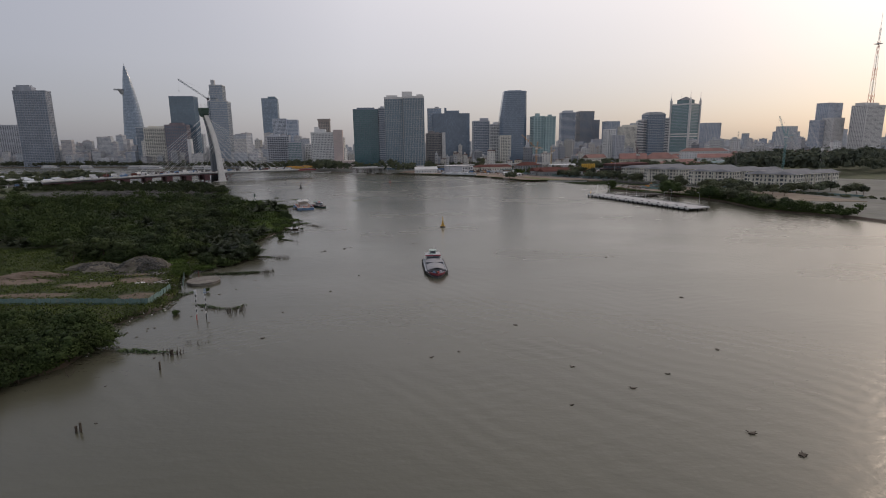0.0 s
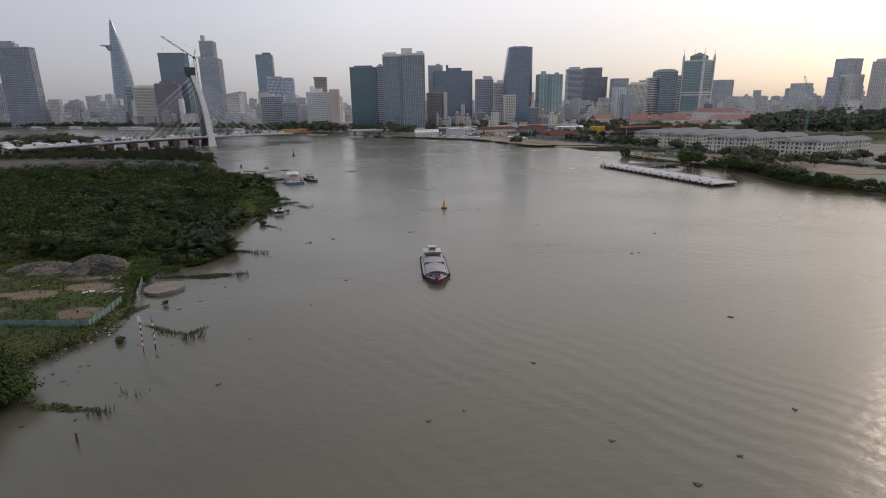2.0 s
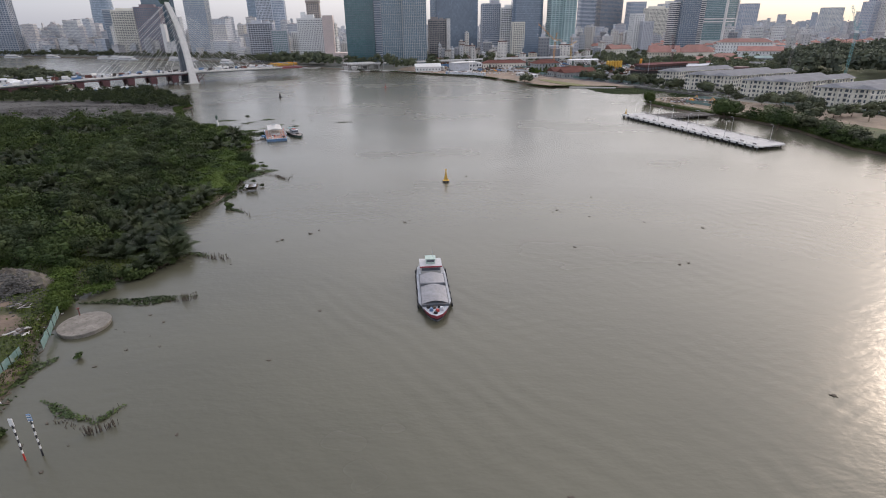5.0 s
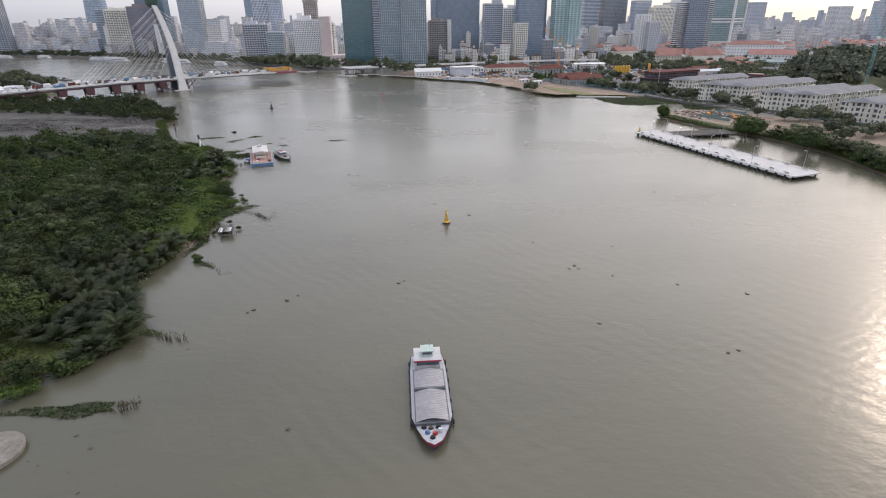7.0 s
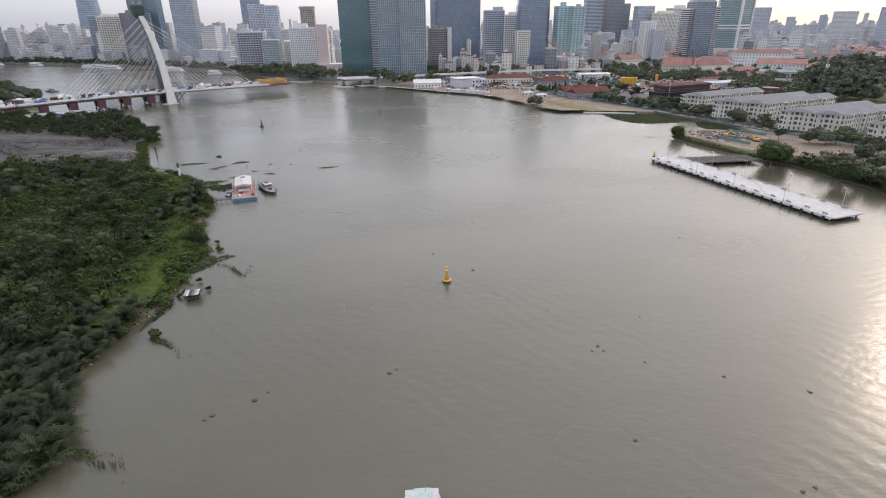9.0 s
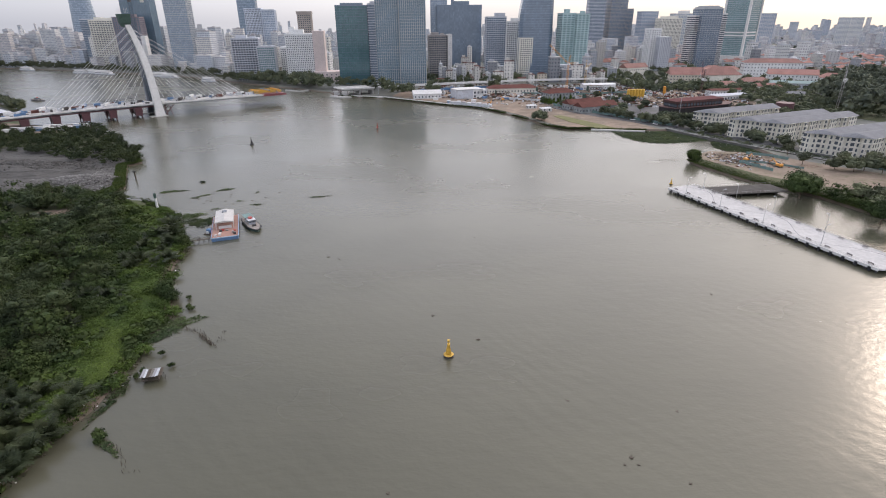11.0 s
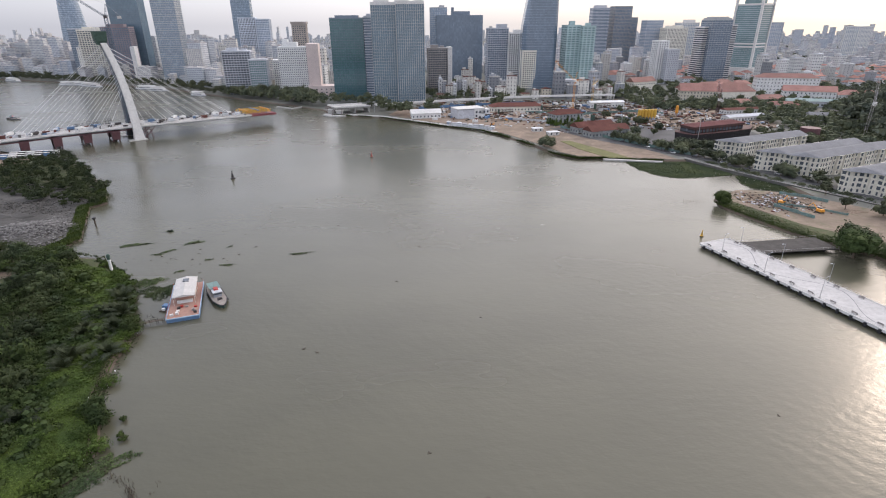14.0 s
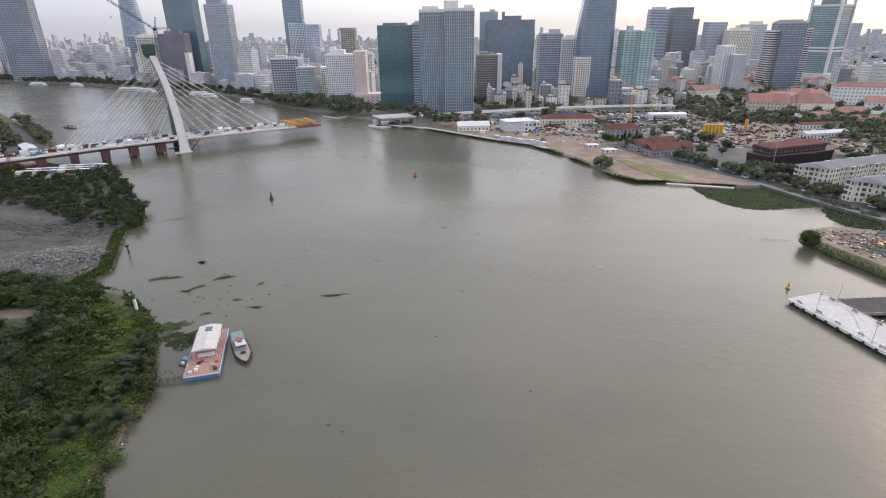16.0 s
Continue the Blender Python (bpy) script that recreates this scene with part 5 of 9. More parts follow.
def palm_arrays(seed, fronds, length):
    """A nipa clump: long fronds that rise from the ground and arch over, each with two close rows of drooping leaflets."""
    r = np.random.default_rng(seed)
    vs = []
    for i in range(fronds):
        a = 2 * np.pi * i / fronds * 2.4 + r.uniform(-0.4, 0.4)
        lean, l = r.uniform(0.15, 1.0), length * r.uniform(0.7, 1.1)
        t = np.linspace(0.12, 1, 12)
        out, up = l * (0.30 * lean * t + 0.58 * lean * t**2.2), l * (t * (1.02 - 0.3 * lean) - 0.40 * lean * t**2.6)
        spine = np.stack([out * np.cos(a), out * np.sin(a), up], 1)
        side = np.array([-np.sin(a), np.cos(a), 0])
        for j in range(1, 11):
            w = length * 0.20 * math.sin(math.pi * (j + 1.4) / 13.5) * r.uniform(0.85, 1.15)
            step = spine[j + 1] - spine[j]
            for s in (-1, 1):
                tip = spine[j] + side * s * w + step * 1.5 + np.array([0, 0, -0.34 * w])
                vs.append(np.stack([spine[j] - step * 0.1, spine[j] + step * 0.85, tip + step * 0.22, tip - step * 0.12]))
    v = np.concatenate(vs)
    return v, np.arange(len(v)).reshape(-1, 4)



def tree_kind(name, label, category, group, arrays, leaf, height, radius, seed):
    t = thing(name, label, category, 0, 0, -60, group=group)
    if radius:
        part("trunk", trunk_mesh(seed, height, radius), BARK, t)
    part("crown" if radius else "fronds", quad_mesh("crown", *arrays, leaf), leaf, t)
    return t


def plant_copies(kinds, spots, spare):
    """Copies of the kinds at the spots; the pattern of each kind takes the first spot given to it."""
    used = set()
    for n, (x, y, z) in enumerate(spots):
        k = spare.randrange(len(kinds))
        m = pose(x, y, z, spare.uniform(-4, 4), spare.uniform(-4, 4), spare.uniform(0, 360))
        if k not in used:
            kinds[k].matrix_world = m
            used.add(k)
        else:
            copy_thing(kinds[k], m)
    for k, kind in enumerate(kinds):
        if k not in used:
            kind.matrix_world = pose(*spots[k % len(spots)], 0, 0, 40)


def wood(name, label, arrays, spots, leaf, seed, lo=0.75, hi=1.25):
    """Trees past counting, joined into one piece of woodland."""
    r = np.random.default_rng(seed)
    vs, qs, k = [], [], 0
    for x, y, z in spots:
        v, q = arrays[r.integers(len(arrays))]
        a, s = r.uniform(0, 6.28), r.uniform(lo, hi)
        rot = np.array([[np.cos(a), -np.sin(a), 0], [np.sin(a), np.cos(a), 0], [0, 0, 1]])
        p = (v * s * np.array([1, 1, r.uniform(0.8, 1.2)])) @ rot.T + np.array([x, y, z])
        vs.append(p), qs.append(q + k)
        k += len(v)
    return tagged(new(name, quad_mesh(name, np.concatenate(vs), np.concatenate(qs), leaf)), label, "woodland", kind="stuff")


shore_line = [p for p in LEFT_SHORE if p[1] < 640 and p[0] > -360]


def shore_x(y):
    return float(np.interp(y, [p[1] for p in shore_line], [p[0] for p in shore_line]))


def scatter(count, x0, x1, y0, y1, gap, ok, seed, taken=None):
    r = random.Random(seed)
    taken = [] if taken is None else taken
    cell, grid, out = gap, {}, []
    for x, y, *_ in taken:
        grid.setdefault((int(x // cell), int(y // cell)), []).append((x, y))
    for _ in range(count * 25):
        if len(out) >= count:
            break
        x, y = r.uniform(x0, x1), r.uniform(y0, y1)
        if not ok(x, y):
            continue
        i, j = int(x // cell), int(y // cell)
        if any((x - a) ** 2 + (y - b) ** 2 < gap * gap for di in (-1, 0, 1) for dj in (-1, 0, 1) for a, b in grid.get((i + di, j + dj), ())):
            continue
        grid.setdefault((i, j), []).append((x, y))
        out.append((x, y, 0.9))
    return out


BUSH = [crown_arrays(20 + i, 3.2 + 0.7 * i, 4.6 + 0.9 * i, 0.2, 16, 1300, 0.44, 0.75, 0.40) for i in range(4)]
TALL = [crown_arrays(30 + i, 4.4 + 1.1 * i, 7.2 + 1.3 * i, 1.2, 20, 1500, 0.50, 0.7, 0.40) for i in range(4)]
LOW = [crown_arrays(40 + i, 3.6, 2.0 + 0.5 * i, 0.0, 16, 900, 0.36, 0.45, 0.36) for i in range(3)]
ROUGH = [crown_arrays(50 + i, 3.6 + 0.6 * i, 4.6 + 1.3 * i, 0.3, 9, 560, 0.62, 0.68, 0.42, SMALL_BALL) for i in range(5)]
NIPA = [palm_arrays(60 + i, 22, 6.8) for i in range(3)]
bush_kinds = [tree_kind("bush", "dense dark green riverside bush", "bush", "riverside bushes", a, LEAF, 5, 0.16, 70 + i) for i, a in enumerate(BUSH)]
tall_kinds = [tree_kind("tree", "bushy mangrove tree with a rounded dark crown", "tree", "mangrove trees", a, LEAF_DARK, 7, 0.22, 80 + i) for i, a in enumerate(TALL)]
low_kinds = [tree_kind("creeper_shrub", "low bright green shrub smothered in creeper", "shrub", "creeper shrubs", a, LEAF_BRIGHT, 2, 0.1, 90 + i) for i, a in enumerate(LOW)]
nipa_kinds = [tree_kind("nipa_palm", "clump of tall arching nipa palm fronds", "palm", "nipa palms", a, PALM, 0, 0, 0) for a in NIPA]
spare = random.Random(3)


def in_view(x, y):
    return x > -0.90 * (y + 16)


def clearing(x, y):
    return (-196 < x < -82 and 116 < y < 193) or (-215 < x < -150 and 193 < y < 224) or (y > 428 and -440 < x < -186 and y < 545)


def thicket(x, y):
    return x < shore_x(y) - 3.0 and in_view(x, y) and not clearing(x, y) and math.hypot((x + 196) / 15, (y - 402) / 8) > 1 and math.hypot((x + 187) / 9, (y - 388) / 6) > 1


near_low = scatter(95, -150, -84, 255, 412, 3.6, lambda x, y: shore_x(y) - 20 < x < shore_x(y) - 4.6 and (y > 262), 1)
near_low += scatter(34, -165, -118, 372, 420, 3.4, lambda x, y: shore_x(y) - 26 < x < shore_x(y) - 2.0, 3, near_low)
near_nipa = scatter(30, -125, -82, 196, 262, 4.2, lambda x, y: shore_x(y) - 24 < x < shore_x(y) - 2.0, 2)
near_nipa += scatter(16, -190, -110, 245, 330, 5.0, lambda x, y: thicket(x, y) and x < shore_x(y) - 22, 4, near_nipa)
taken = near_low + near_nipa
near_bush = scatter(62, -128, -80, 76, 116, 3.4, lambda x, y: x < shore_x(y) - 1.5 and in_view(x, y) and (x < -88 or y < 104), 5)
near_bush += [(-84.5, 88, 0.1), (-85.5, 84.5, 0.1), (-83, 91.5, 0.0), (-86.5, 81, 0.2), (-88, 77.5, 0.2), (-80, 102, 0.1), (-78.5, 106, 0.0), (-82, 109, 0.2), (-81, 97, 0.2), (-84, 105, 0.4), (-97.5, 316, 0.2), (-99, 318.5, 0.3), (-95.5, 314, 0.0), (-113, 361, 0.2), (-90, 186, 0.3)]
near_bush += scatter(60, -200, -84, 194, 430, 5.2, lambda x, y: thicket(x, y) and x > shore_x(y) - 60, 6, taken)
taken = taken + near_bush
near_tall = scatter(80, -230, -90, 196, 430, 5.0, lambda x, y: thicket(x, y) and x > shore_x(y) - 70 and not (y > 262 and x > shore_x(y) - 18), 7, taken)
taken = taken + near_tall
far_wood = scatter(620, -400, -100, 194, 432, 4.6, lambda x, y: thicket(x, y) and x < shore_x(y) - 16, 8, taken)
belt = scatter(300, -460, -202, 488, 632, 4.8, lambda x, y: x < shore_x(y) - 2 and y > float(np.interp(x, [-420, -317, -280, -249, -231, -204], [552, 538, 525, 506, 500, 507])) and in_view(x, y) and not (-395 < x < -330 and 606 < y < 645), 9)
belt += scatter(90, -620, -420, 470, 760, 8.0, lambda x, y: in_view(x, y) and y < 690 - 0.7 * (x + 430) and not abs((x + 301) * 0.653 - (y - 706) * 0.757 + 15) < 26, 10, belt)
def turf(name, label, spots, leaf, size, seed):
    """A close sward of small tilted leaves."""
    r = np.random.default_rng(seed)
    p = np.array(spots) + r.normal(0, 0.12, (len(spots), 3))
    v, q = leaf_cards(r, p, np.tile([[0, 0, 0.7]], (len(p), 1)), size)
    return tagged(new(name, quad_mesh(name, v, q, leaf)), label, "grass", kind="stuff")


def creeper_height(x, y):
    """The rolling top of the creeper carpet over the wild bank."""
    off = shore_x(y) - x
    rise = min(1.0, max(0.0, (off - 2.5) / 7.0))
    return 0.55 + rise * (1.7 + 1.1 * noise.noise((x * 0.13, y * 0.13, 5.0)) + 0.5 * noise.noise((x * 0.4, y * 0.4, 9.0)))


def creeper_carpet():
    rows, cols = 112, 14
    verts = [(shore_x(y) - 2.4 - 1.9 * j, y, creeper_height(shore_x(y) - 2.4 - 1.9 * j, y) - 0.18) for i in range(rows) for y in (252 + 1.45 * i,) for j in range(cols)]
    faces = [(i * cols + j, (i + 1) * cols + j, (i + 1) * cols + j + 1, i * cols + j + 1) for i in range(rows - 1) for j in range(cols - 1)]
    base = tagged(new("creeper_carpet", Mesh().add(verts, faces).data("creeper_carpet", LEAF_BRIGHT, True)), "rolling bright green carpet of creeper on the bank", "creeper", kind="stuff")
    r = random.Random(41)
    spots = []
    for _ in range(30000):
        y = r.uniform(252, 413)
        x = shore_x(y) - 2.4 - 24.0 * r.random()
        spots.append((x, y, creeper_height(x, y) + r.uniform(-0.1, 0.22)))
    return base, turf("creeper_leaves", "bright green creeper leaves matted over the bank", spots, LEAF_BRIGHT, 0.46, 42)


plant_copies(low_kinds, near_low[::2] + [(-92.5 - 0.58 * k * 2.1 + 0.4 * (k % 2), 172 + 0.96 * k * 2.1, 0.6) for k in range(13)] + [(-109 - 2.4 * k, 198.5 + 0.6 * (k % 3), 0.8) for k in range(12)] + [(x, y, 0.2) for x, y in ((-88.5, 184), (-91, 181), (-88, 268), (-90, 276), (-88.5, 283), (-93, 300), (-90.5, 305), (-97, 316), (-104, 332), (-110, 350), (-112, 361))], spare)
creeper_carpet()
plant_copies(nipa_kinds, near_nipa, spare)
plant_copies(bush_kinds, near_bush, spare)
plant_copies(tall_kinds, near_tall, spare)
palm_patch = scatter(190, -330, -95, 200, 430, 4.4, lambda x, y: thicket(x, y) and noise.noise((x * 0.022, y * 0.022, 3.0)) > 0.08, 14, near_nipa)
far_wood = [p for p in far_wood if noise.noise((p[0] * 0.022, p[1] * 0.022, 3.0)) < 0.16]
under = scatter(170, -190, -95, 255, 428, 4.4, lambda x, y: shore_x(y) - 34 < x < shore_x(y) - 14, 15)
wood("palm_thicket", "dark thicket of nipa palms", NIPA, palm_patch, PALM, 13, 0.8, 1.25)
wood("mangrove_thicket", "dense dark green mangrove thicket", ROUGH, far_wood, LEAF, 11, 0.6, 1.55)


def grass_stuff(name, label, spots, leaf, height, seed, blades=3):
    """Tufts of narrow leaning blades."""
    r = np.random.default_rng(seed)
    p = np.repeat(np.array(spots), blades, axis=0) + r.normal(0, 0.22, (len(spots) * blades, 3)) * np.array([1, 1, 0])
    n = len(p)
    a = r.uniform(0, np.pi, n)
    d = np.stack([np.cos(a), np.sin(a), np.zeros(n)], 1)
    h = (height * r.uniform(0.5, 1.5, n))[:, None] * np.array([[0, 0, 1]]) + r.normal(0, height * 0.45, (n, 3)) * np.array([1, 1, 0])
    w = d * (height * r.uniform(0.10, 0.26, n))[:, None]
    v = np.stack([p - w, p + w, p + w * 0.5 + h, p - w * 0.5 + h], 1).reshape(-1, 3)
    return tagged(new(name, quad_mesh(name, v, np.arange(4 * n).reshape(-1, 4), leaf)), label, "grass", kind="stuff")


EARTH_SPOTS = ((-92, 146, 7.5, 4.5), (-104, 166, 9, 4.0), (-97, 162, 5, 2.2), (-118, 160, 10, 4), (-128, 148, 14, 3), (-150, 165, 16, 5), (-112, 174, 8, 2.5), (-165, 150, 14, 3), (-196, 405, 12, 4.5), (-187, 390, 7, 3))


def bare(x, y):
    """How bare the earth lies in the clearing, above 0 in the worn patches."""
    k = max(1 - math.hypot((x - cx) / rx, (y - cy) / ry) for cx, cy, rx, ry in EARTH_SPOTS)
    return k + 0.55 * noise.noise((x * 0.16, y * 0.16, 4.0))


gr = random.Random(8)
tufts, tall_tufts = [], []
while len(tufts) < 52000:
    x, y = gr.uniform(-205, -78), gr.uniform(84, 226)
    if x < shore_x(y) - 1.0 and in_view(x, y) and (bare(x, y) < 0.05 or gr.random() < 0.07):
        h = 0.5 + 0.5 * noise.noise((x * 0.09, y * 0.09, 8.0))
        tufts.append((x, y, 1.02 + gr.uniform(0.0, 0.35) + 0.5 * max(0.0, h)))
        if gr.random() < 0.16 * h:
            tall_tufts.append((x, y, 1.0))
turf("grass", "rank green grass and weeds on the wild bank", tufts, GRASS, 0.52, 1)
grass_stuff("weeds", "rank knee-high weeds and grass", tall_tufts, WEED, 0.55, 1, 3)
tufts = []
while len(tufts) < 5000:
    y = gr.uniform(84, 500)
    tufts.append((shore_x(y) - (gr.uniform(0.3, 5) if noise.noise((y * 0.06, 2.0, 0.0)) > gr.uniform(-0.2, 0.4) else gr.uniform(3.2, 6.5)), y, 0.6))
grass_stuff("bank_weeds", "weeds along the muddy water's edge", tufts, WEED, 0.6, 2)
tufts = []
bank_x = [p for p in CITY_SHORE if 300 < p[1] < 510 and p[0] < 240]
while len(tufts) < 9000:
    y = gr.uniform(300, 506)
    tufts.append((float(np.interp(y, [p[1] for p in bank_x], [p[0] for p in bank_x])) + gr.uniform(0.5, 15) * gr.random() ** 0.5, y, 1.4))
grass_stuff("point_weeds", "green weeds along the city bank", tufts, WEED, 0.5, 5)
tufts = []
while len(tufts) < 3000:
    y = gr.uniform(428, 545)
    tufts.append((shore_x(y) - gr.uniform(2, 9), y, 1.2))
grass_stuff("gravel_edge_grass", "green grass edging the gravel field", tufts, WEED, 0.9, 3)


def hyacinth(cx, cy, rx, ry, turn, seed, dense=13.0, cap=9000):
    """A floating mat of hyacinth, an uneven patch of small upright leaves."""
    r = np.random.default_rng(seed)
    n = min(cap, int(rx * ry * 3.1 * dense))
    a, d = r.uniform(0, 2 * np.pi, n), np.sqrt(r.uniform(0, 1, n))
    edge = 1 + 0.28 * np.sin(3 * a + seed) + 0.18 * np.sin(7 * a + 2 * seed)
    x, y = rx * d * edge * np.cos(a), ry * d * edge * np.sin(a)
    c, s = math.cos(turn), math.sin(turn)
    p = np.stack([cx + c * x - s * y, cy + s * x + c * y, r.uniform(0.08, 0.3, n)], 1)
    nrm = np.tile([[0, 0, 1.0]], (n, 1))
    v, q = leaf_cards(r, p, nrm, 0.62 if n < cap else 0.62 * math.sqrt(rx * ry * 3.1 * dense / cap))
    return tagged(new("hyacinth_mat", quad_mesh("hyacinth_mat", v, q, HYACINTH)), "floating mat of green water hyacinth", "water plants", kind="stuff")


for k, row in enumerate(((-118, 393, 9, 6, 0.3), (-128, 401, 6, 4, 0.5), (-157, 443, 7, 1.6, 0.3), (-128, 446, 4.5, 1.6, 0.5), (-136, 435, 3.5, 1.0, 0.8), (-139, 431, 2.5, 0.9, 0.2),
                         (-101, 419, 3.0, 0.8, 0.1), (-71, 432, 5.0, 0.9, 0.25), (-112, 425, 2.0, 0.7, 0.2), (-120, 412, 2.2, 0.7, 0.6), (-148, 462, 2.0, 1.0, 0.2), (-108, 441, 1.6, 0.6, 0.9),
                         (-76, 177.5, 11, 1.9, 0.1), (-67, 136.5, 6.5, 0.9, -0.4), (-59.5, 136, 2.4, 0.8, 1.0), (-84, 145, 7, 3.0, 1.3), (-89, 291, 6, 2.4, 0.9), (-75, 206, 6, 1.0, -0.3), (-86, 262, 8, 1.3, 1.5), (-91, 300, 6, 1.4, 2.0), (-69, 103.5, 7.5, 1.0, -0.15), (-78, 246.5, 4.5, 1.0, -0.6), (-86.5, 298, 8, 3.2, 0.9))):
    hyacinth(*row, k)


def inside_poly(x, y, poly):
    hit = False
    for (x0, y0), (x1, y1) in zip(poly, poly[1:] + poly[:1]):
        if (y0 > y) != (y1 > y) and x < (x1 - x0) * (y - y0) / (y1 - y0) + x0:
            hit = not hit
    return hit


def weed_bay(poly, count, seed):
    """A bay choked with hyacinth: an unbroken raft of leaves with a ragged outer edge."""
    r = random.Random(seed)
    xs, ys = [p[0] for p in poly], [p[1] for p in poly]
    spots = []
    while len(spots) < count:
        x, y = r.uniform(min(xs) - 2, max(xs) + 2), r.uniform(min(ys) - 2, max(ys) + 2)
        jog = 1.6 * noise.noise((x * 0.25, y * 0.25, seed))
        if inside_poly(x + jog, y + jog, poly):
            spots.append((x, y, r.uniform(0.08, 0.26)))
    raft = Mesh().prism(swell(poly, -1.4), -0.05, 0.07)
    tagged(new("hyacinth_raft", raft.data("hyacinth_raft", HYACINTH)), "matted stems under the hyacinth in the bay", "water plants", kind="stuff")
    v = np.random.default_rng(seed)
    verts, quads = leaf_cards(v, np.array(spots), np.tile([[0, 0, 1.2]], (count, 1)), 0.8)
    tagged(new("hyacinth_mat", quad_mesh("hyacinth_mat", verts, quads, HYACINTH)), "green water hyacinth choking the bay by the promenade", "water plants", kind="stuff")
    scraps = Mesh()
    for x, y, z in spots[:26]:
        scraps.box(-0.22, 0.22, -0.16, 0.16, 0.2, 0.3, r.uniform(0, 3), (x, y, 0))
    tagged(new("floating_litter", scraps.data("floating_litter", PALE)), "pale scraps of foam caught in the hyacinth", "litter", kind="stuff")


weed_bay([(141, 614), (143, 588), (150, 573), (158, 566), (168, 563), (184, 566), (206, 572), (209, 580), (192, 613), (172, 614)], 11000, 40)
weed_bay([(205, 567), (200, 549), (203, 537), (212, 532), (226, 528), (225, 548), (212, 572)], 5000, 41)
hyacinth(60, 712, 20, 2.2, -1.05, 42, 4.0)


def reed_fence(pts, seed, label="broken line of dark fishing stakes in the shallows"):
    r = random.Random(seed)
    t = thing("stake_fence", label, "fence", group="fishing stakes")
    for (x0, y0), (x1, y1) in zip(pts, pts[1:]):
        n = max(3, int(math.hypot(x1 - x0, y1 - y0) / 0.55))
        for i in range(n):
            k = i / n
            x, y = x0 + (x1 - x0) * k + r.uniform(-0.4, 0.4), y0 + (y1 - y0) * k + r.uniform(-0.4, 0.4)
            h = r.uniform(0.3, 1.3)
            part("stake", Mesh().tube((x, y, -0.6), (x + r.uniform(-0.3, 0.3), y + r.uniform(-0.3, 0.3), h), 0.06, 0.03, 4), DRIFT, t)


for k, pts in enumerate((((-86, 298), (-76, 294), (-71, 288), (-67, 290)), ((-78, 206), (-70, 206), (-64, 204)), ((-70, 177), (-66, 177.5), (-63.5, 182)), ((-64, 135), (-60, 134.5), (-57, 138)),
                         ((-77, 247), (-73, 244), (-69.5, 239), (-66, 239)), ((-62, 109), (-57, 107), (-56, 110)), ((-100, 372), (-96, 371)), ((-206, 520), (-190, 528)), ((-250, 560), (-232, 566)))):
    reed_fence(pts, k)


def reed_stuff(spots, seed):
    """Dark reeds and broken stakes standing in the shallows."""
    r = random.Random(seed)
    m = Mesh()
    for x0, y0, x1, y1, count, tall in spots:
        for i in range(count):
            k = r.random()
            x, y = x0 + (x1 - x0) * k + r.gauss(0, 0.35), y0 + (y1 - y0) * k + r.gauss(0, 0.35)
            m.tube((x, y, -0.3), (x + r.uniform(-0.35, 0.35), y + r.uniform(-0.3, 0.3), r.uniform(0.4, 1.0) * tall), 0.07, 0.04, 4)
    tagged(new("reeds", m.data("reeds", DRIFT)), "dark reeds and broken stakes in the shallows", "reeds", kind="stuff")


reed_stuff(((-63, 101, -59, 102, 30, 1.9), (-80, 96, -76, 90, 16, 1.0), (-66, 177, -62, 178, 26, 2.2), (-71, 203, -63, 202, 44, 1.8), (-60, 131, -56.5, 133.5, 34, 2.0), (-85, 298, -74, 291, 50, 0.9), (-76, 292, -69, 286, 60, 1.3), (-68, 134.5, -60, 131.5, 26, 0.8),
            (-79, 176, -66, 177, 26, 0.7), (-80, 207, -71, 204, 22, 0.7), (-121, 373, -110, 372, 20, 1.2), (-70, 296, -69, 282, 8, 1.2), (-190, 528, -206, 520, 22, 1.6)), 61)


def city_tree_kinds():
    arr = [crown_arrays(120 + i, 4.6 + 0.9 * i, 8.0 + 1.2 * i, 1.6, 14, 480, 1.0) for i in range(4)]
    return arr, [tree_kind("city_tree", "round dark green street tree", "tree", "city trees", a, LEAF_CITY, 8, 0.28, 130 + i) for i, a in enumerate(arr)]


_, city_kinds = city_tree_kinds()
CITY_ARR = [crown_arrays(140 + i, 4.6 + i, 7.5 + i, 0.8, 7, 150, 1.45, 0.75, 0.72, SMALL_BALL) for i in range(4)]
FAR_ARR = [crown_arrays(160 + i, 4.8 + i, 7.8 + i, 0.6, 5, 100, 1.6, 0.75, 0.85, SMALL_BALL) for i in range(4)]
FAR_BIG = [crown_arrays(170 + i, 9, 19 + 2 * i, 2, 9, 240, 2.0, 0.75, 0.66, SMALL_BALL) for i in range(3)]
FAR_LOW = [crown_arrays(180 + i, 3.4, 2.4 + 0.5 * i, 0.0, 6, 110, 0.9, 0.5, 0.8, SMALL_BALL) for i in range(3)]
MID_ARR = [crown_arrays(190 + i, 3.8 + 0.5 * i, 5.0 + 1.1 * i, 0.3, 8, 300, 0.85, 0.72, 0.5, SMALL_BALL) for i in range(4)]
cr = random.Random(17)
edge_palms, edge_bush = [], []
er = random.Random(19)
for i in range(30):
    y = er.uniform(191, 244)
    edge_palms.append((shore_x(y) - er.uniform(0.6, 5.5), y, 0.3))
for i in range(100):
    y = er.choice((er.uniform(186, 262), er.uniform(262, 300), er.uniform(360, 425), er.uniform(366, 412)))
    edge_bush.append((shore_x(y) - er.uniform(0.8, 4.5), y, 0.1))
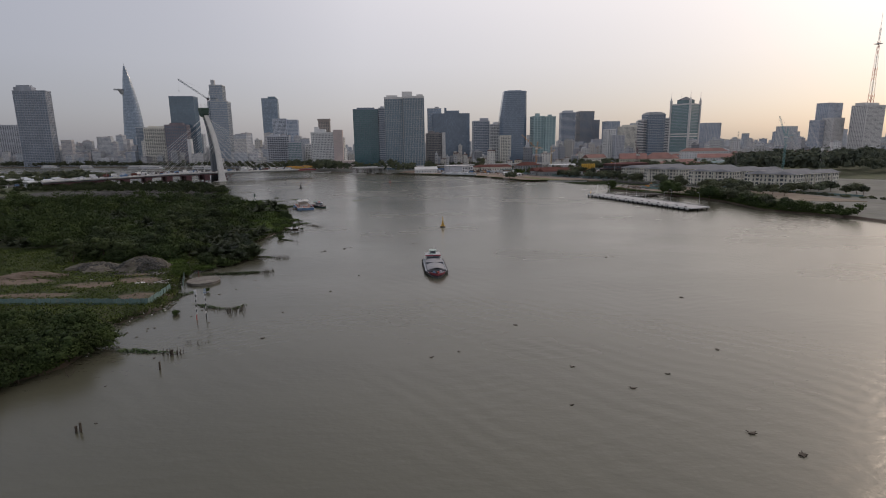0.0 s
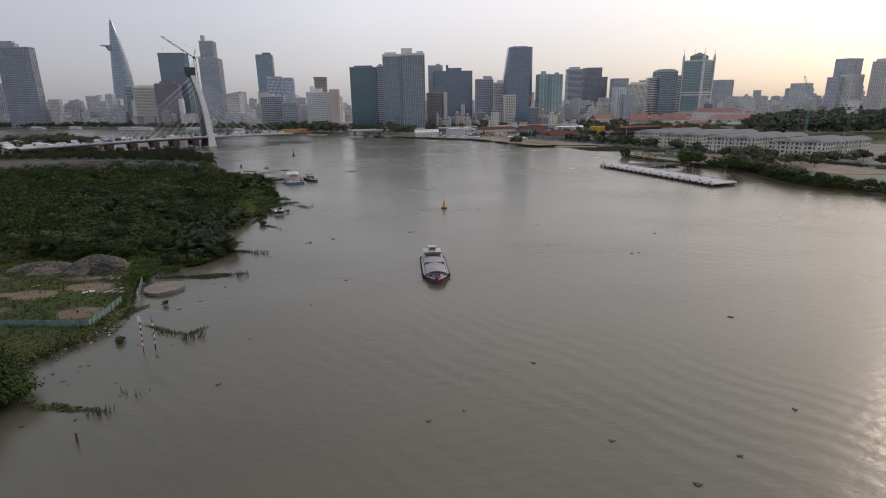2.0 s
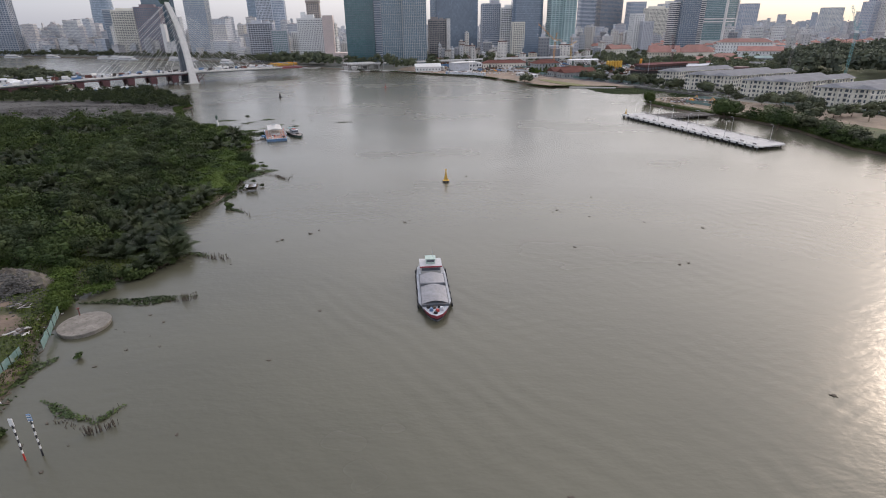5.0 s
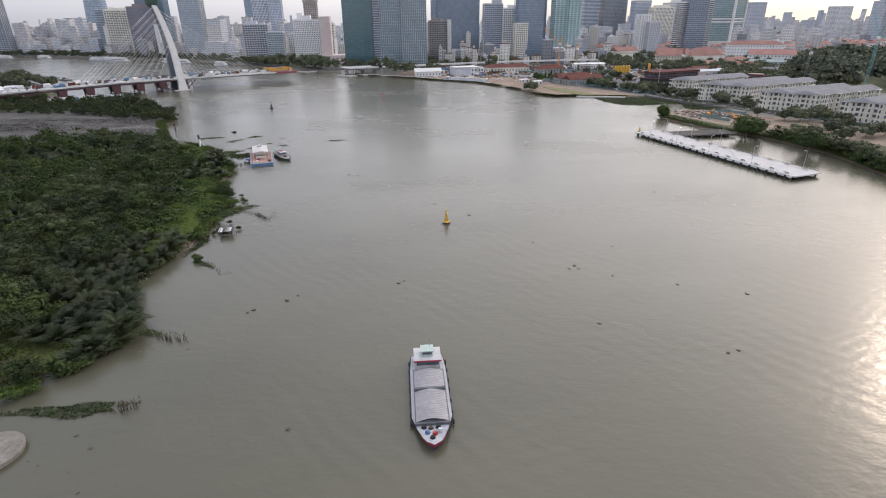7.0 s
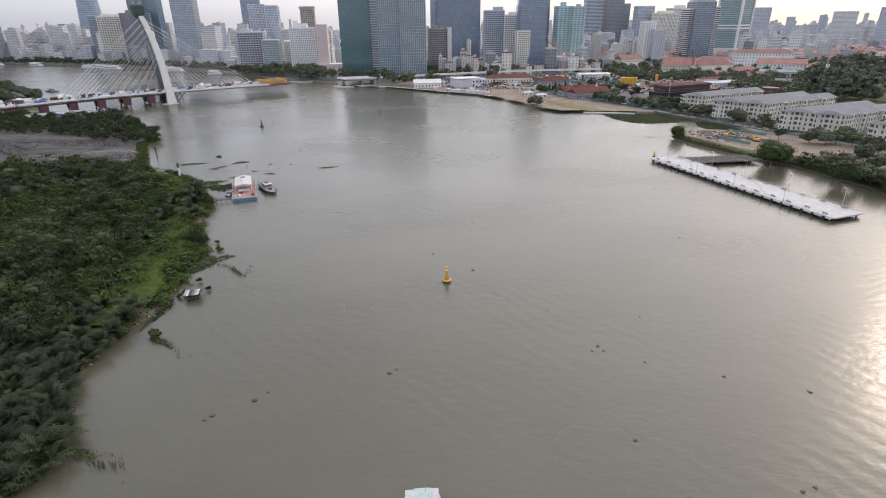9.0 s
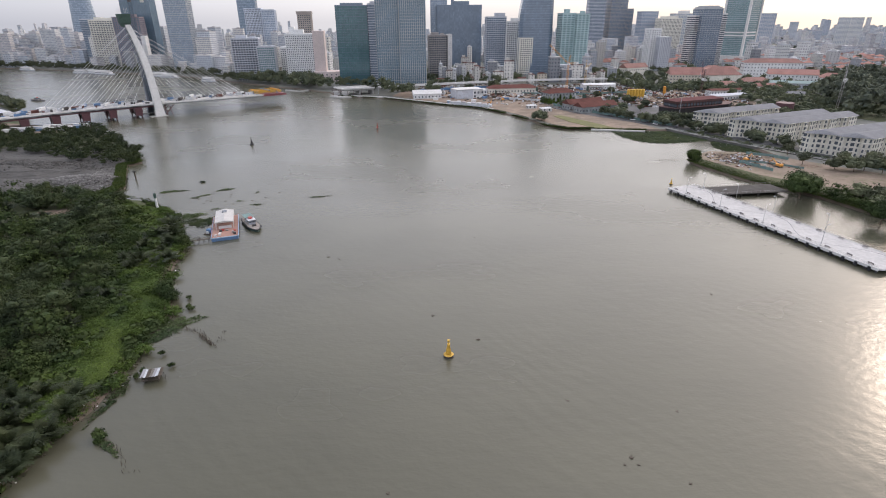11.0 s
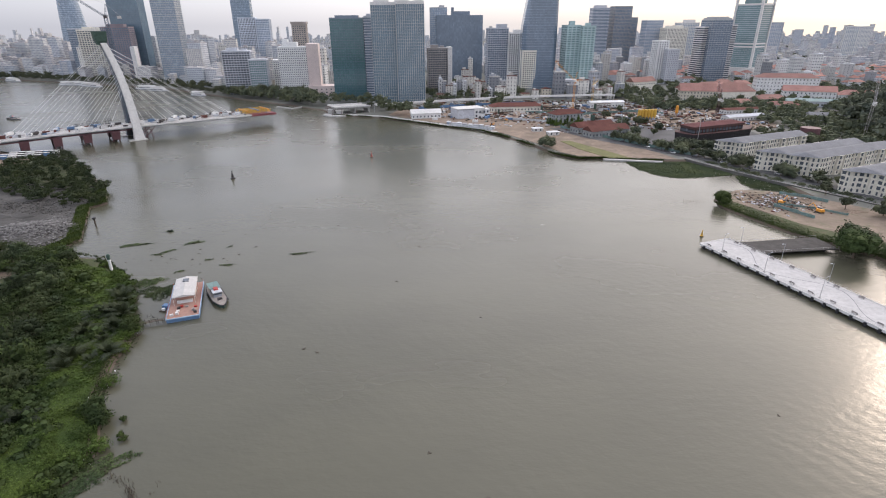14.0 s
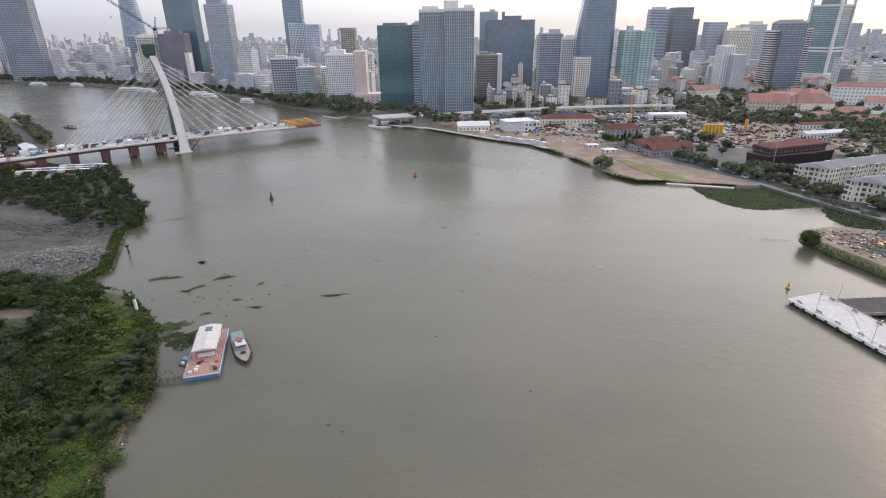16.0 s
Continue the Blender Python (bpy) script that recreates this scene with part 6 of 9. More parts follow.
wood("shore_palms", "nipa palms leaning over the water's edge", NIPA, edge_palms, PALM, 45, 0.75, 1.1)
wood("shore_bushes", "low dark bushes overhanging the water's edge", FAR_LOW, edge_bush, LEAF, 46, 0.5, 1.1)
wood("undergrowth", "tangled green undergrowth behind the bank", FAR_LOW, under, LEAF, 16, 0.8, 1.4)
wood("tree_belt", "belt of dark green trees behind the gravel", MID_ARR, belt, LEAF_DARK, 12, 0.7, 1.15)
city_spots = [(192, 437, 1.2), (197, 442, 1.2), (201, 436, 1.2), (195, 432, 1.2), (214, 416, 1.2), (219, 412, 1.2), (212, 400, 1.0), (216, 390, 1.0), (214, 378, 1.0), (216, 366, 1.0), (214, 356, 1.0),
              (216, 345, 1.0), (214, 336, 1.0), (222, 328, 1.0), (86, 664, 0.8), (89, 660, 0.8), (87, 669, 0.8), (160, 722, 1.5), (166, 716, 1.5), (128, 742, 1.5), (120, 812, 1.5),
              (-100, 900, 1.5), (-80, 908, 1.5), (62, 913, 1.5), (30, 900, 1.5)]
for i in range(26):
    k = i / 25
    city_spots.append((150 + 105 * k + cr.uniform(-3, 3) + 8, 690 - 165 * k + cr.uniform(-3, 3), 1.5))
for i in range(44):
    city_spots.append((cr.uniform(228, 340), cr.uniform(400, 520), 1.4))
for i in range(46):
    city_spots.append((cr.uniform(180, 330), cr.uniform(660, 860), 1.4))
for i in range(16):
    city_spots.append((198 + 2.2 * i + cr.uniform(-3, 3), 654 - 1.1 * i + cr.uniform(-5, 4), 1.4))
for i in range(4):
    city_spots.append((-320 + 190 * i / 15 + cr.uniform(-5, 5), 1036 - 120 * i / 15 + cr.uniform(0, 10), 1.4))


# rows of villas: start along the row, offset across it, houses
VILLA_ROWS = ((449, 472.5, 7), (444.5, 432.5, 8), (452.5, 415.5, 8), (444, 372, 7), (452, 355, 7), (446, 312, 6), (454, 295, 6))


def villa_ground(x, y):
    along_row, across = x * math.cos(radians(24)) + y * math.sin(radians(24)), y * math.cos(radians(24)) - x * math.sin(radians(24))
    return any(start - 5 < along_row < start + 12.1 * count + 4 and abs(across - e) < 12.5 for start, e, count in VILLA_ROWS)


plant_copies(city_kinds, [(x, y, z) for x, y, z in city_spots if not villa_ground(x, y) and not (203 < x < 296 and 660 < y < 715) and not (x > 215 and 720 < y < 875)], spare)
BIG_ARR = [crown_arrays(150 + i, 9, 19 + 2 * i, 3, 10, 240, 2.1, 0.75, 0.76, SMALL_BALL) for i in range(3)]
hill = scatter(330, 390, 960, 640, 1000, 9, lambda x, y: x > 0.72 * (y - 185), 21)
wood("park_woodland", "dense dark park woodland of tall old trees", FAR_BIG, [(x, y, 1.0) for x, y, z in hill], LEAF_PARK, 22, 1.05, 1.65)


def quay_y(x):
    return float(np.interp(x, [-1350, -1151, -878, -501, -320, -212], [1462, 1406, 1326, 1161, 1016, 934]))


quay_trees = [(x + cr.uniform(-3, 3), quay_y(x) + cr.uniform(9, 15), 1.2) for x in range(-1340, -330, 8)] + [(x + cr.uniform(-5, 5), quay_y(x) + cr.uniform(20, 46), 1.2) for x in range(-1340, -330, 7)]
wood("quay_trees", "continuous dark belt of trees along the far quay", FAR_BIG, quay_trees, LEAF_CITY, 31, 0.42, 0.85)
# tall old trees before the water-front towers
front = scatter(46, -335, -106, 925, 1034, 8.0, lambda x, y: 8 < y - quay_y(x) * (x < -212) - (934 - 0.9 * (x + 212)) * (x >= -212) < 60 and not (-172 < x and y > 972), 27)
front += [(-214 + cr.uniform(-13, 13), 990 + cr.uniform(-10, 10), 1.2) for _ in range(7)]
front += [(x + cr.uniform(-4, 4), y + cr.uniform(-4, 4), 1.3) for x, y in ((-60, 850), (-52, 853), (-46, 848), (-64, 858), (-26, 853), (-20, 856), (-18, 848), (64, 908), (70, 905), (-84, 868), (-78, 862), (-92, 905), (-104, 915), (-116, 925), (-128, 940), (-140, 952), (-150, 962))]
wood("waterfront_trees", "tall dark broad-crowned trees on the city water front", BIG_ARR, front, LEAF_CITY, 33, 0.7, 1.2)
# avenue on the spit beyond the bridge
avenue = []
for (x0, y0), (x1, y1) in (((-458, 733), (-607, 862)), ((-487, 722), (-630, 846)), ((-520, 712), (-660, 836))):
    for i in range(30):
        avenue.append((x0 + (x1 - x0) * i / 29 + cr.uniform(-2, 2), y0 + (y1 - y0) * i / 29 + cr.uniform(-2, 2), 1.0))
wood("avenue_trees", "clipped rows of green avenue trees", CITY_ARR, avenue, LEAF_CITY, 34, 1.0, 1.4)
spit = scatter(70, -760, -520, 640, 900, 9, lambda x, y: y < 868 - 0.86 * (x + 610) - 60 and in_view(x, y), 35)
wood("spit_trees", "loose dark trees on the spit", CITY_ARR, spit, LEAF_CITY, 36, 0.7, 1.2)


def open_city(x, y):
    return free_spot(x, y, 3) and not villa_ground(x, y) and not any(a < x < b and c < y < d for a, b, c, d in ((280, 365, 1085, 1150), (320, 450, 940, 1000), (440, 560, 930, 1080), (196, 300, 640, 720), (205, 275, 780, 850), (236, 345, 715, 875)))


more = scatter(330, 180, 1000, 1130, 1750, 10, open_city, 23) + scatter(230, 240, 430, 660, 950, 6.5, lambda x, y: open_city(x, y) and x + 0.5 * (900 - y) > 300, 26) + scatter(330, 250, 620, 850, 1180, 6.5, open_city, 24)
more += scatter(120, -30, 260, 985, 1200, 8, open_city, 28)
HALL_SPOTS = ((322, 1115, 30), (352, 972, 26), (400, 968, 30), (388, 1040, 42), (414, 1078, 20), (446, 1092, 18), (478, 1098, 19), (438, 1060, 23), (428, 925, 22), (515, 1040, 44), (496, 952, 33), (556, 930, 32), (470, 905, 32))
more += scatter(330, 265, 640, 890, 1185, 6.0, lambda x, y: not villa_ground(x, y) and not (x < 345 and y < 880) and all(math.hypot(x - a, 1.5 * (y - b)) > 0.92 * c for a, b, c in HALL_SPOTS), 43)
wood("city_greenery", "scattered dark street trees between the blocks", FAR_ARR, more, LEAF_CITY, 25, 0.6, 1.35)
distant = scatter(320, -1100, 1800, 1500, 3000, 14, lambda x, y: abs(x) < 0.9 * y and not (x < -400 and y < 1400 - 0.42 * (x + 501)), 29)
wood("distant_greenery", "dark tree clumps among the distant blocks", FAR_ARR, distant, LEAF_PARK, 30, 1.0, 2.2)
hedge = []
for (x0, y0), (x1, y1) in zip(((195, 610), (213, 575), (230, 545), (246, 520), (266, 484), (300, 410)), ((213, 575), (230, 545), (246, 520), (266, 484), (300, 410), (345, 320))):
    for i in range(int(math.hypot(x1 - x0, y1 - y0) / 2.6)):
        k = cr.random()
        hedge.append((x0 + (x1 - x0) * k + cr.uniform(0, 6), y0 + (y1 - y0) * k + cr.uniform(-2, 2), 0.9))
thicket_right = scatter(120, 190, 240, 290, 425, 3.6, lambda x, y: 1.5 < x - float(np.interp(y, [p[1] for p in bank_x], [p[0] for p in bank_x])) < 15, 38)
# the darker leaf puts backlit shade into these bushes' colour
wood("bank_thicket", "dense dark bushes along the bank beside the pier", MID_ARR, [(x, y, 0.9) for x, y, z in thicket_right], LEAF, 39, 0.55, 1.1)
front_row = [(150 + 112 * k + cr.uniform(2, 16), 700 - 190 * k + cr.uniform(-3, 5), 1.4) for k in (i / 89 for i in range(90))]
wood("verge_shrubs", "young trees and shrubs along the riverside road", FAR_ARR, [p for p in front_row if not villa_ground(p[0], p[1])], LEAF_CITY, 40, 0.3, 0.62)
# crowns below take the dark leaf, a colour standing in for backlighting
big_arr = [crown_arrays(200 + i, 10.5 - 1.5 * i, 13.5 - 1.8 * i, 2.0, 30, 3400, 0.8, 0.75, 0.6) for i in range(2)] + [crown_arrays(203, 5.2, 9.4, 0.2, 30, 2400, 0.6, 0.95, 0.62)]
for a, (x, y), h, sd in zip(big_arr, ((187, 424), (200, 384), (164.5, 503)), (11, 9, 7), (211, 212, 213)):
    ob = tree_kind("rain_tree", "broad dark-crowned tree on the bank behind the pier", "tree", "bank trees", a, LEAF, h, 0.5, sd)
    ob.location = (x, y, 1.0)
wood("bank_shrubs", "dense green shrubs along the riverside road", FAR_LOW, hedge, LEAF_CITY, 37, 0.5, 1.1)
tufts = []
edge_line = [p for p in CITY_SHORE if 600 < p[1] < 860 and p[0] < 184]
while len(tufts) < 6000:
    k = gr.randrange(len(edge_line) - 1)
    (x0, y0), (x1, y1) = edge_line[k], edge_line[k + 1]
    u, off = gr.random(), gr.uniform(-0.5, 7) * gr.random()
    if noise.noise(((x0 + (x1 - x0) * u) * 0.04, (y0 + (y1 - y0) * u) * 0.04, 1.0)) > gr.uniform(-0.5, 0.1):
        tufts.append((x0 + (x1 - x0) * u + off * 0.75, y0 + (y1 - y0) * u + off * 0.65, 1.0))
grass_stuff("shore_weeds", "weeds on the foot of the site embankment", tufts, WEED, 0.9, 6)


# ---- villas in terraced rows ----
STUCCO = surface("villa_stucco", (0.64, 0.61, 0.53), 0.75, var=0.1, big=0.15, small=0.7, bump=0.1, stain=(0.50, 0.47, 0.40), rand=0.08)
VILLA_COS, VILLA_SIN = math.cos(radians(24)), math.sin(radians(24))


def villa_at(s, e):
    return s * VILLA_COS - e * VILLA_SIN, s * VILLA_SIN + e * VILLA_COS


def villa_front(t, x0, y0, x1, y1, meshes, pattern):
    """Openings and balconies along one straight side of a villa; the outside lies to the right of the line."""
    pane, loggia, rail = meshes
    turn = math.atan2(y1 - y0, x1 - x0)
    n = len(pattern)
    for i, kind in enumerate(pattern):
        k = (i + 0.5) / n
        x, y = x0 + (x1 - x0) * k, y0 + (y1 - y0) * k
        for f in range(4):
            z = 0.5 + 3.4 * f
            if kind == "b" and f:
                part("loggia", loggia, WINDOW, t, at=(x, y, z), rz=turn)
                part("balcony", rail, STUCCO, t, at=(x, y, z - 0.3), rz=turn)
            else:
                part("window", pane, WINDOW, t, at=(x, y, z + 0.35), rz=turn)


def villa_kinds():
    out = []
    meshes = (Mesh().box(-0.55, 0.55, -0.05, 0.1, 0, 1.9).box(-0.35, 0.35, -0.05, 0.1, 1.9, 2.15).data("window", WINDOW),
              Mesh().box(-1.1, 1.1, -0.05, 0.1, 0, 2.6).data("loggia", WINDOW),
              Mesh().box(-1.35, 1.35, -1.0, 0.0, 0, 0.18).box(-1.35, 1.35, -1.0, -0.94, 0.18, 1.05).box(-1.35, -1.29, -0.94, 0, 0.18, 1.05).box(1.29, 1.35, -0.94, 0, 0.18, 1.05).data("balcony", STUCCO))
    h = 13.6
    plans = (([(-6, -8), (-2.2, -8), (-2.2, -9.4), (2.2, -9.4), (2.2, -8), (6, -8), (6, 8), (2.2, 8), (2.2, 9.4), (-2.2, 9.4), (-2.2, 8), (-6, 8)], "white four-storey terraced villa with a projecting bay and grey hipped roof",
              ((-6, -8, -2.2, -8, "w"), (-2.2, -9.4, 2.2, -9.4, "b"), (2.2, -8, 6, -8, "w")), STUCCO),
             ([(-6, -9), (-0.5, -9), (-0.5, -7.6), (6, -7.6), (6, 7.6), (0.5, 7.6), (0.5, 9), (-6, 9)], "cream four-storey terraced villa with balconies and a grey hipped roof",
              ((-6, -9, -0.5, -9, "ww"), (-0.5, -7.6, 6, -7.6, "bw")), CREAM),
             ([(-7, 9), (-7, 3.5), (-5.2, 3.5), (0.5, -3.5), (-0.8, -4.8), (3.0, -9.2), (6, -9.2), (6, 9)], "white four-storey end villa with stepped bays and a grey hipped roof",
              ((-7, 9, -7, 3.5, "bw"), (-5.2, 3.5, 0.5, -3.5, "wbw"), (-0.8, -4.8, 3.0, -9.2, "ww"), (3.0, -9.2, 6, -9.2, "w"), (6, 9, -7, 9, "wbbw")), STUCCO))
    for plan, label, fronts, paint in plans:
        t = thing("villa", label, "house", group="riverside villas")
        part("wall", Mesh().prism(plan, 0, 10.3), paint, t)
        part("top_storey", Mesh().prism(swell(plan, -0.12), 10.3, h), paint, t)
        for z in (3.5, 6.9):
            part("string_course", Mesh().prism(swell(plan, 0.14), z - 0.12, z + 0.12), STUCCO, t)
        part("cornice", Mesh().prism(swell(plan, 0.4), 10.25, 10.6), STUCCO, t)
        part("eave_board", Mesh().prism(swell(plan, 0.65), h, h + 0.3), STUCCO, t)
        left = min(p[0] for p in plan)
        ridge = [(-1.5, 0.8), (-1.5, 0.2), (2.5, -0.8), (6.2, -0.8), (6.2, 0.8)] if left < -6 else [(-6.2, -0.8), (6.2, -0.8), (6.2, 0.8), (-6.2, 0.8)]
        foot = [(-8, 9.8), (-8, 3), (2.4, -10), (6.2, -10), (6.2, 9.8)] if left < -6 else [(-6.2, -9.4), (6.2, -9.4), (6.2, 9.4), (-6.2, 9.4)]
        part("roof", Mesh().prism(foot, h + 0.3, h + 3.0, ridge), SLATE, t)
        for x0, y0, x1, y1, pattern in fronts:
            villa_front(t, x0, y0, x1, y1, meshes, pattern)
        out.append(t)
    return out


villas = villa_kinds()
first_villa = set()
for n, (start, e, count) in enumerate(VILLA_ROWS):
    for i in range(count):
        k = 2 if i == 0 else (i + n) % 2
        m = pose(*villa_at(start + 7 + 12.05 * i, e), GROUND_Z, 0, 0, 24)
        if k not in first_villa:
            first_villa.add(k)
            villas[k].matrix_world = m
        else:
            copy_thing(villas[k], m)


# ---- halls with red tiled roofs ----
def hall(name, label, x, y, w, d, h, rise, rz, wall, roof, floors=2, hip=False, bay=4.0):
    t = thing(name, label, "building", x, y, GROUND_Z, radians(rz))
    part("wall", Mesh().prism(rect(w, d), 0, h), wall, t)
    m = Mesh()
    e = 0.9
    k = d / 2 if hip else 0.0
    p = [(-w / 2 - e, -d / 2 - e, h), (w / 2 + e, -d / 2 - e, h), (w / 2 + e, d / 2 + e, h), (-w / 2 - e, d / 2 + e, h), (-w / 2 - e + k, 0, h + rise), (w / 2 + e - k, 0, h + rise)]
    m.add(p, [(0, 1, 5, 4), (2, 3, 4, 5), (3, 2, 1, 0), (1, 2, 5), (3, 0, 4)])
    part("roof", m, roof, t)
    if not hip:
        g = Mesh()
        for s in (-1, 1):
            g.add([(s * w / 2, -d / 2, h), (s * w / 2, d / 2, h), (s * w / 2, 0, h + rise * 0.94), (s * (w / 2 - 0.3), -d / 2, h), (s * (w / 2 - 0.3), d / 2, h), (s * (w / 2 - 0.3), 0, h + rise * 0.94)],
                  [(0, 1, 2), (3, 5, 4), (0, 2, 5, 3), (1, 4, 5, 2)])
        part("gable", g, wall, t)
    panes = Mesh()
    for f in range(floors):
        z = h * (f + 0.25) / floors
        n = max(2, int(w / bay))
        for i in range(n):
            panes.box(-0.7, 0.7, -0.1, 0.1, 0, 1.9, 0, (-w / 2 + w * (i + 0.5) / n, -d / 2, z))
        n = max(2, int(d / bay))
        for i in range(n):
            panes.box(-0.7, 0.7, -0.1, 0.1, 0, 1.9, math.pi / 2, (-w / 2, -d / 2 + d * (i + 0.5) / n, z))
    tagged(part("glazing", panes, WINDOW, t), kind="stuff")
    return t


hall("convent_hall", "white hall with a red tiled roof and gables", 322, 1115, 50, 18, 12, 7, 28, CREAM, TILE, 2)
hall("convent_hall", "ochre hall with a dark red tiled roof", 352, 972, 46, 20, 13, 10, -12, YELLOWISH, TILE, 3)
hall("convent_hall", "pale chapel with a broad red tiled roof", 400, 968, 52, 26, 13, 11, 4, CREAM, TILE, 1, True)
hall("convent_hall", "long low wing with a red tiled roof", 388, 1040, 80, 18, 10, 6, 20, CREAM, TILE, 2)
for x, y, w, h, rz in ((414, 1078, 34, 9, 14), (446, 1092, 30, 11, 14), (478, 1098, 32, 9, 18), (438, 1060, 40, 8, -4)):
    hall("convent_hall", "low pale wing with a red tiled roof among trees", x, y, w, 15, h, 5.5, rz, CREAM, TILE, 1 + (h > 9), True)
hall("convent_hall", "low annexe with a dull red roof", 428, 925, 40, 16, 8, 5, 8, PINK, TILE, 2, True)
hall("white_college", "large white college with rows of windows and a red roof", 515, 1040, 84, 22, 24, 6, -14, WHITE, TILE, 5, True, 4.5)
hall("white_college", "white college wing with a red tiled roof", 496, 952, 62, 18, 14, 7, -22, WHITE, TILE, 3, False, 4.5)
hall("white_college", "white college wing with a faded red roof", 556, 930, 60, 18, 11, 6, -22, WHITE, TILE, 2, True, 4.5)
hall("shed", "long low shed with a teal roof", 470, 905, 60, 14, 7, 3, -15, GREYWALL, surface("faded_teal_roof", (0.22, 0.30, 0.29), 0.7, var=0.2), 1, False)
hall("shed", "long low site shed with a grey tin roof", 330, 800, 50, 12, 5, 2, 18, PALE, GREYWALL, 1)
hall("shed", "second low site shed with a dull roof", 352, 850, 46, 12, 5, 2, 12, WHITE, RUSTROOF, 1)
hall("shed", "low annexe with a red tiled roof", 420, 880, 36, 12, 6, 4, -8, CREAM, TILE, 1, True)
hall("shed", "low store with a dull red roof", 380, 905, 30, 14, 6, 4, 10, CREAM, TILE, 1, True)
hall("shed", "long workshop with a blue-grey tin roof", 430, 790, 60, 16, 6, 3, -20, GREYWALL, SLATE, 1)
OLDWALL = surface("weathered_render", (0.27, 0.285, 0.285), 0.85, var=0.25, big=0.2, small=0.8, bump=0.2, stain=(0.13, 0.13, 0.11))
hall("brick_warehouse", "old white-walled warehouse with a rusty red roof", 154, 716, 44, 14, 6.0, 4.5, 24, OLDWALL, RUSTROOF, 1)
hall("brick_warehouse", "second old warehouse with a rusty red roof", 146, 737, 44, 13, 6.0, 4.5, 24, OLDWALL, RUSTROOF, 1)
hall("ruined_house", "overgrown three-storey ruin with a red roof", 127, 778, 34, 16, 12, 4.5, 22, OLDWALL, RUSTROOF, 3, True)
hall("shed", "long shed with a dull red roof", 86, 880, 66, 20, 6, 4, 6, CREAM, RUSTROOF, 1, True)
hall("shed", "white storage shed on the site", 206, 905, 44, 14, 7, 1.5, 4, WHITE, TIN, 1)
hall("site_office", "white gable-roofed office by the water", -25, 826, 34, 14, 6, 4, 10, WHITE, PALE, 1)
hall("site_office", "low grey shelter on the bank", 103, 718, 11, 7, 3.4, 0.8, 12, PALE, TIN, 1, True)
hall("site_office", "second low grey shelter on the bank", 91, 738, 10, 6, 3.4, 0.8, 12, PALE, TIN, 1, True)


for k in range(20):
    px, py = (-16.5 + 33 * k / 12, -8.4) if k < 13 else (-17.3, -8.0 + 2.4 * (k - 13))
    ivy = copy_thing(low_kinds[k % 3], pose(127 + px * 0.927 - py * 0.375, 778 + px * 0.375 + py * 0.927, 1.4) @ Matrix.Diagonal((0.55, 0.4, (4.2, 2.2, 3.4, 1.6, 2.8)[k % 5], 1)))
    tagged(ivy, "ivy climbing the wall of the ruined house", "ivy", "ivy on the ruin")


def white_office():
    t = thing("site_office", "white cubic office building with dark square windows", "building", 24, 830, GROUND_Z, radians(20))
    part("wall", Mesh().prism(rect(34, 22), 0, 10), GREYWALL, t)
    part("front_wall", Mesh().box(4, 17.2, -11.3, 11, 0, 10.6).box(12, 23, -11.3, -3, 4, 10.0), WHITE, t)
    for x, z in ((6.5, 5.5), (11, 5.5), (16.5, 5.5), (20.5, 5.5), (6.5, 1.2)):
        part("window", Mesh().box(x - 1.1, x + 1.1, -11.5, -11.2, z, z + 2.4), WINDOW, t)
    part("roof", Mesh().box(-17.2, 17.4, -11.4, 11.2, 10.6, 11.0), PALE, t)


white_office()


def black_hall():
    t = thing("exhibition_hall", "large black-clad hall with a boat-like base and maroon roof", "building", 243, 686, GROUND_Z, radians(24))
    black = surface("black_cladding", (0.022, 0.020, 0.022), 0.6, var=0.3, big=0.2, small=1.0, bump=0.1)
    rust = surface("rust_cladding", (0.085, 0.040, 0.036), 0.75, var=0.25)
    base = [(-38, -3), (-36, -10), (8, -12), (34, -9), (50, 1), (34, 10), (-33, 12), (-38, 7)]
    part("base_wall", Mesh().prism(base, 0, 10.2, swell(base, 1.2)), black, t)
    part("terrace_edge", Mesh().prism(swell(base, 1.35), 10.2, 10.5), rust, t)
    for (x0, y0), (x1, y1) in zip(base[:5], base[1:5]):
        n = int(math.hypot(x1 - x0, y1 - y0) / 1.6)
        for i in range(n):
            k = (i + 0.5) / n
            x, y = x0 + (x1 - x0) * k, y0 + (y1 - y0) * k
            part("cladding_rib", Mesh().tube((x, y - 0.1, 0), (x, y - 1.25, 10.2), 0.16, n=4), black, t)
    part("upper_wall", Mesh().prism([(-34, -8), (26, -8.5), (30, 8), (-32, 8.5)], 10.5, 16.0), black, t)
    part("window_band", Mesh().prism([(-34.2, -8.2), (26.2, -8.7), (30.2, 8.2), (-32.2, 8.7)], 11.4, 13.4), WINDOW, t)
    for i in range(15):
        x = -32 + 4.0 * i
        part("mullion", Mesh().box(x - 0.18, x + 0.18, -8.95, -8.0, 10.5, 16.0), rust, t)
    part("fascia", Mesh().prism([(-35, -9.0), (27, -9.4), (31, 8.8), (-33, 9.2)], 14.4, 16.4), rust, t)
    part("roof", Mesh().add([(-35.5, -9.4, 16.4), (27.5, -9.8, 16.4), (31.5, 9.2, 16.4), (-33.5, 9.6, 16.4), (-22, 0, 17.8), (24, 0, 17.4)],
                            [(0, 1, 5, 4), (1, 2, 5), (2, 3, 4, 5), (3, 0, 4), (3, 2, 1, 0)]), surface("dark_maroon_roof", (0.12, 0.050, 0.050), 0.9, spec=0.1, var=0.25), t)


black_hall()


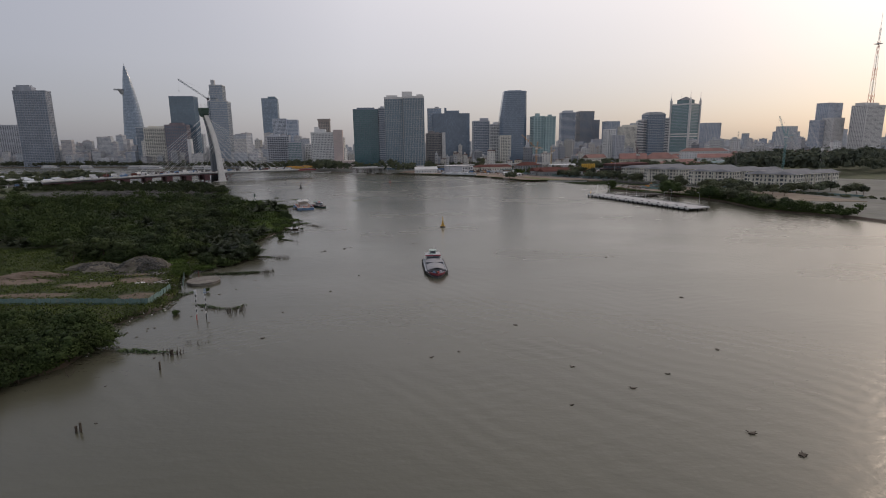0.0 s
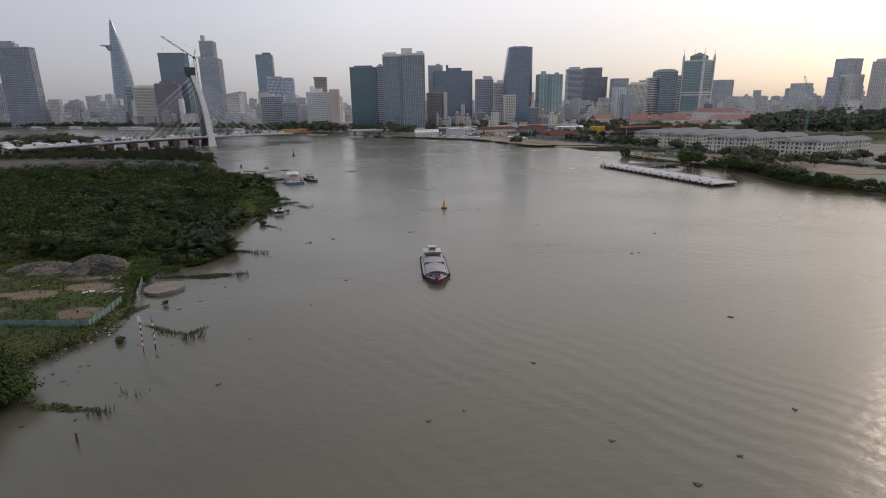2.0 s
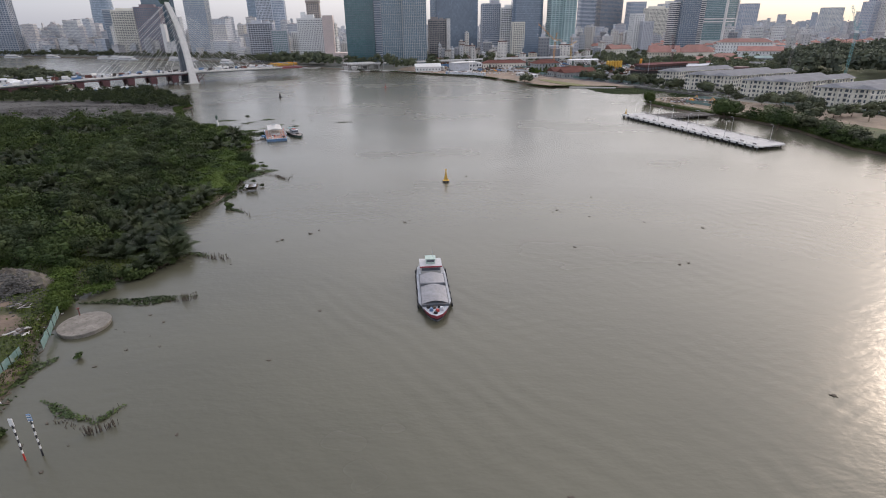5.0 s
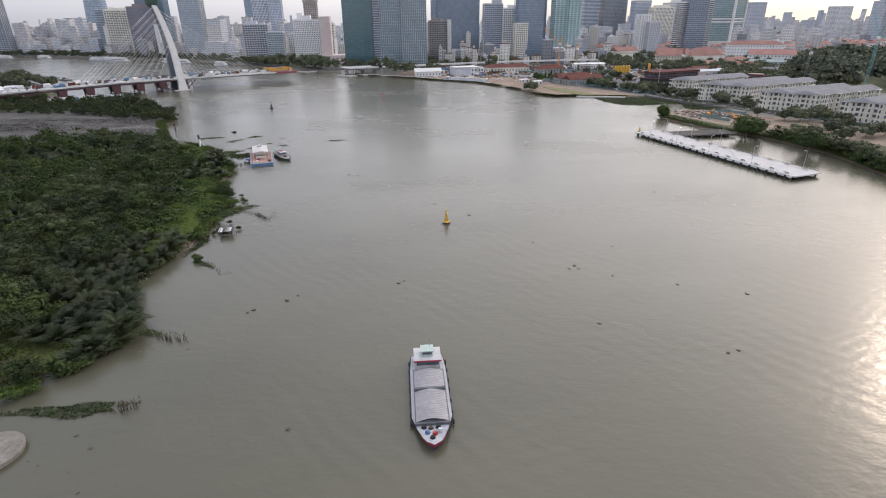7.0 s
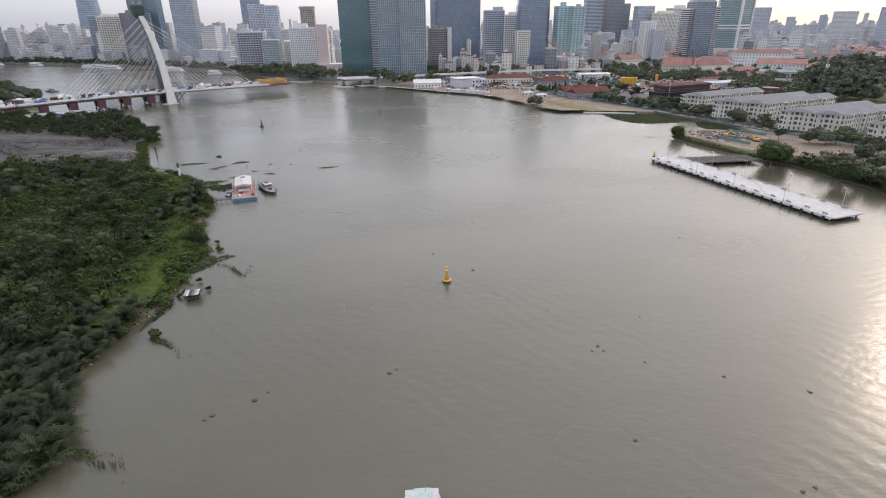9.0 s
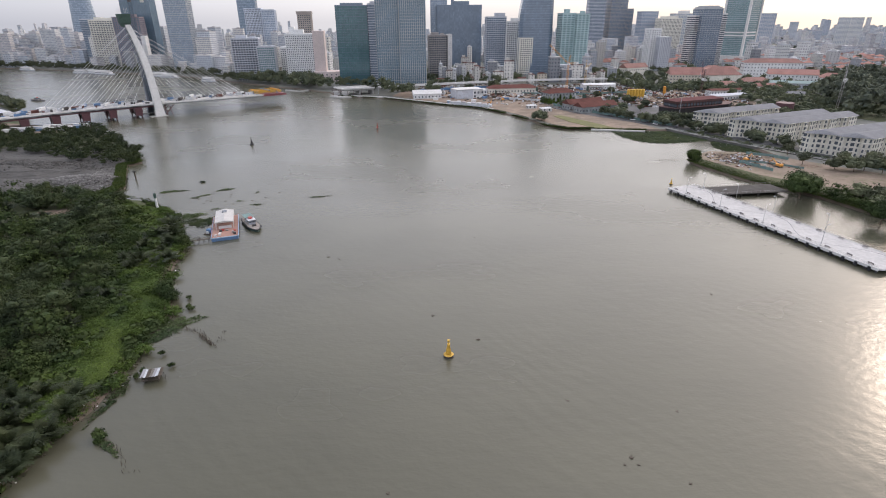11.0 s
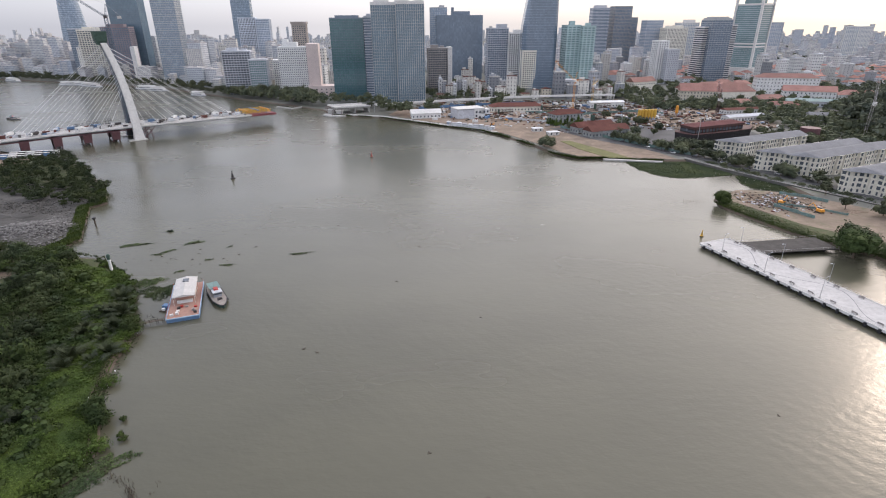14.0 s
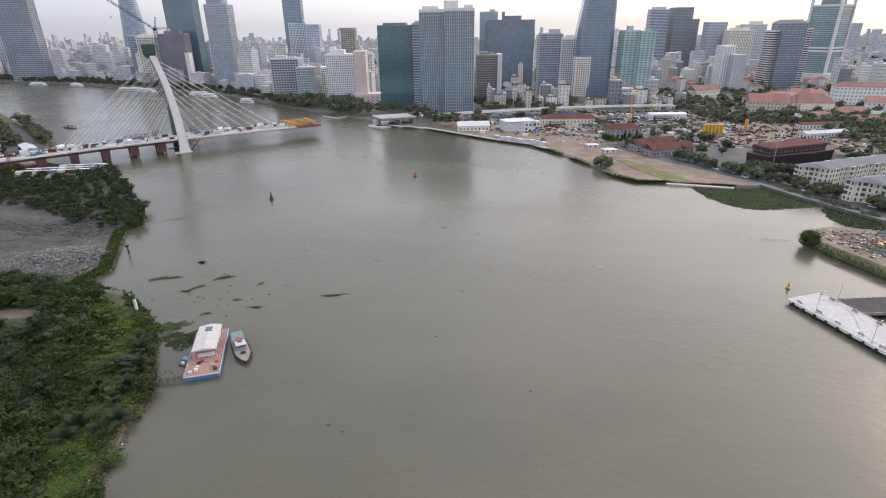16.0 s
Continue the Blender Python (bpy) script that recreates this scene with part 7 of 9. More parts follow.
def promenade():
    line = [(189, 616), (206, 580), (224, 547), (246, 512), (262, 484)]
    structure("wall_promenade", ribbon(line, -0.3, 0.3, -0.6, 2.0), surface("wet_dark_concrete", (0.10, 0.098, 0.09), 0.85, var=0.3, big=0.3, small=1.2, bump=0.3), "dark stained retaining wall of the promenade", "wall")
    structure("pavement_promenade", ribbon(line, 0.9, 2.6, 1.5, 1.85), surface("worn_paving", (0.22, 0.21, 0.20), 0.85, var=0.2), "pale paved promenade along the bay", "pavement")
    rail = thing("promenade_rail", "dark thin handrail on the retaining wall", "railing")
    for (x0, y0), (x1, y1) in zip(line, line[1:]):
        n = int(math.hypot(x1 - x0, y1 - y0) / 4)
        for i in range(n):
            x, y = x0 + (x1 - x0) * i / n, y0 + (y1 - y0) * i / n
            part("post", Mesh().tube((x, y, 2.0), (x, y, 3.0), 0.07, n=5), STEEL, rail)
        part("bar", Mesh().tube((x0, y0, 3.0), (x1, y1, 3.0), 0.06, n=5), STEEL, rail)


promenade()


# ---- boats ----
def hull_mesh(length, beam, z0, z1, bow=0.28, stern=0.9, flare=1.0, inset=0.0):
    """A hull or a deck plan: stern at +y, bow at -y."""
    plan = []
    for k in (0, 0.04, 0.09, 0.16, bow):
        w = (k / bow) ** 0.55 if k else 0.02
        plan.append((-length / 2 + k * length, beam / 2 * w))
    plan += [(length * 0.3, beam / 2), (length / 2 - 0.6, beam / 2 * stern), (length / 2, beam / 2 * stern * 0.85)]
    right = [(max(0.02, w - inset), y) for y, w in plan]
    poly = right + [(-x, y) for x, y in reversed(right)]
    low = [(x * 0.8, y * 0.94) for x, y in poly]
    return Mesh().prism(low, z0, z1, [(x * flare, y) for x, y in poly]), poly


def cargo_barge(x, y, rz):
    L, B = 28.5, 7.9
    t = thing("cargo_barge", "grey river cargo barge with corrugated hatch covers and white wheelhouse", "boat", x, y, 0, radians(rz))
    m, poly = hull_mesh(L, B, -0.8, 1.0)
    part("hull", m, surface("dark_hull_paint", (0.10, 0.11, 0.125), 0.6, var=0.25, big=0.4, small=1.2, stain=(0.13, 0.09, 0.07)), t)
    part("rub_rail", Mesh().prism(swell(poly, 0.12), 0.78, 1.02), BLACK, t)
    part("deck", Mesh().prism([(px * 0.985, py * 0.99) for px, py in poly], 1.0, 1.12), surface("pale_deck_paint", (0.40, 0.42, 0.45), 0.7, var=0.2, big=0.5, small=2.0, stain=(0.33, 0.32, 0.31)), t)
    part("bow_bulwark", Mesh().add([(px * k, -L / 2 + dy, z) for k, z in ((1.0, 1.0), (1.06, 1.75)) for px, dy in ((-2.75, 4.2), (-2.2, 2.4), (-1.3, 0.9), (0, 0.0), (1.3, 0.9), (2.2, 2.4), (2.75, 4.2))],
                                   [(i, i + 1, i + 8, i + 7) for i in range(6)]), surface("crimson_paint", (0.24, 0.035, 0.05), 0.6, var=0.2), t, "crimson-painted bow bulwark")
    part("coaming", Mesh().box(-3.3, 3.3, -8.7, 7.8, 1.1, 1.75), bpy.data.materials["dark_hull_paint"], t)
    # two runs of arched ribbed covers
    for y0, y1 in ((-8.2, 0.6), (1.0, 7.4)):
        n = int((y1 - y0) / 0.5)
        for i in range(n):
            a, b = y0 + (y1 - y0) * i / n, y0 + (y1 - y0) * (i + 1) / n
            c = Mesh()
            arc = [(3.1 * (1 - j / 4), 1.7 + 0.75 * (1 - abs(1 - j / 4) ** 1.5)) for j in range(9)]
            ends = [(px, a + 0.02, pz) for px, pz in arc] + [(px * 1.005, (a + b) / 2, pz + 0.13) for px, pz in arc] + [(px, b - 0.02, pz) for px, pz in arc]
            c.add(ends, [(r * 9 + j, r * 9 + j + 1, (r + 1) * 9 + j + 1, (r + 1) * 9 + j) for r in (0, 1) for j in range(8)])
            part("hatch_cover", c, HATCH, t, smooth=True)
    part("ridge_beam", Mesh().box(-3.15, 3.15, 0.55, 1.05, 1.7, 2.55), bpy.data.materials["dark_hull_paint"], t)
    house = part("wheelhouse", Mesh().box(-2.7, 2.7, 8.8, 13.2, 1.1, 3.4), CONCRETE, t)
    part("roof", Mesh().box(-2.95, 2.95, 8.5, 13.5, 3.4, 3.6), surface("worn_white_roof", (0.46, 0.46, 0.47), 0.7, var=0.12, big=0.4, small=1.5, stain=(0.36, 0.35, 0.34)), house)
    part("roof_edge", Mesh().box(-2.96, 2.96, 8.35, 8.5, 3.25, 3.62), bpy.data.materials["crimson_paint"], house)
    part("window_band", Mesh().box(-2.4, 2.4, 8.74, 8.8, 2.2, 3.0), WINDOW, house)
    part("pilot_cabin", Mesh().box(-1.2, 1.2, 10.0, 12.2, 3.6, 4.9), surface("pale_green_paint", (0.33, 0.41, 0.37), 0.6), t)
    part("pilot_roof", Mesh().box(-1.4, 1.4, 9.8, 12.4, 4.9, 5.05), bpy.data.materials["pale_green_paint"], t)
    part("pilot_window", Mesh().box(-1.0, 1.0, 9.95, 10.0, 4.1, 4.7), WINDOW, t)
    tyre = bpy.data.meshes.new("tyre_fender")
    bm = bmesh.new()
    rings = []
    for i in range(14):
        a = 2 * math.pi * i / 14
        rings.append([bm.verts.new((0.16 * math.cos(q), (0.42 + 0.16 * math.sin(q)) * math.cos(a), (0.42 + 0.16 * math.sin(q)) * math.sin(a))) for q in (math.pi * j / 3 for j in range(6))])
    for i in range(14):
        for j in range(6):
            bm.faces.new((rings[i][j], rings[i][(j + 1) % 6], rings[(i + 1) % 14][(j + 1) % 6], rings[(i + 1) % 14][j]))
    bm.to_mesh(tyre)
    bm.free()
    tyre.materials.append(BLACK)
    for yy in (-7.5, -5.0, -1.5, 2.0, 5.0, 8.5, 11.5):
        for s in (-1, 1):
            part("tyre_fender", tyre, BLACK, t, at=(s * (B / 2 + 0.12), yy, 0.75))
    for k, (px, py, mat_, h) in enumerate(((-1.1, -10.6, BLUE, 0.7), (0.3, -11.0, RED, 0.6), (1.3, -10.4, GREYWALL, 0.8), (-0.2, -11.9, BLACK, 0.5), (1.0, -9.3, BLACK, 0.6), (-1.7, -9.2, BLACK, 0.5), (-0.4, -9.4, DRIFT, 0.4))):
        part("deck_gear", Mesh().prism([(px + 0.55 * math.cos(a), py + 0.45 * math.sin(a)) for a in (6.283 * i / 7 + k for i in range(7))], 1.12, 1.12 + h, [(px + 0.4 * math.cos(a), py + 0.3 * math.sin(a)) for a in (6.283 * i / 7 + k for i in range(7))]), mat_, t)
    for s in (-1, 1):
        m = Mesh()
        m.tube((s * 3.3, 8, 2.1), (s * 3.1, 13.4, 2.1), 0.04, n=4)
        for i in range(5):
            m.tube((s * 3.3, 8 + 1.3 * i, 1.1), (s * 3.3, 8 + 1.3 * i, 2.1), 0.035, n=4)
        part("hand_rail", m, STEEL, t)
    part("mast", Mesh().tube((0.6, 11.5, 4.9), (0.6, 11.5, 7.4), 0.06, 0.03, 5), STEEL, t)


cargo_barge(-3.2, 180.3, 5)


def house_barge():
    t = thing("houseboat", "moored blue-hulled restaurant barge with red deck and white canopy", "boat", -103.8, 384, 0, radians(20))
    t.scale = (0.92, 1.03, 1.0)
    part("hull", Mesh().prism([(-6, -15), (6, -15), (6.2, -13), (6.2, 14), (-6.2, 14), (-6.2, -13)], -0.6, 1.4), BLUE, t)
    part("deck", Mesh().box(-5.9, 5.9, -14.7, 13.8, 1.4, 1.52), DECKRED, t)
    part("gunwale", Mesh().box(-6.3, -6.0, -15, 14, 1.35, 1.7).box(6.0, 6.3, -15, 14, 1.35, 1.7).box(-6.3, 6.3, -15.15, -14.85, 1.35, 1.7), surface("pale_blue_paint", (0.34, 0.46, 0.58), 0.6), t)
    part("canopy", Mesh().add([(-4.4, -5, 5.0), (4.4, -5, 5.0), (4.4, 12, 5.0), (-4.4, 12, 5.0), (0, -5, 5.7), (0, 12, 5.7), (-4.4, -5, 4.8), (4.4, -5, 4.8), (4.4, 12, 4.8), (-4.4, 12, 4.8)],
                              [(0, 4, 5, 3), (4, 1, 2, 5), (0, 1, 4), (2, 3, 5), (6, 7, 1, 0), (7, 8, 2, 1), (8, 9, 3, 2), (9, 6, 0, 3), (9, 8, 7, 6)]), surface("grimy_canopy", (0.47, 0.46, 0.44), 0.7, var=0.12, big=0.4, small=1.5, stain=(0.36, 0.34, 0.31)), t, "grimy white ridged canopy")
    part("skylight", Mesh().box(-1.2, 1.2, 7, 9.5, 5.4, 5.9), WINDOW, t)
    for x in (-4.1, 4.1):
        for y in (-4.6, -1, 3, 7, 11.6):
            part("canopy_post", Mesh().tube((x, y, 1.5), (x, y, 4.85), 0.09, n=6), WHITE, t)
    part("cabin", Mesh().box(-3.4, 3.4, 4, 11.4, 1.5, 4.6), CREAM, t)
    part("counter", Mesh().box(-3.0, 3.0, -3.6, -2.8, 1.5, 2.6), WHITE, t)
    for k, (x, y) in enumerate(((-2.2, -9.8), (-2.0, -7.6), (3.8, -10.8), (4.4, -8.0), (-4.2, -12.6), (4.6, -12.6), (1.0, -7.0), (-1.0, -6.6), (-2.3, -12.0))):
        part("deck_gear", Mesh().box(x - 0.6, x + 0.6, y - 0.4, y + 0.4, 1.5, 2.0 + 0.25 * (k % 3)), (PALE, DARKWALL, BROWNWALL, RED)[k % 4], t)
    for x in (-6.1, 6.1):
        m = Mesh()
        m.tube((x, -14.5, 2.5), (x, 13.5, 2.5), 0.04, n=4)
        for i in range(15):
            m.tube((x, -14.5 + 2 * i, 1.5), (x, -14.5 + 2 * i, 2.5), 0.035, n=4)
        part("hand_rail", m, RED, t)
    s = thing("storage_raft", "small raft with a blue tank beside the barge", "raft", -109, 378, 0, radians(-10))
    part("raft_deck", Mesh().box(-1.6, 1.6, -2, 2, -0.1, 0.4), DRIFT, s)
    part("tank", Mesh().box(-1.1, 1.1, -0.6, 1.2, 0.4, 2.0), BLUE, s)
    part("bin", Mesh().box(-0.6, 0.5, -1.7, -0.8, 0.4, 1.2), WHITE, s)


house_barge()


def tug(x, y, rz, label, L=15.0, B=4.6, hull=GREENNET):
    t = thing("tug_boat", label, "boat", x, y, 0, radians(rz), group="working boats")
    m, poly = hull_mesh(L, B, -0.6, 1.3, 0.3, 0.85)
    part("hull", m, hull, t)
    part("rub_rail", Mesh().prism(swell(poly, 0.1), 1.1, 1.38), BLACK, t)
    part("deck", Mesh().prism([(a * 0.93, b * 0.96) for a, b in poly], 1.3, 1.4), surface("worn_deck", (0.24, 0.22, 0.20), 0.8, var=0.25, big=0.6, small=2.0, stain=(0.20, 0.12, 0.09)), t)
    part("deck_awning", Mesh().box(-B * 0.38, B * 0.38, L * 0.1, L * 0.42, 3.7, 3.82), TEALSHEET, t)
    for ax in (-B * 0.34, B * 0.34):
        for ay in (L * 0.12, L * 0.4):
            part("awning_post", Mesh().tube((ax, ay, 1.4), (ax, ay, 3.7), 0.06, n=5), STEEL, t)
    c = part("cabin", Mesh().box(-1.5, 1.5, -1.6, 4.6, 1.4, 3.4), HULL, t)
    part("roof", Mesh().box(-1.8, 1.8, -2.0, 5.0, 3.4, 3.58), TIN, c)
    part("window_band", Mesh().box(-1.53, 1.53, -1.63, 3.8, 2.4, 3.0), WINDOW, c)
    part("roof_hatch", Mesh().box(-0.8, 0.8, 0.4, 2.6, 3.58, 4.1), RED, t)
    part("winch", Mesh().tube((-0.8, -4.2, 1.9), (0.8, -4.2, 1.9), 0.42, n=10).box(-0.9, 0.9, -4.6, -3.8, 1.4, 1.7), DARKWALL, t)
    for yy in (-4.5, -2, 1, 4):
        for s in (-1, 1):
            part("tyre_fender", Mesh().tube((s * (B / 2 + 0.02), yy, 0.8), (s * (B / 2 + 0.26), yy, 0.8), 0.42, n=10), BLACK, t)
    part("mast", Mesh().tube((0, 3.6, 3.5), (0, 3.6, 6.0), 0.06, 0.03, 5), STEEL, t)
    return t


tug(-92.6, 387, 35, "weathered green tug moored beside the restaurant barge", 20.0, 5.6)
for x, y, rz in ((-514, 833, 70), (-636, 903, 80), (-622, 897, 75), (-652, 916, 80), (-676, 935, 60)):
    tug(x, y, rz, "small work boat moored on the far reach", 22, 7, HULL)


def river_boat(x, y, rz, L):
    t = thing("river_boat", "white double-deck tour boat at the far quay", "boat", x, y, 0, radians(rz), group="tour boats")
    m, poly = hull_mesh(L, 9, -0.5, 1.6, 0.2, 0.95)
    part("hull", m, GREYWALL, t)
    part("lower_deck", Mesh().box(-3.8, 3.8, -L * 0.3, L * 0.44, 1.6, 4.2), WHITE, t)
    part("window_band", Mesh().box(-3.85, 3.85, -L * 0.28, L * 0.42, 2.4, 3.5), WINDOW, t)
    part("upper_deck", Mesh().box(-3.6, 3.6, -L * 0.2, L * 0.36, 4.2, 6.4), PALE, t)
    part("roof", Mesh().box(-4.0, 4.0, -L * 0.26, L * 0.42, 6.4, 6.7), WHITE, t)


for k, f in enumerate((0.08, 0.21, 0.25, 0.42, 0.47, 0.50, 0.72, 0.86)):
    x = -330 - 760 * f
    river_boat(x, float(np.interp(x, [-1151, -878, -501, -320], [1406, 1326, 1161, 1016])) - 16 - 9 * (k % 2), 66 + 9 * (k % 3), 30 + 9 * (k % 4))


# ---- marks in the river ----
def buoy(x, y, colour, label, size=1.0):
    t = thing("buoy", label, "buoy", x, y, 0)
    part("float", Mesh().tube((0, 0, -0.5), (0, 0, 0.55 * size), 1.25 * size, 1.3 * size, 14), DARKWALL, t)
    part("collar", Mesh().tube((0, 0, 0.55 * size), (0, 0, 0.8 * size), 1.3 * size, 1.0 * size, 14), colour, t)
    legs = Mesh()
    for i in range(4):
        a = math.pi / 4 + math.pi / 2 * i
        legs.tube((0.85 * size * math.cos(a), 0.85 * size * math.sin(a), 0.7 * size), (0.22 * size * math.cos(a), 0.22 * size * math.sin(a), 3.6 * size), 0.09 * size, n=5)
    part("frame", legs, colour, t)
    part("day_mark", Mesh().prism([(0.72 * size * math.cos(a), 0.72 * size * math.sin(a)) for a in (0.785 + 1.571 * i for i in range(4))], 0.9 * size, 3.1 * size,
                                  [(0.3 * size * math.cos(a), 0.3 * size * math.sin(a)) for a in (0.785 + 1.571 * i for i in range(4))]), colour, t)
    part("platform", Mesh().tube((0, 0, 3.5 * size), (0, 0, 3.65 * size), 0.42 * size, n=10), colour, t)
    part("top_mark", Mesh().tube((0, 0, 3.65 * size), (0, 0, 4.6 * size), 0.12 * size, n=6).box(-0.3 * size, 0.3 * size, -0.3 * size, 0.3 * size, 4.3 * size, 4.75 * size), colour, t)


buoy(0, 281.5, YELLOW, "weathered yellow channel buoy with a lattice top", 1.15)
buoy(130.5, 453, YELLOW, "small yellow buoy off the pier's corner", 0.75)
buoy(-154, 567, DARKWALL, "dark green channel buoy with a tall frame", 1.2)
buoy(-63, 633, surface("faded_red_paint", (0.30, 0.075, 0.06), 0.6, var=0.2), "faded red channel buoy with a tall frame", 1.05)


def beacon():
    t = thing("beacon", "white beacon post with a green head in the shallows", "beacon", -150, 412, 0)
    for i in range(6):
        part("band", Mesh().tube((0, 0, -0.5 + 1.3 * i), (0, 0, 0.8 + 1.3 * i), 0.62, n=12), GREENNET if i == 5 else WHITE, t)
    part("cage", Mesh().tube((0, 0, 7.3), (0, 0, 8.6), 0.9, 0.5, 10), GREENNET, t)
    d = thing("mooring_pile", "dark timber mooring pile", "post", -193, 470, 0)
    part("post", Mesh().tube((0, 0, -1), (0, 0, 4.2), 0.45, 0.4, 8), DRIFT, d)
    part("cap", Mesh().box(-0.7, 0.7, -0.7, 0.7, 4.2, 5.0), BLACK, d)


beacon()


def gauge_pole(x, y, low, top):
    t = thing("gauge_pole", "black and white striped gauge pole with a %s foot" % ("red" if low is RED else "dark"), "post", x, y, 0, group="gauge poles")
    for i in range(11):
        m = Mesh().tube((0.03 * i, 0, -0.6 + 0.7 * i), (0.03 * (i + 1), 0, 0.1 + 0.7 * i), 0.13, n=8)
        part("band", m, low if i < 3 else (WHITE if i % 2 else BLACK), t)
    part("board", Mesh().box(-0.05, 0.6, -0.06, 0.06, 6.9, 8.3), top, t)
    if top is not WHITE:
        for z in (7.0, 7.5, 8.0):
            part("board_stripe", Mesh().box(-0.06, 0.61, -0.08, -0.06, z - 0.12, z + 0.1), WHITE, t)


gauge_pole(-66.4, 125.6, RED, WHITE)
gauge_pole(-64.3, 126.6, BLACK, BLUE)
ob = tagged(new("round_caisson"), "round weathered concrete caisson in the shallows", "caisson")
ob.location = (-82.2, 165.6, 0)
OLDCONC = surface("old_wet_concrete", (0.19, 0.175, 0.155), 0.9, var=0.3, big=0.35, small=1.2, bump=0.4, stain=(0.085, 0.08, 0.065), spec=0.15)
part("drum", Mesh().tube((0, 0, -1), (0, 0, 0.75), 5.2, 5.2, 40), OLDCONC, ob)
part("rim", Mesh().tube((0, 0, 0.75), (0, 0, 0.95), 5.4, 5.3, 40), OLDCONC, ob)
part("marker_post", Mesh().tube((-3.2, 3.5, 0.9), (-3.2, 3.5, 2.6), 0.13, n=6).tube((-3.2, 3.5, 2.6), (-3.2, 3.5, 2.9), 0.3, n=8), RUSTROOF, ob)


def shack():
    t = thing("stilt_shack", "tiny ramshackle fishing shack on stilts with a tin roof", "hut", -80, 271, 0, radians(12))
    for x in (-1.8, 0, 1.8):
        for y in (-1.3, 1.3):
            part("stilt", Mesh().tube((x, y, -0.8), (x * 0.97, y, 1.9), 0.09, n=5), DRIFT, t)
    part("floor", Mesh().box(-2.2, 2.2, -1.7, 1.7, 0.8, 0.95), DRIFT, t)
    part("wall", Mesh().box(-2.0, 2.0, 1.2, 1.3, 0.9, 2.1).box(-2.0, -1.9, -1.3, 1.3, 0.9, 2.1), DRIFT, t)
    lay = random.Random(6)
    for i in range(7):
        x0, y0 = -2.4 + 0.72 * i, lay.uniform(-0.3, 0.3)
        tilt = lay.uniform(-0.35, 0.35)
        c = Mesh().add([(px, py, 2.05 + 0.05 * (i % 3) + pz + tilt * (px - x0) + 0.10 * py) for pz in (0, 0.05) for px, py in ((x0, y0 - 1.7), (x0 + 0.9, y0 - 1.6), (x0 + 0.9, y0 + 1.6), (x0, y0 + 1.7))],
                       [(3, 2, 1, 0), (4, 5, 6, 7), (0, 1, 5, 4), (1, 2, 6, 5), (2, 3, 7, 6), (3, 0, 4, 7)])
        part("roof_sheet", c, (HATCH, TIN, DRIFT, OLDCONC)[i % 4], t)
    part("hung_cloth", Mesh().box(1.5, 2.1, -1.62, -1.5, 1.1, 2.0), DRIFT, t)
    for x, y in ((-2.7, -0.6), (2.6, 0.5), (3.4, -0.8)):
        part("mooring_stake", Mesh().tube((x, y, -0.8), (x + 0.3, y, 1.6), 0.07, 0.05, 5), DRIFT, t)



shack()
sr = random.Random(31)
islet = [tree_kind("water_bush", "small bush standing in the shallows", "bush", "bushes in the water", crown_arrays(200 + i, 1.3, 1.5, 0.0, 5, 200, 0.4), LEAF, 0, 0, 0) for i in range(2)]
plant_copies(islet, [(-84, 274, 0), (-77.6, 276.5, 0), (-84.5, 271.5, 0), (-83, 282, 0.2), (-86, 308, 0.2), (-90, 316, 0.2), (-74, 130, 0), (-74.6, 131, 0), (-75.5, 153, 0), (-88, 310, 0.2), (-148, 461, 0)], spare)
for x, y, a in ((-81.6, 249.6, 60), (-80.2, 248.4, 10)):
    copy_thing(islet[0], pose(x, y, -0.1, 0, 0, a) @ Matrix.Diagonal((1.5, 1.5, 1.6, 1)))


def drift(n, x0, x1, y0, y1, seed, size):
    r = random.Random(seed)
    for i in range(n):
        x, y = r.uniform(x0, x1), r.uniform(y0, y1)
        clump(x, y, r.uniform(0.5, 1.2) * size, r)


def clump(x, y, s, r):
    """A floating scrap: a few sticks and leaves."""
    m = Mesh()
    for i in range(5):
        a, l = r.uniform(0, 6.28), s * r.uniform(0.4, 0.9)
        m.tube((x, y, 0.02), (x + l * math.cos(a), y + l * math.sin(a), r.uniform(0.02, 0.3 * s)), 0.07 * s + 0.03, 0.05 * s, 4)
    m.prism([(x + s * 0.5 * r.uniform(0.6, 1.2) * math.cos(a), y + s * 0.4 * r.uniform(0.6, 1.2) * math.sin(a)) for a in (6.283 * i / 8 for i in range(8))], -0.1, 0.16 * s)
    tagged(new("flotsam", m.data("flotsam", DRIFT)), "dark floating clump of weed and sticks", "flotsam", group="flotsam")


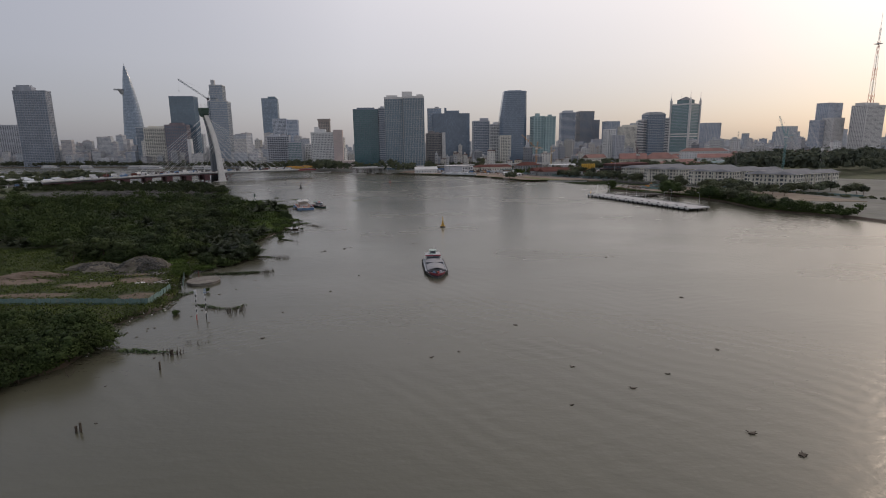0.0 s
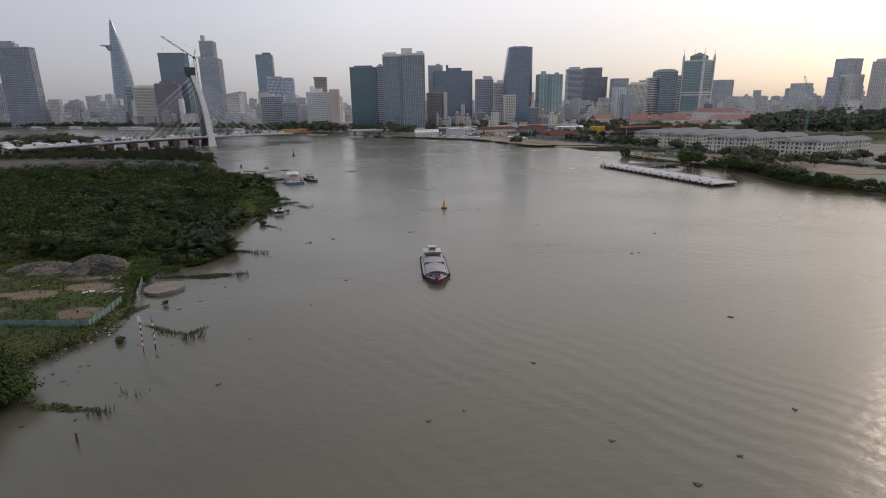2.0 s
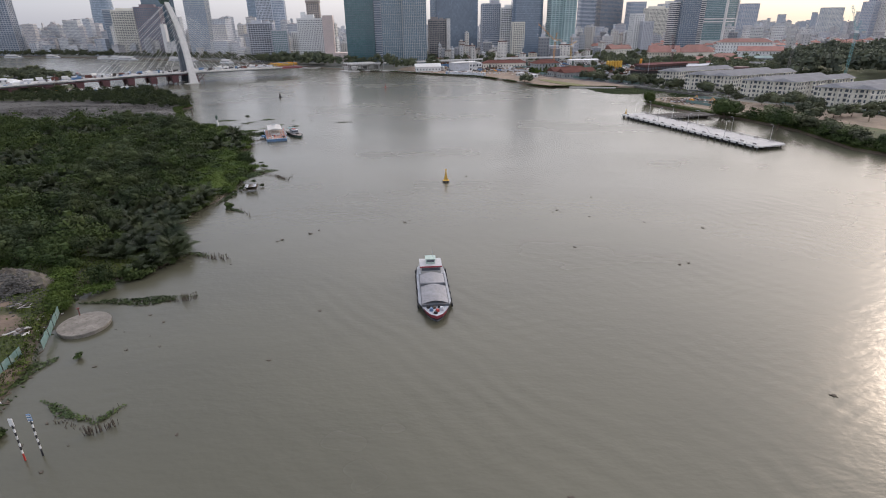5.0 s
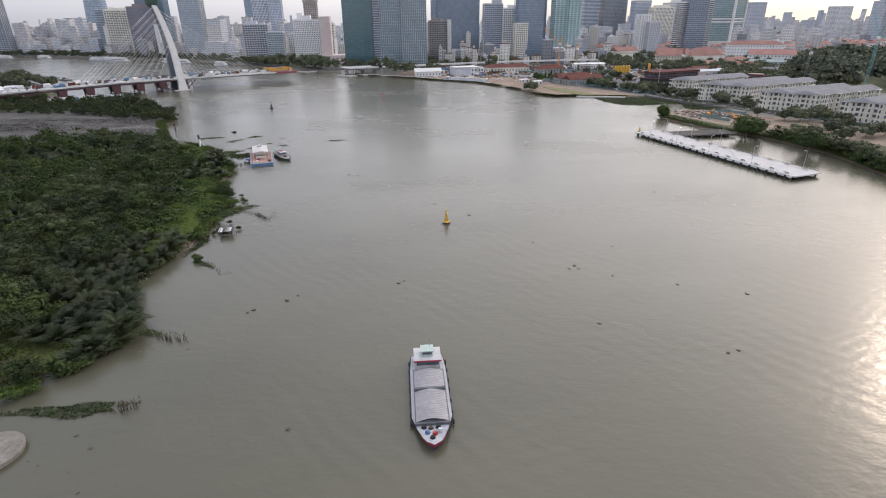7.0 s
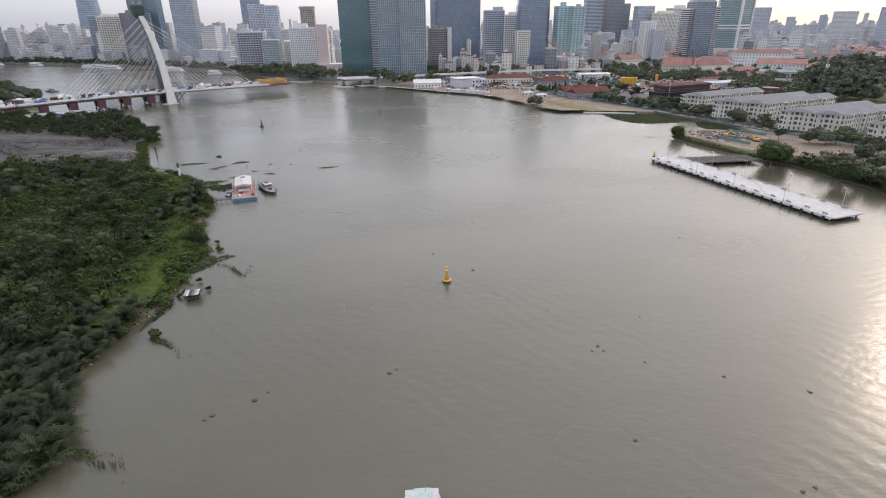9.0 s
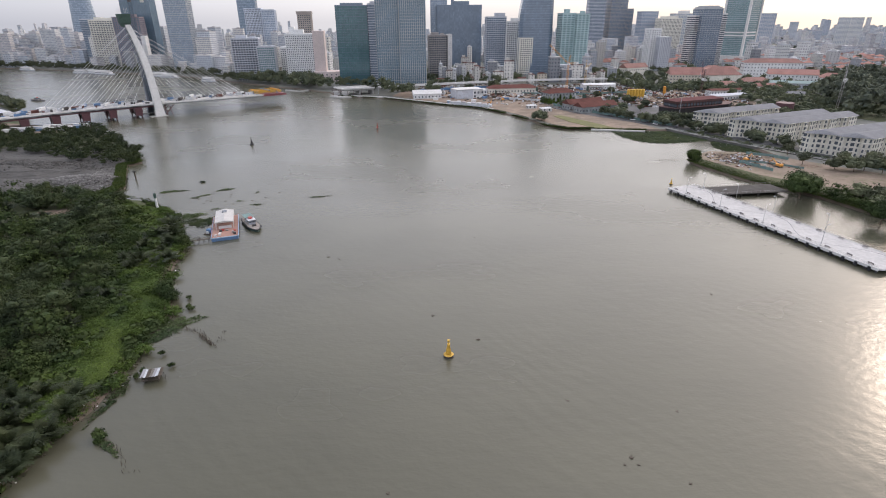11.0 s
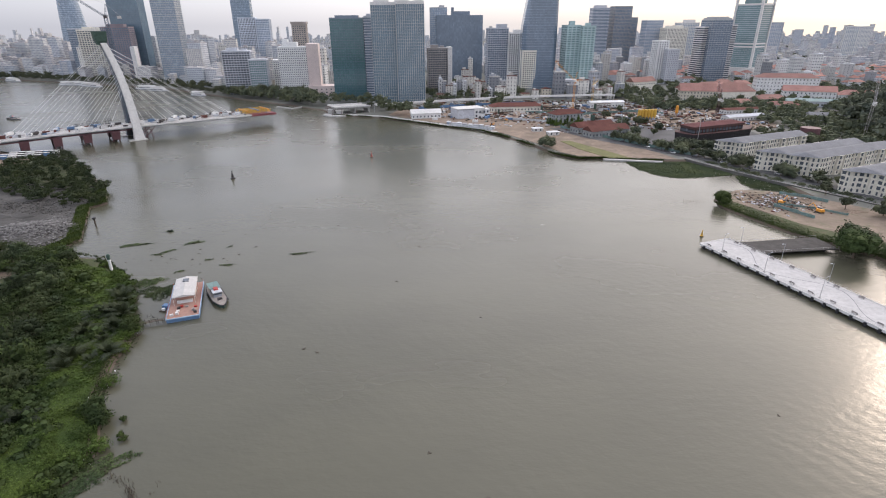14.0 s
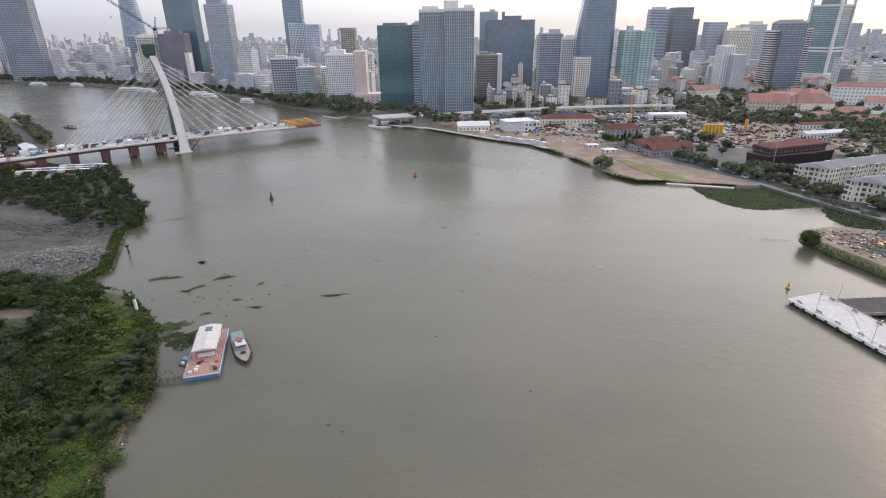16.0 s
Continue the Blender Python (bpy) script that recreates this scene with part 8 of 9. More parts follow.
for x, y, s in ((9, 290, 1.0), (40, 243, 0.9), (41, 241, 0.6), (50, 236, 0.7), (67, 230, 0.8), (84, 224, 1.0), (39, 209, 0.8), (68, 197, 0.8), (-14, 232, 1.0), (-12.5, 233.5, 0.7), (-44, 222, 1.2), (-42, 225, 0.8),
                (-52, 217, 1.2), (-53, 215.5, 0.8), (-44, 111, 0.8), (-3, 98, 0.8), (3, 101, 0.6), (-45, 131, 0.6), (-5, 304, 0.8), (-49, 351, 0.9), (-44, 349, 0.9), (65, 196, 0.8), (38, 241, 0.6),
                (-72, 98, 0.7), (-59, 72, 0.5), (48, 66, 1.1), (52, 60, 1.2), (35, 82, 0.9), (26, 92, 0.8), (22, 76, 0.6), (44, 88, 0.8), (60, 100, 0.9), (18, 118, 0.8), (70, 140, 0.9), (-36, 152, 0.7), (-30, 172, 0.8), (30, 262, 0.6), (56, 258, 0.6),
                (-22, 402, 0.9), (-60, 470, 1.0), (-14, 440, 0.9), (12, 372, 0.7), (-30, 520, 1.2), (-10, 510, 1.2), (-100, 480, 0.9), (92, 318, 0.7)):
    clump(x, y, s, sr)
drift(40, -86, -60, 86, 200, 5, 0.6)
drift(30, -150, -95, 400, 470, 6, 0.9)
for x, y, h in ((-59.8, 69.4, 1.6), (-60.5, 69.3, 1.1), (-59.5, 93.5, 1.8), (232, 292, 1.6), (226, 299, 2.2), (-87, 140, 1.2)):
    tagged(new("stump_post", Mesh().tube((x, y, -1), (x + 0.1, y, h), 0.22, 0.18, 7).data("stump_post", DRIFT)), "old dark timber stump in the water", "post", group="old stumps")
for i in range(7):
    tagged(new("stump_post", Mesh().tube((145.5 + 2.0 * i, 511.5 - 0.1 * i, -1), (145.5 + 2.0 * i, 511.5 - 0.1 * i, 1.3 - 0.1 * i), 0.13, 0.11, 7).data("stump_post", DRIFT)), "old dark timber pile off the point", "post", group="old stumps")


def jetty():
    t = thing("jetty", "rickety plank footbridge from the bank to the barge", "footbridge")
    part("planks", Mesh().add([(-117, 363.4, 1.15), (-104.6, 367.7, 1.4), (-105.0, 368.9, 1.4), (-117.4, 364.6, 1.15), (-117, 363.4, 1.05), (-104.6, 367.7, 1.3), (-105.0, 368.9, 1.3), (-117.4, 364.6, 1.05)],
                              [(0, 1, 2, 3), (7, 6, 5, 4), (0, 4, 5, 1), (1, 5, 6, 2), (2, 6, 7, 3), (3, 7, 4, 0)]), DRIFT, t)
    for i in range(7):
        x, y = -116.9 + 1.98 * i, 363.9 + 0.69 * i
        part("post", Mesh().tube((x, y - 0.5, -0.8), (x, y - 0.5, 2.3), 0.08, n=5).tube((x, y + 0.7, -0.8), (x, y + 0.7, 2.3), 0.08, n=5), DRIFT, t)
    part("hand_rail", Mesh().tube((-116.9, 363.4, 2.1), (-105, 367.5, 2.3), 0.05, n=4), DRIFT, t)


jetty()


# ---- the clearing on the wild bank ----
def earth_patch(cx, cy, rx, ry, seed):
    """A worn patch of bare earth with a ragged edge, a little mounded."""
    r = random.Random(seed)
    n, rings = 40, 6
    verts, faces = [], []
    for i in range(rings + 1):
        k = 1 - i / rings
        for j in range(n):
            a = 2 * math.pi * j / n
            e = k * (1.0 + 0.34 * noise.noise((2.2 * math.cos(a), 2.2 * math.sin(a), seed * 3.1)) + 0.14 * noise.noise((6 * math.cos(a), 6 * math.sin(a), seed)))
            verts.append((cx + rx * e * math.cos(a), cy + ry * e * math.sin(a), 0.92 + 0.22 * (1 - k * k) + r.uniform(-0.03, 0.05)))
    for i in range(rings):
        for j in range(n):
            faces.append((i * n + j, i * n + (j + 1) % n, (i + 1) * n + (j + 1) % n, (i + 1) * n + j))
    m = Mesh().add(verts, faces)
    return structure("ground_earth", m, CLAY, "worn patch of bare reddish earth", "earth", True)


for k, row in enumerate(EARTH_SPOTS):
    earth_patch(row[0], row[1], row[2] * 1.15, row[3] * 1.15, 60 + k)


def scrap_pile(x, y, rz, seed):
    r = random.Random(seed)
    t = thing("scrap_pile", "untidy pile of old planks and sheets in the clearing", "scrap", x, y, 1.0, rz, group="scrap piles")
    for i in range(22):
        l, w = r.uniform(0.5, 2.0), r.uniform(0.12, 0.6)
        part("board", Mesh().box(-l / 2, l / 2, -w / 2, w / 2, 0, 0.08), (DRIFT, BROWNWALL, CONCRETE, DARKWALL)[i % 4], t, at=(r.gauss(0, 1.3), r.gauss(0, 0.6), 0.08 + 0.045 * i), rz=r.uniform(-1.5, 1.5))


scrap_pile(-101.5, 172.5, 0.2, 1)
scrap_pile(-93.5, 161.2, 0.5, 2)
for x, y, w, d, a in ((-101.7, 161.5, 3.0, 1.6, 0.2), (-92.0, 160.8, 1.6, 1.2, 0.7), (-109, 158, 1.4, 0.9, 0.1), (-121, 167, 1.8, 1.0, 0.4)):
    tagged(new("plastic_sheet", Mesh().add([(x + w * (i / 5 - 0.5) * math.cos(a) - d * (j / 3 - 0.5) * math.sin(a), y + w * (i / 5 - 0.5) * math.sin(a) + d * (j / 3 - 0.5) * math.cos(a), 1.22 + 0.22 * noise.noise((x + i * 0.7, y + j * 0.9, 1.0)) + (0.05 if k else 0.0)) for k in (0, 1) for j in range(4) for i in range(6)],
        [f for j in range(3) for i in range(5) for f in ((j * 6 + i, (j + 1) * 6 + i, (j + 1) * 6 + i + 1, j * 6 + i + 1), (24 + j * 6 + i, 24 + j * 6 + i + 1, 24 + (j + 1) * 6 + i + 1, 24 + (j + 1) * 6 + i))]).data("plastic_sheet", PALE)), "crumpled pale plastic sheet on the grass", "sheet", group="plastic sheets")

def sheet_fence(pts, label):
    t = thing("sheet_fence", label, "fence")
    for (x0, y0), (x1, y1) in zip(pts, pts[1:]):
        n = max(1, int(math.hypot(x1 - x0, y1 - y0) / 1.1))
        a = math.atan2(y1 - y0, x1 - x0)
        for i in range(n):
            k = i / n
            lean = sr.uniform(-0.12, 0.12)
            p = Mesh().box(0, 1.08, -0.03 + lean, 0.03 + lean, 0, 1.9 + sr.uniform(-0.12, 0.12))
            part("sheet", p, TEALSHEET, t, at=(x0 + (x1 - x0) * k, y0 + (y1 - y0) * k, 0.9), rz=a)


sheet_fence([(-190, 141), (-150, 140), (-118, 138.5), (-97, 137.5), (-85.5, 137.2), (-87.2, 153.4)], "faded teal sheet-metal fence round the clearing")
sheet_fence([(-84.2, 155.2), (-91, 170.4)], "leaning teal sheet-metal fence by the water")
sheet_fence([(258, 498), (280, 462), (298, 432), (322, 392)], "grey-teal site fence along the river road")
sheet_fence([(196, 500), (212, 492), (224, 480)], "teal sheet-metal site fence on the point")


RUBBLE = surface("rubble_earth", (0.115, 0.100, 0.082), 0.95, var=0.35, big=0.18, small=1.1, bump=1.0, bump_size=1.6, stain=(0.06, 0.07, 0.03))


def heap(name, label, x, y, rx, ry, h, material, seed, n=36):
    r = random.Random(seed)
    m = Mesh()
    verts, faces = [], []
    for i in range(13):
        k = i / 12
        for j in range(n):
            a = 6.283 * j / n
            w = (1 - k) * (1 + 0.22 * math.sin(3 * a + seed) + r.uniform(-0.1, 0.1))
            verts.append((x + rx * w * math.cos(a), y + ry * w * math.sin(a), 1.0 + h * (1 - (1 - k) ** 2) * (1 + r.uniform(-0.2, 0.2)) - (0.3 if i == 0 else 0)))
    for i in range(12):
        for j in range(n):
            faces.append((i * n + j, i * n + (j + 1) % n, (i + 1) * n + (j + 1) % n, (i + 1) * n + j))
    m.add(verts, faces)
    return tagged(new(name, m.data(name, material)), label, "heap")


heap("rubble_heap", "steep heap of grey rubble and earth", -113, 184, 10, 7, 4.2, RUBBLE, 1)
heap("rubble_heap", "lower dark heap of rubble and earth", -130, 183, 11, 6, 2.6, RUBBLE, 5)
heap("earth_heap", "low heap of reddish earth", -148, 174, 13, 6, 1.3, CLAY, 2)
heap("gravel_heap", "broad low bank of grey gravel", -300, 492, 80, 28, 3.4, GRAVEL, 4, 40)
heap("gravel_heap", "low bank of dark stone by the water", -220, 462, 22, 14, 2.2, GRAVEL, 6, 30)


def loose_stones():
    """Riprap scattered over the dark end of the gravel field."""
    r = random.Random(9)
    m = Mesh()
    for _ in range(2600):
        x, y, s = r.gauss(-222, 15), r.gauss(462, 12), r.uniform(0.35, 1.0)
        if x > shore_x(y) - 8:
            continue
        d = math.hypot((x + 220) / 22, (y - 462) / 14)
        z = 1.3 + max(0.0, 2.2 * (1 - d * d))
        p = [(x + s * r.uniform(0.4, 0.7) * a, y + s * r.uniform(0.4, 0.7) * b, z + s * c) for c in (-0.3, r.uniform(0.25, 0.5)) for a, b in ((-1, -1), (1, -1), (1, 1), (-1, 1))]
        m.add(p, [(4, 5, 6, 7), (0, 1, 5, 4), (1, 2, 6, 5), (2, 3, 7, 6), (3, 0, 4, 7)])
    tagged(new("riprap", m.data("riprap", STONE)), "dark broken stone dumped at the field's end", "stones", kind="stuff")

    m = Mesh()
    for _ in range(11000):
        x, y, s = r.uniform(-420, -196), r.uniform(438, 552), r.uniform(0.2, 0.8) ** 1.5
        if x > shore_x(y) - 9 or y > 545 + 0.1 * (-226 - x) or y < 436 + 0.05 * (-236 - x):
            continue
        d = math.hypot((x + 300) / 80, (y - 492) / 28)
        z = 1.35 + max(0.0, 3.2 * (1 - d * d))
        p = [(x + s * r.uniform(0.5, 1.0) * a, y + s * r.uniform(0.5, 1.0) * b, z + s * c) for c in (-0.4, r.uniform(0.2, 0.5)) for a, b in ((-1, -1), (1, -1), (1, 1), (-1, 1))]
        m.add(p, [(4, 5, 6, 7), (0, 1, 5, 4), (1, 2, 6, 5), (2, 3, 7, 6), (3, 0, 4, 7)])
    tagged(new("loose_gravel", m.data("loose_gravel", surface("grey_rubble", (0.076, 0.073, 0.068), 0.9, var=0.3, island=0.4))), "coarse grey rubble strewn over the gravel field", "stones", kind="stuff")
    m = Mesh()
    for _ in range(5200):
        x, y, s = r.gauss(-118, 9), r.gauss(182, 4.5), r.uniform(0.10, 0.42)
        if x > shore_x(y) - 6:
            continue
        d = min(math.hypot((x + 113) / 10, (y - 184) / 7), 1.2 * math.hypot((x + 130) / 11, (y - 183) / 6))
        z = 1.0 + max(0.0, (4.2 if x > -121.5 else 2.6) * (1 - d * d))
        p = [(x + s * r.uniform(0.5, 1.0) * a, y + s * r.uniform(0.5, 1.0) * b, z + s * c) for c in (-0.4, r.uniform(0.3, 0.7)) for a, b in ((-1, -1), (1, -1), (1, 1), (-1, 1))]
        m.add(p, [(4, 5, 6, 7), (0, 1, 5, 4), (1, 2, 6, 5), (2, 3, 7, 6), (3, 0, 4, 7)])
    tagged(new("loose_rubble", m.data("loose_rubble", bpy.data.materials["grey_rubble"])), "broken rubble strewn over the heap in the clearing", "stones", kind="stuff")


loose_stones()


# ---- building site, vehicles and plant ----
def truck_kind(label, body_mat, cab_mat, L, box_h):
    t = thing("truck", label, "truck", group="parked trucks")
    part("load_body", Mesh().box(-1.25, 1.25, -L / 2 + 2.2, L / 2, 1.1, 1.1 + box_h), body_mat, t)
    c = part("cab", Mesh().prism([(-1.2, -L / 2), (1.2, -L / 2), (1.2, -L / 2 + 2.0), (-1.2, -L / 2 + 2.0)], 0.7, 2.9), cab_mat, t)
    part("windscreen", Mesh().box(-1.05, 1.05, -L / 2 - 0.04, -L / 2 + 0.02, 1.8, 2.6), WINDOW, c)
    part("chassis", Mesh().box(-0.9, 0.9, -L / 2 + 0.3, L / 2 - 0.2, 0.6, 1.1), DARKWALL, t)
    for y in (-L / 2 + 1.0, L / 2 - 2.6, L / 2 - 1.3):
        for s in (-1, 1):
            part("wheel", Mesh().tube((s * 0.85, y, 0.5), (s * 1.2, y, 0.5), 0.5, n=12), BLACK, t)
    return t


trucks = [truck_kind("white box truck parked in a row", WHITE, WHITE, 9, 2.4), truck_kind("grey tipper truck parked in a row", GREYWALL, BLUE, 8, 1.5), truck_kind("dark tarpaulined truck parked in a row", DARKWALL, WHITE, 9, 2.0)]
spots = [(*along(s, e), 13.0, a) for s, e, a in ((-40, 9, 40), (-58, 20, 220), (-75, 8, 40), (-92, 18, 40), (-110, 9, 220), (30, 9, 220), (44, 20, 40), (62, 9, 40), (78, 19, 40))]
spots += [(cr.uniform(80, 250), cr.uniform(800, 930), 1.62, cr.uniform(0, 360)) for _ in range(10)]
used = set()
for n, (x, y, z, a) in enumerate(spots):
    k = n % 3
    m = pose(x, y, z, 0, 0, a + (90 - 130 if z > 10 else 0))
    if k in used:
        copy_thing(trucks[k], m)
    else:
        used.add(k)
        trucks[k].matrix_world = m


def container_kind(label, material):
    t = thing("site_container", label, "container", group="site containers")
    rib = [(-3.0 + 0.25 * i, -1.2 - (0.07 if i % 4 in (1, 2) else 0.0)) for i in range(25)]
    m = Mesh().prism(rib + [(-x, -y) for x, y in rib], 0, 2.6)
    part("shell", m, material, t)
    part("door_frame", Mesh().box(3.0, 3.06, -1.1, 1.1, 0.1, 2.5), STEEL, t)
    return t


boxes = [container_kind("white ribbed site container", WHITE), container_kind("blue ribbed site container", BLUE), container_kind("grey tin-roofed site cabin", TIN), container_kind("rust-red ribbed site container", RUSTROOF)]
spots = [(*along(s, e), 13.0, 41) for s, e in ((-25, 20), (-33, 8), (-46, 21), (-66, 10), (-84, 20), (-98, 8), (-118, 18), (-128, 8), (-140, 20), (22, 20), (38, 9), (52, 20), (70, 8), (86, 20), (92, 9))]
spots += [(cr.uniform(-20, 250), cr.uniform(790, 950), 1.62, cr.choice((5, 15, 95))) for _ in range(52)]
spots += [(-560 + cr.uniform(0, 110), 640 + cr.uniform(-30, 50), 1.0, cr.uniform(0, 180)) for _ in range(18)]
used = set()
for n, (x, y, z, a) in enumerate(spots):
    k = cr.choice((0, 0, 1, 2, 2, 3))
    m = pose(x, y, z, 0, 0, a)
    if k in used:
        copy_thing(boxes[k], m)
    else:
        used.add(k)
        boxes[k].matrix_world = m
for k in range(4):
    if k not in used:
        boxes[k].matrix_world = pose(150 + 8 * k, 930, 1.62, 0, 0, 10)


def form_traveller():
    px, py = along(126, 15)
    t = thing("form_traveller", "yellow and blue steel gantry at the bridge's open end", "gantry", px, py, 12.0, math.atan2(0.653, 0.757))
    for e in (-11, -4, 4, 11):
        part("main_truss", lattice(Mesh(), (-16, e, 2.4), (15, e, 2.4), 1.8, 2.4, 0.22), YELLOW, t)
    for s in (-12, 0, 12):
        part("cross_beam", Mesh().box(s - 0.6, s + 0.6, -13, 13, 3.2, 4.2), ORANGE if s else BLUE, t)
    for s in (-14, 10):
        for e in (-9, 0, 9):
            part("jack", Mesh().box(s - 0.8, s + 0.8, e - 0.8, e + 0.8, 0, 3.0), BLUE, t)


form_traveller()


def site_clutter():
    """Planks, steel, sheets and spoil strewn over the building site, past counting."""
    r = random.Random(77)
    for material, count in ((DRIFT, 700), (TIN, 170), (GREYWALL, 330), (RUSTROOF, 420), (BLUE, 90), (PALE, 110), (DARKWALL, 560), (DIRT, 600)):
        m = Mesh()
        for _ in range(count):
            x, y = r.uniform(-40, 345), r.uniform(735, 980)
            if y < 800 - 0.62 * (x - 0) * 0.6 + 20 or (x > 190 and y < 740) or y > 968:
                continue
            l, w, h = r.uniform(1, 6.5), r.uniform(0.3, 2.2), r.uniform(0.2, 2.0)
            m.box(-l / 2, l / 2, -w / 2, w / 2, 0, h, r.uniform(0, 3.14), (x, y, 1.5))
        tagged(new("site_clutter", m.data("site_clutter", material)), "strewn planks, steel and sheets on a building site", "building materials", kind="stuff")
    for material, count in ((GREYWALL, 90), (RUSTROOF, 60), (DRIFT, 160), (DARKWALL, 90), (DIRT, 120)):
        m = Mesh()
        for _ in range(count):
            x, y = r.gauss(196, 11), r.gauss(506, 9)
            if y > 526 or x < 178:
                continue
            l, w, h = r.uniform(0.4, 2.2), r.uniform(0.3, 1.2), r.uniform(0.15, 0.7)
            m.box(-l / 2, l / 2, -w / 2, w / 2, 0, h, r.uniform(0, 3.14), (x, y, 1.55))
        tagged(new("site_clutter", m.data("site_clutter", material)), "rubble and scrap on the cleared point", "building materials", kind="stuff")
    for material, count in ((WHITE, 26), (GREYWALL, 46), (BLUE, 18), (DARKWALL, 40), (RUSTROOF, 20), (PALE, 40)):
        m = Mesh()
        for _ in range(count):
            s, e = r.uniform(-175, 112), r.uniform(4, 27)
            x, y = along(s, e)
            l, w, h = r.uniform(1, 6), r.uniform(0.5, 2.4), r.uniform(0.5, 3.0)
            m.box(-l / 2, l / 2, -w / 2, w / 2, 0, h, 0.71 + r.uniform(-0.2, 0.2), (x, y, 12.6 - 0.02 * max(0, -s - 60)))
        tagged(new("site_clutter", m.data("site_clutter", material)), "building materials stacked on the bridge deck", "building materials", kind="stuff")


site_clutter()


def deck_scaffold(s, e, w, h):
    x, y = along(s, e)
    t = thing("scaffold_tower", "dark steel scaffold tower on the bridge deck", "scaffold", x, y, 12.9, 0.71, group="deck scaffolds")
    for px in (-w, 0, w):
        for py in (-1.6, 1.6):
            part("standard", Mesh().tube((px, py, 0), (px, py, h), 0.14, n=4), DARKWALL, t)
    for k in range(1, int(h / 2) + 1):
        part("platform", Mesh().box(-w - 0.3, w + 0.3, -1.8, 1.8, k * 2 - 0.12, k * 2), DARKWALL, t)


for row in ((-14, 26, 2.5, 7), (-24, 24, 3, 5), (-30, 20, 2.5, 6.5), (-38, 25, 3, 4.5), (14, 25, 3, 6), (20, 22, 2.5, 7.5), (8, 20, 2, 5)):
    deck_scaffold(*row)


def river_wall():
    pts = [(-138, 851), (-124, 848), (-79, 833), (-32, 796), (-5, 774), (33, 749), (46, 731)]
    structure("quay_wall", ribbon(pts, -0.2, 1.6, -0.8, 2.0), CONCRETE, "low stained concrete river wall of the building site", "wall")
    structure("quay_path", ribbon(pts, 1.6, 6.5, 1.3, 1.75), CONCRETE, "pale concrete strip behind the river wall", "pavement")
    r = random.Random(15)
    for k in range(9):
        x = 2 + 5.6 * k
        t = thing("site_cabin", "weathered grey tin cabin on the river wall", "cabin", x, 779 - 0.66 * x + r.uniform(-0.5, 1.0), 1.7, radians(-33), group="site cabins")
        w, h = r.uniform(4.2, 5.4), r.uniform(2.3, 3.0)
        part("wall", Mesh().box(-w / 2, w / 2, -1.6, 1.6, 0, h), (HULL, TIN, GREYWALL)[k % 3], t)
        part("roof", Mesh().add([(-w / 2 - 0.2, -1.9, h), (w / 2 + 0.2, -1.9, h), (w / 2 + 0.2, 1.9, h + 0.5), (-w / 2 - 0.2, 1.9, h + 0.5), (-w / 2 - 0.2, -1.9, h + 0.1), (w / 2 + 0.2, -1.9, h + 0.1), (w / 2 + 0.2, 1.9, h + 0.6), (-w / 2 - 0.2, 1.9, h + 0.6)],
                                [(3, 2, 1, 0), (4, 5, 6, 7), (0, 1, 5, 4), (1, 2, 6, 5), (2, 3, 7, 6), (3, 0, 4, 7)]), (TIN, HATCH)[k % 2], t)
        part("door", Mesh().box(-0.5, 0.5, -1.66, -1.6, 0, 2.0), BLUE if k % 3 == 0 else BROWNWALL, t)
    for material, count in ((DRIFT, 130), (GREYWALL, 130), (RUSTROOF, 80), (DARKWALL, 90), (PALE, 60), (TEALSHEET, 40)):
        m = Mesh()
        for _ in range(count):
            x, y = r.uniform(-20, 170), r.uniform(640, 850)
            if not 812 - 0.72 * x < y < 880 - 0.75 * x or (100 < x < 150 and y < 685):
                continue
            l, w, h = r.uniform(0.6, 5.0), r.uniform(0.3, 1.8), r.uniform(0.15, 1.4)
            m.box(-l / 2, l / 2, -w / 2, w / 2, 0, h, r.uniform(0, 3.14), (x, y, 1.5))
        tagged(new("site_clutter", m.data("site_clutter", material)), "timber, steel and scrap strewn near the river wall", "building materials", kind="stuff")


river_wall()


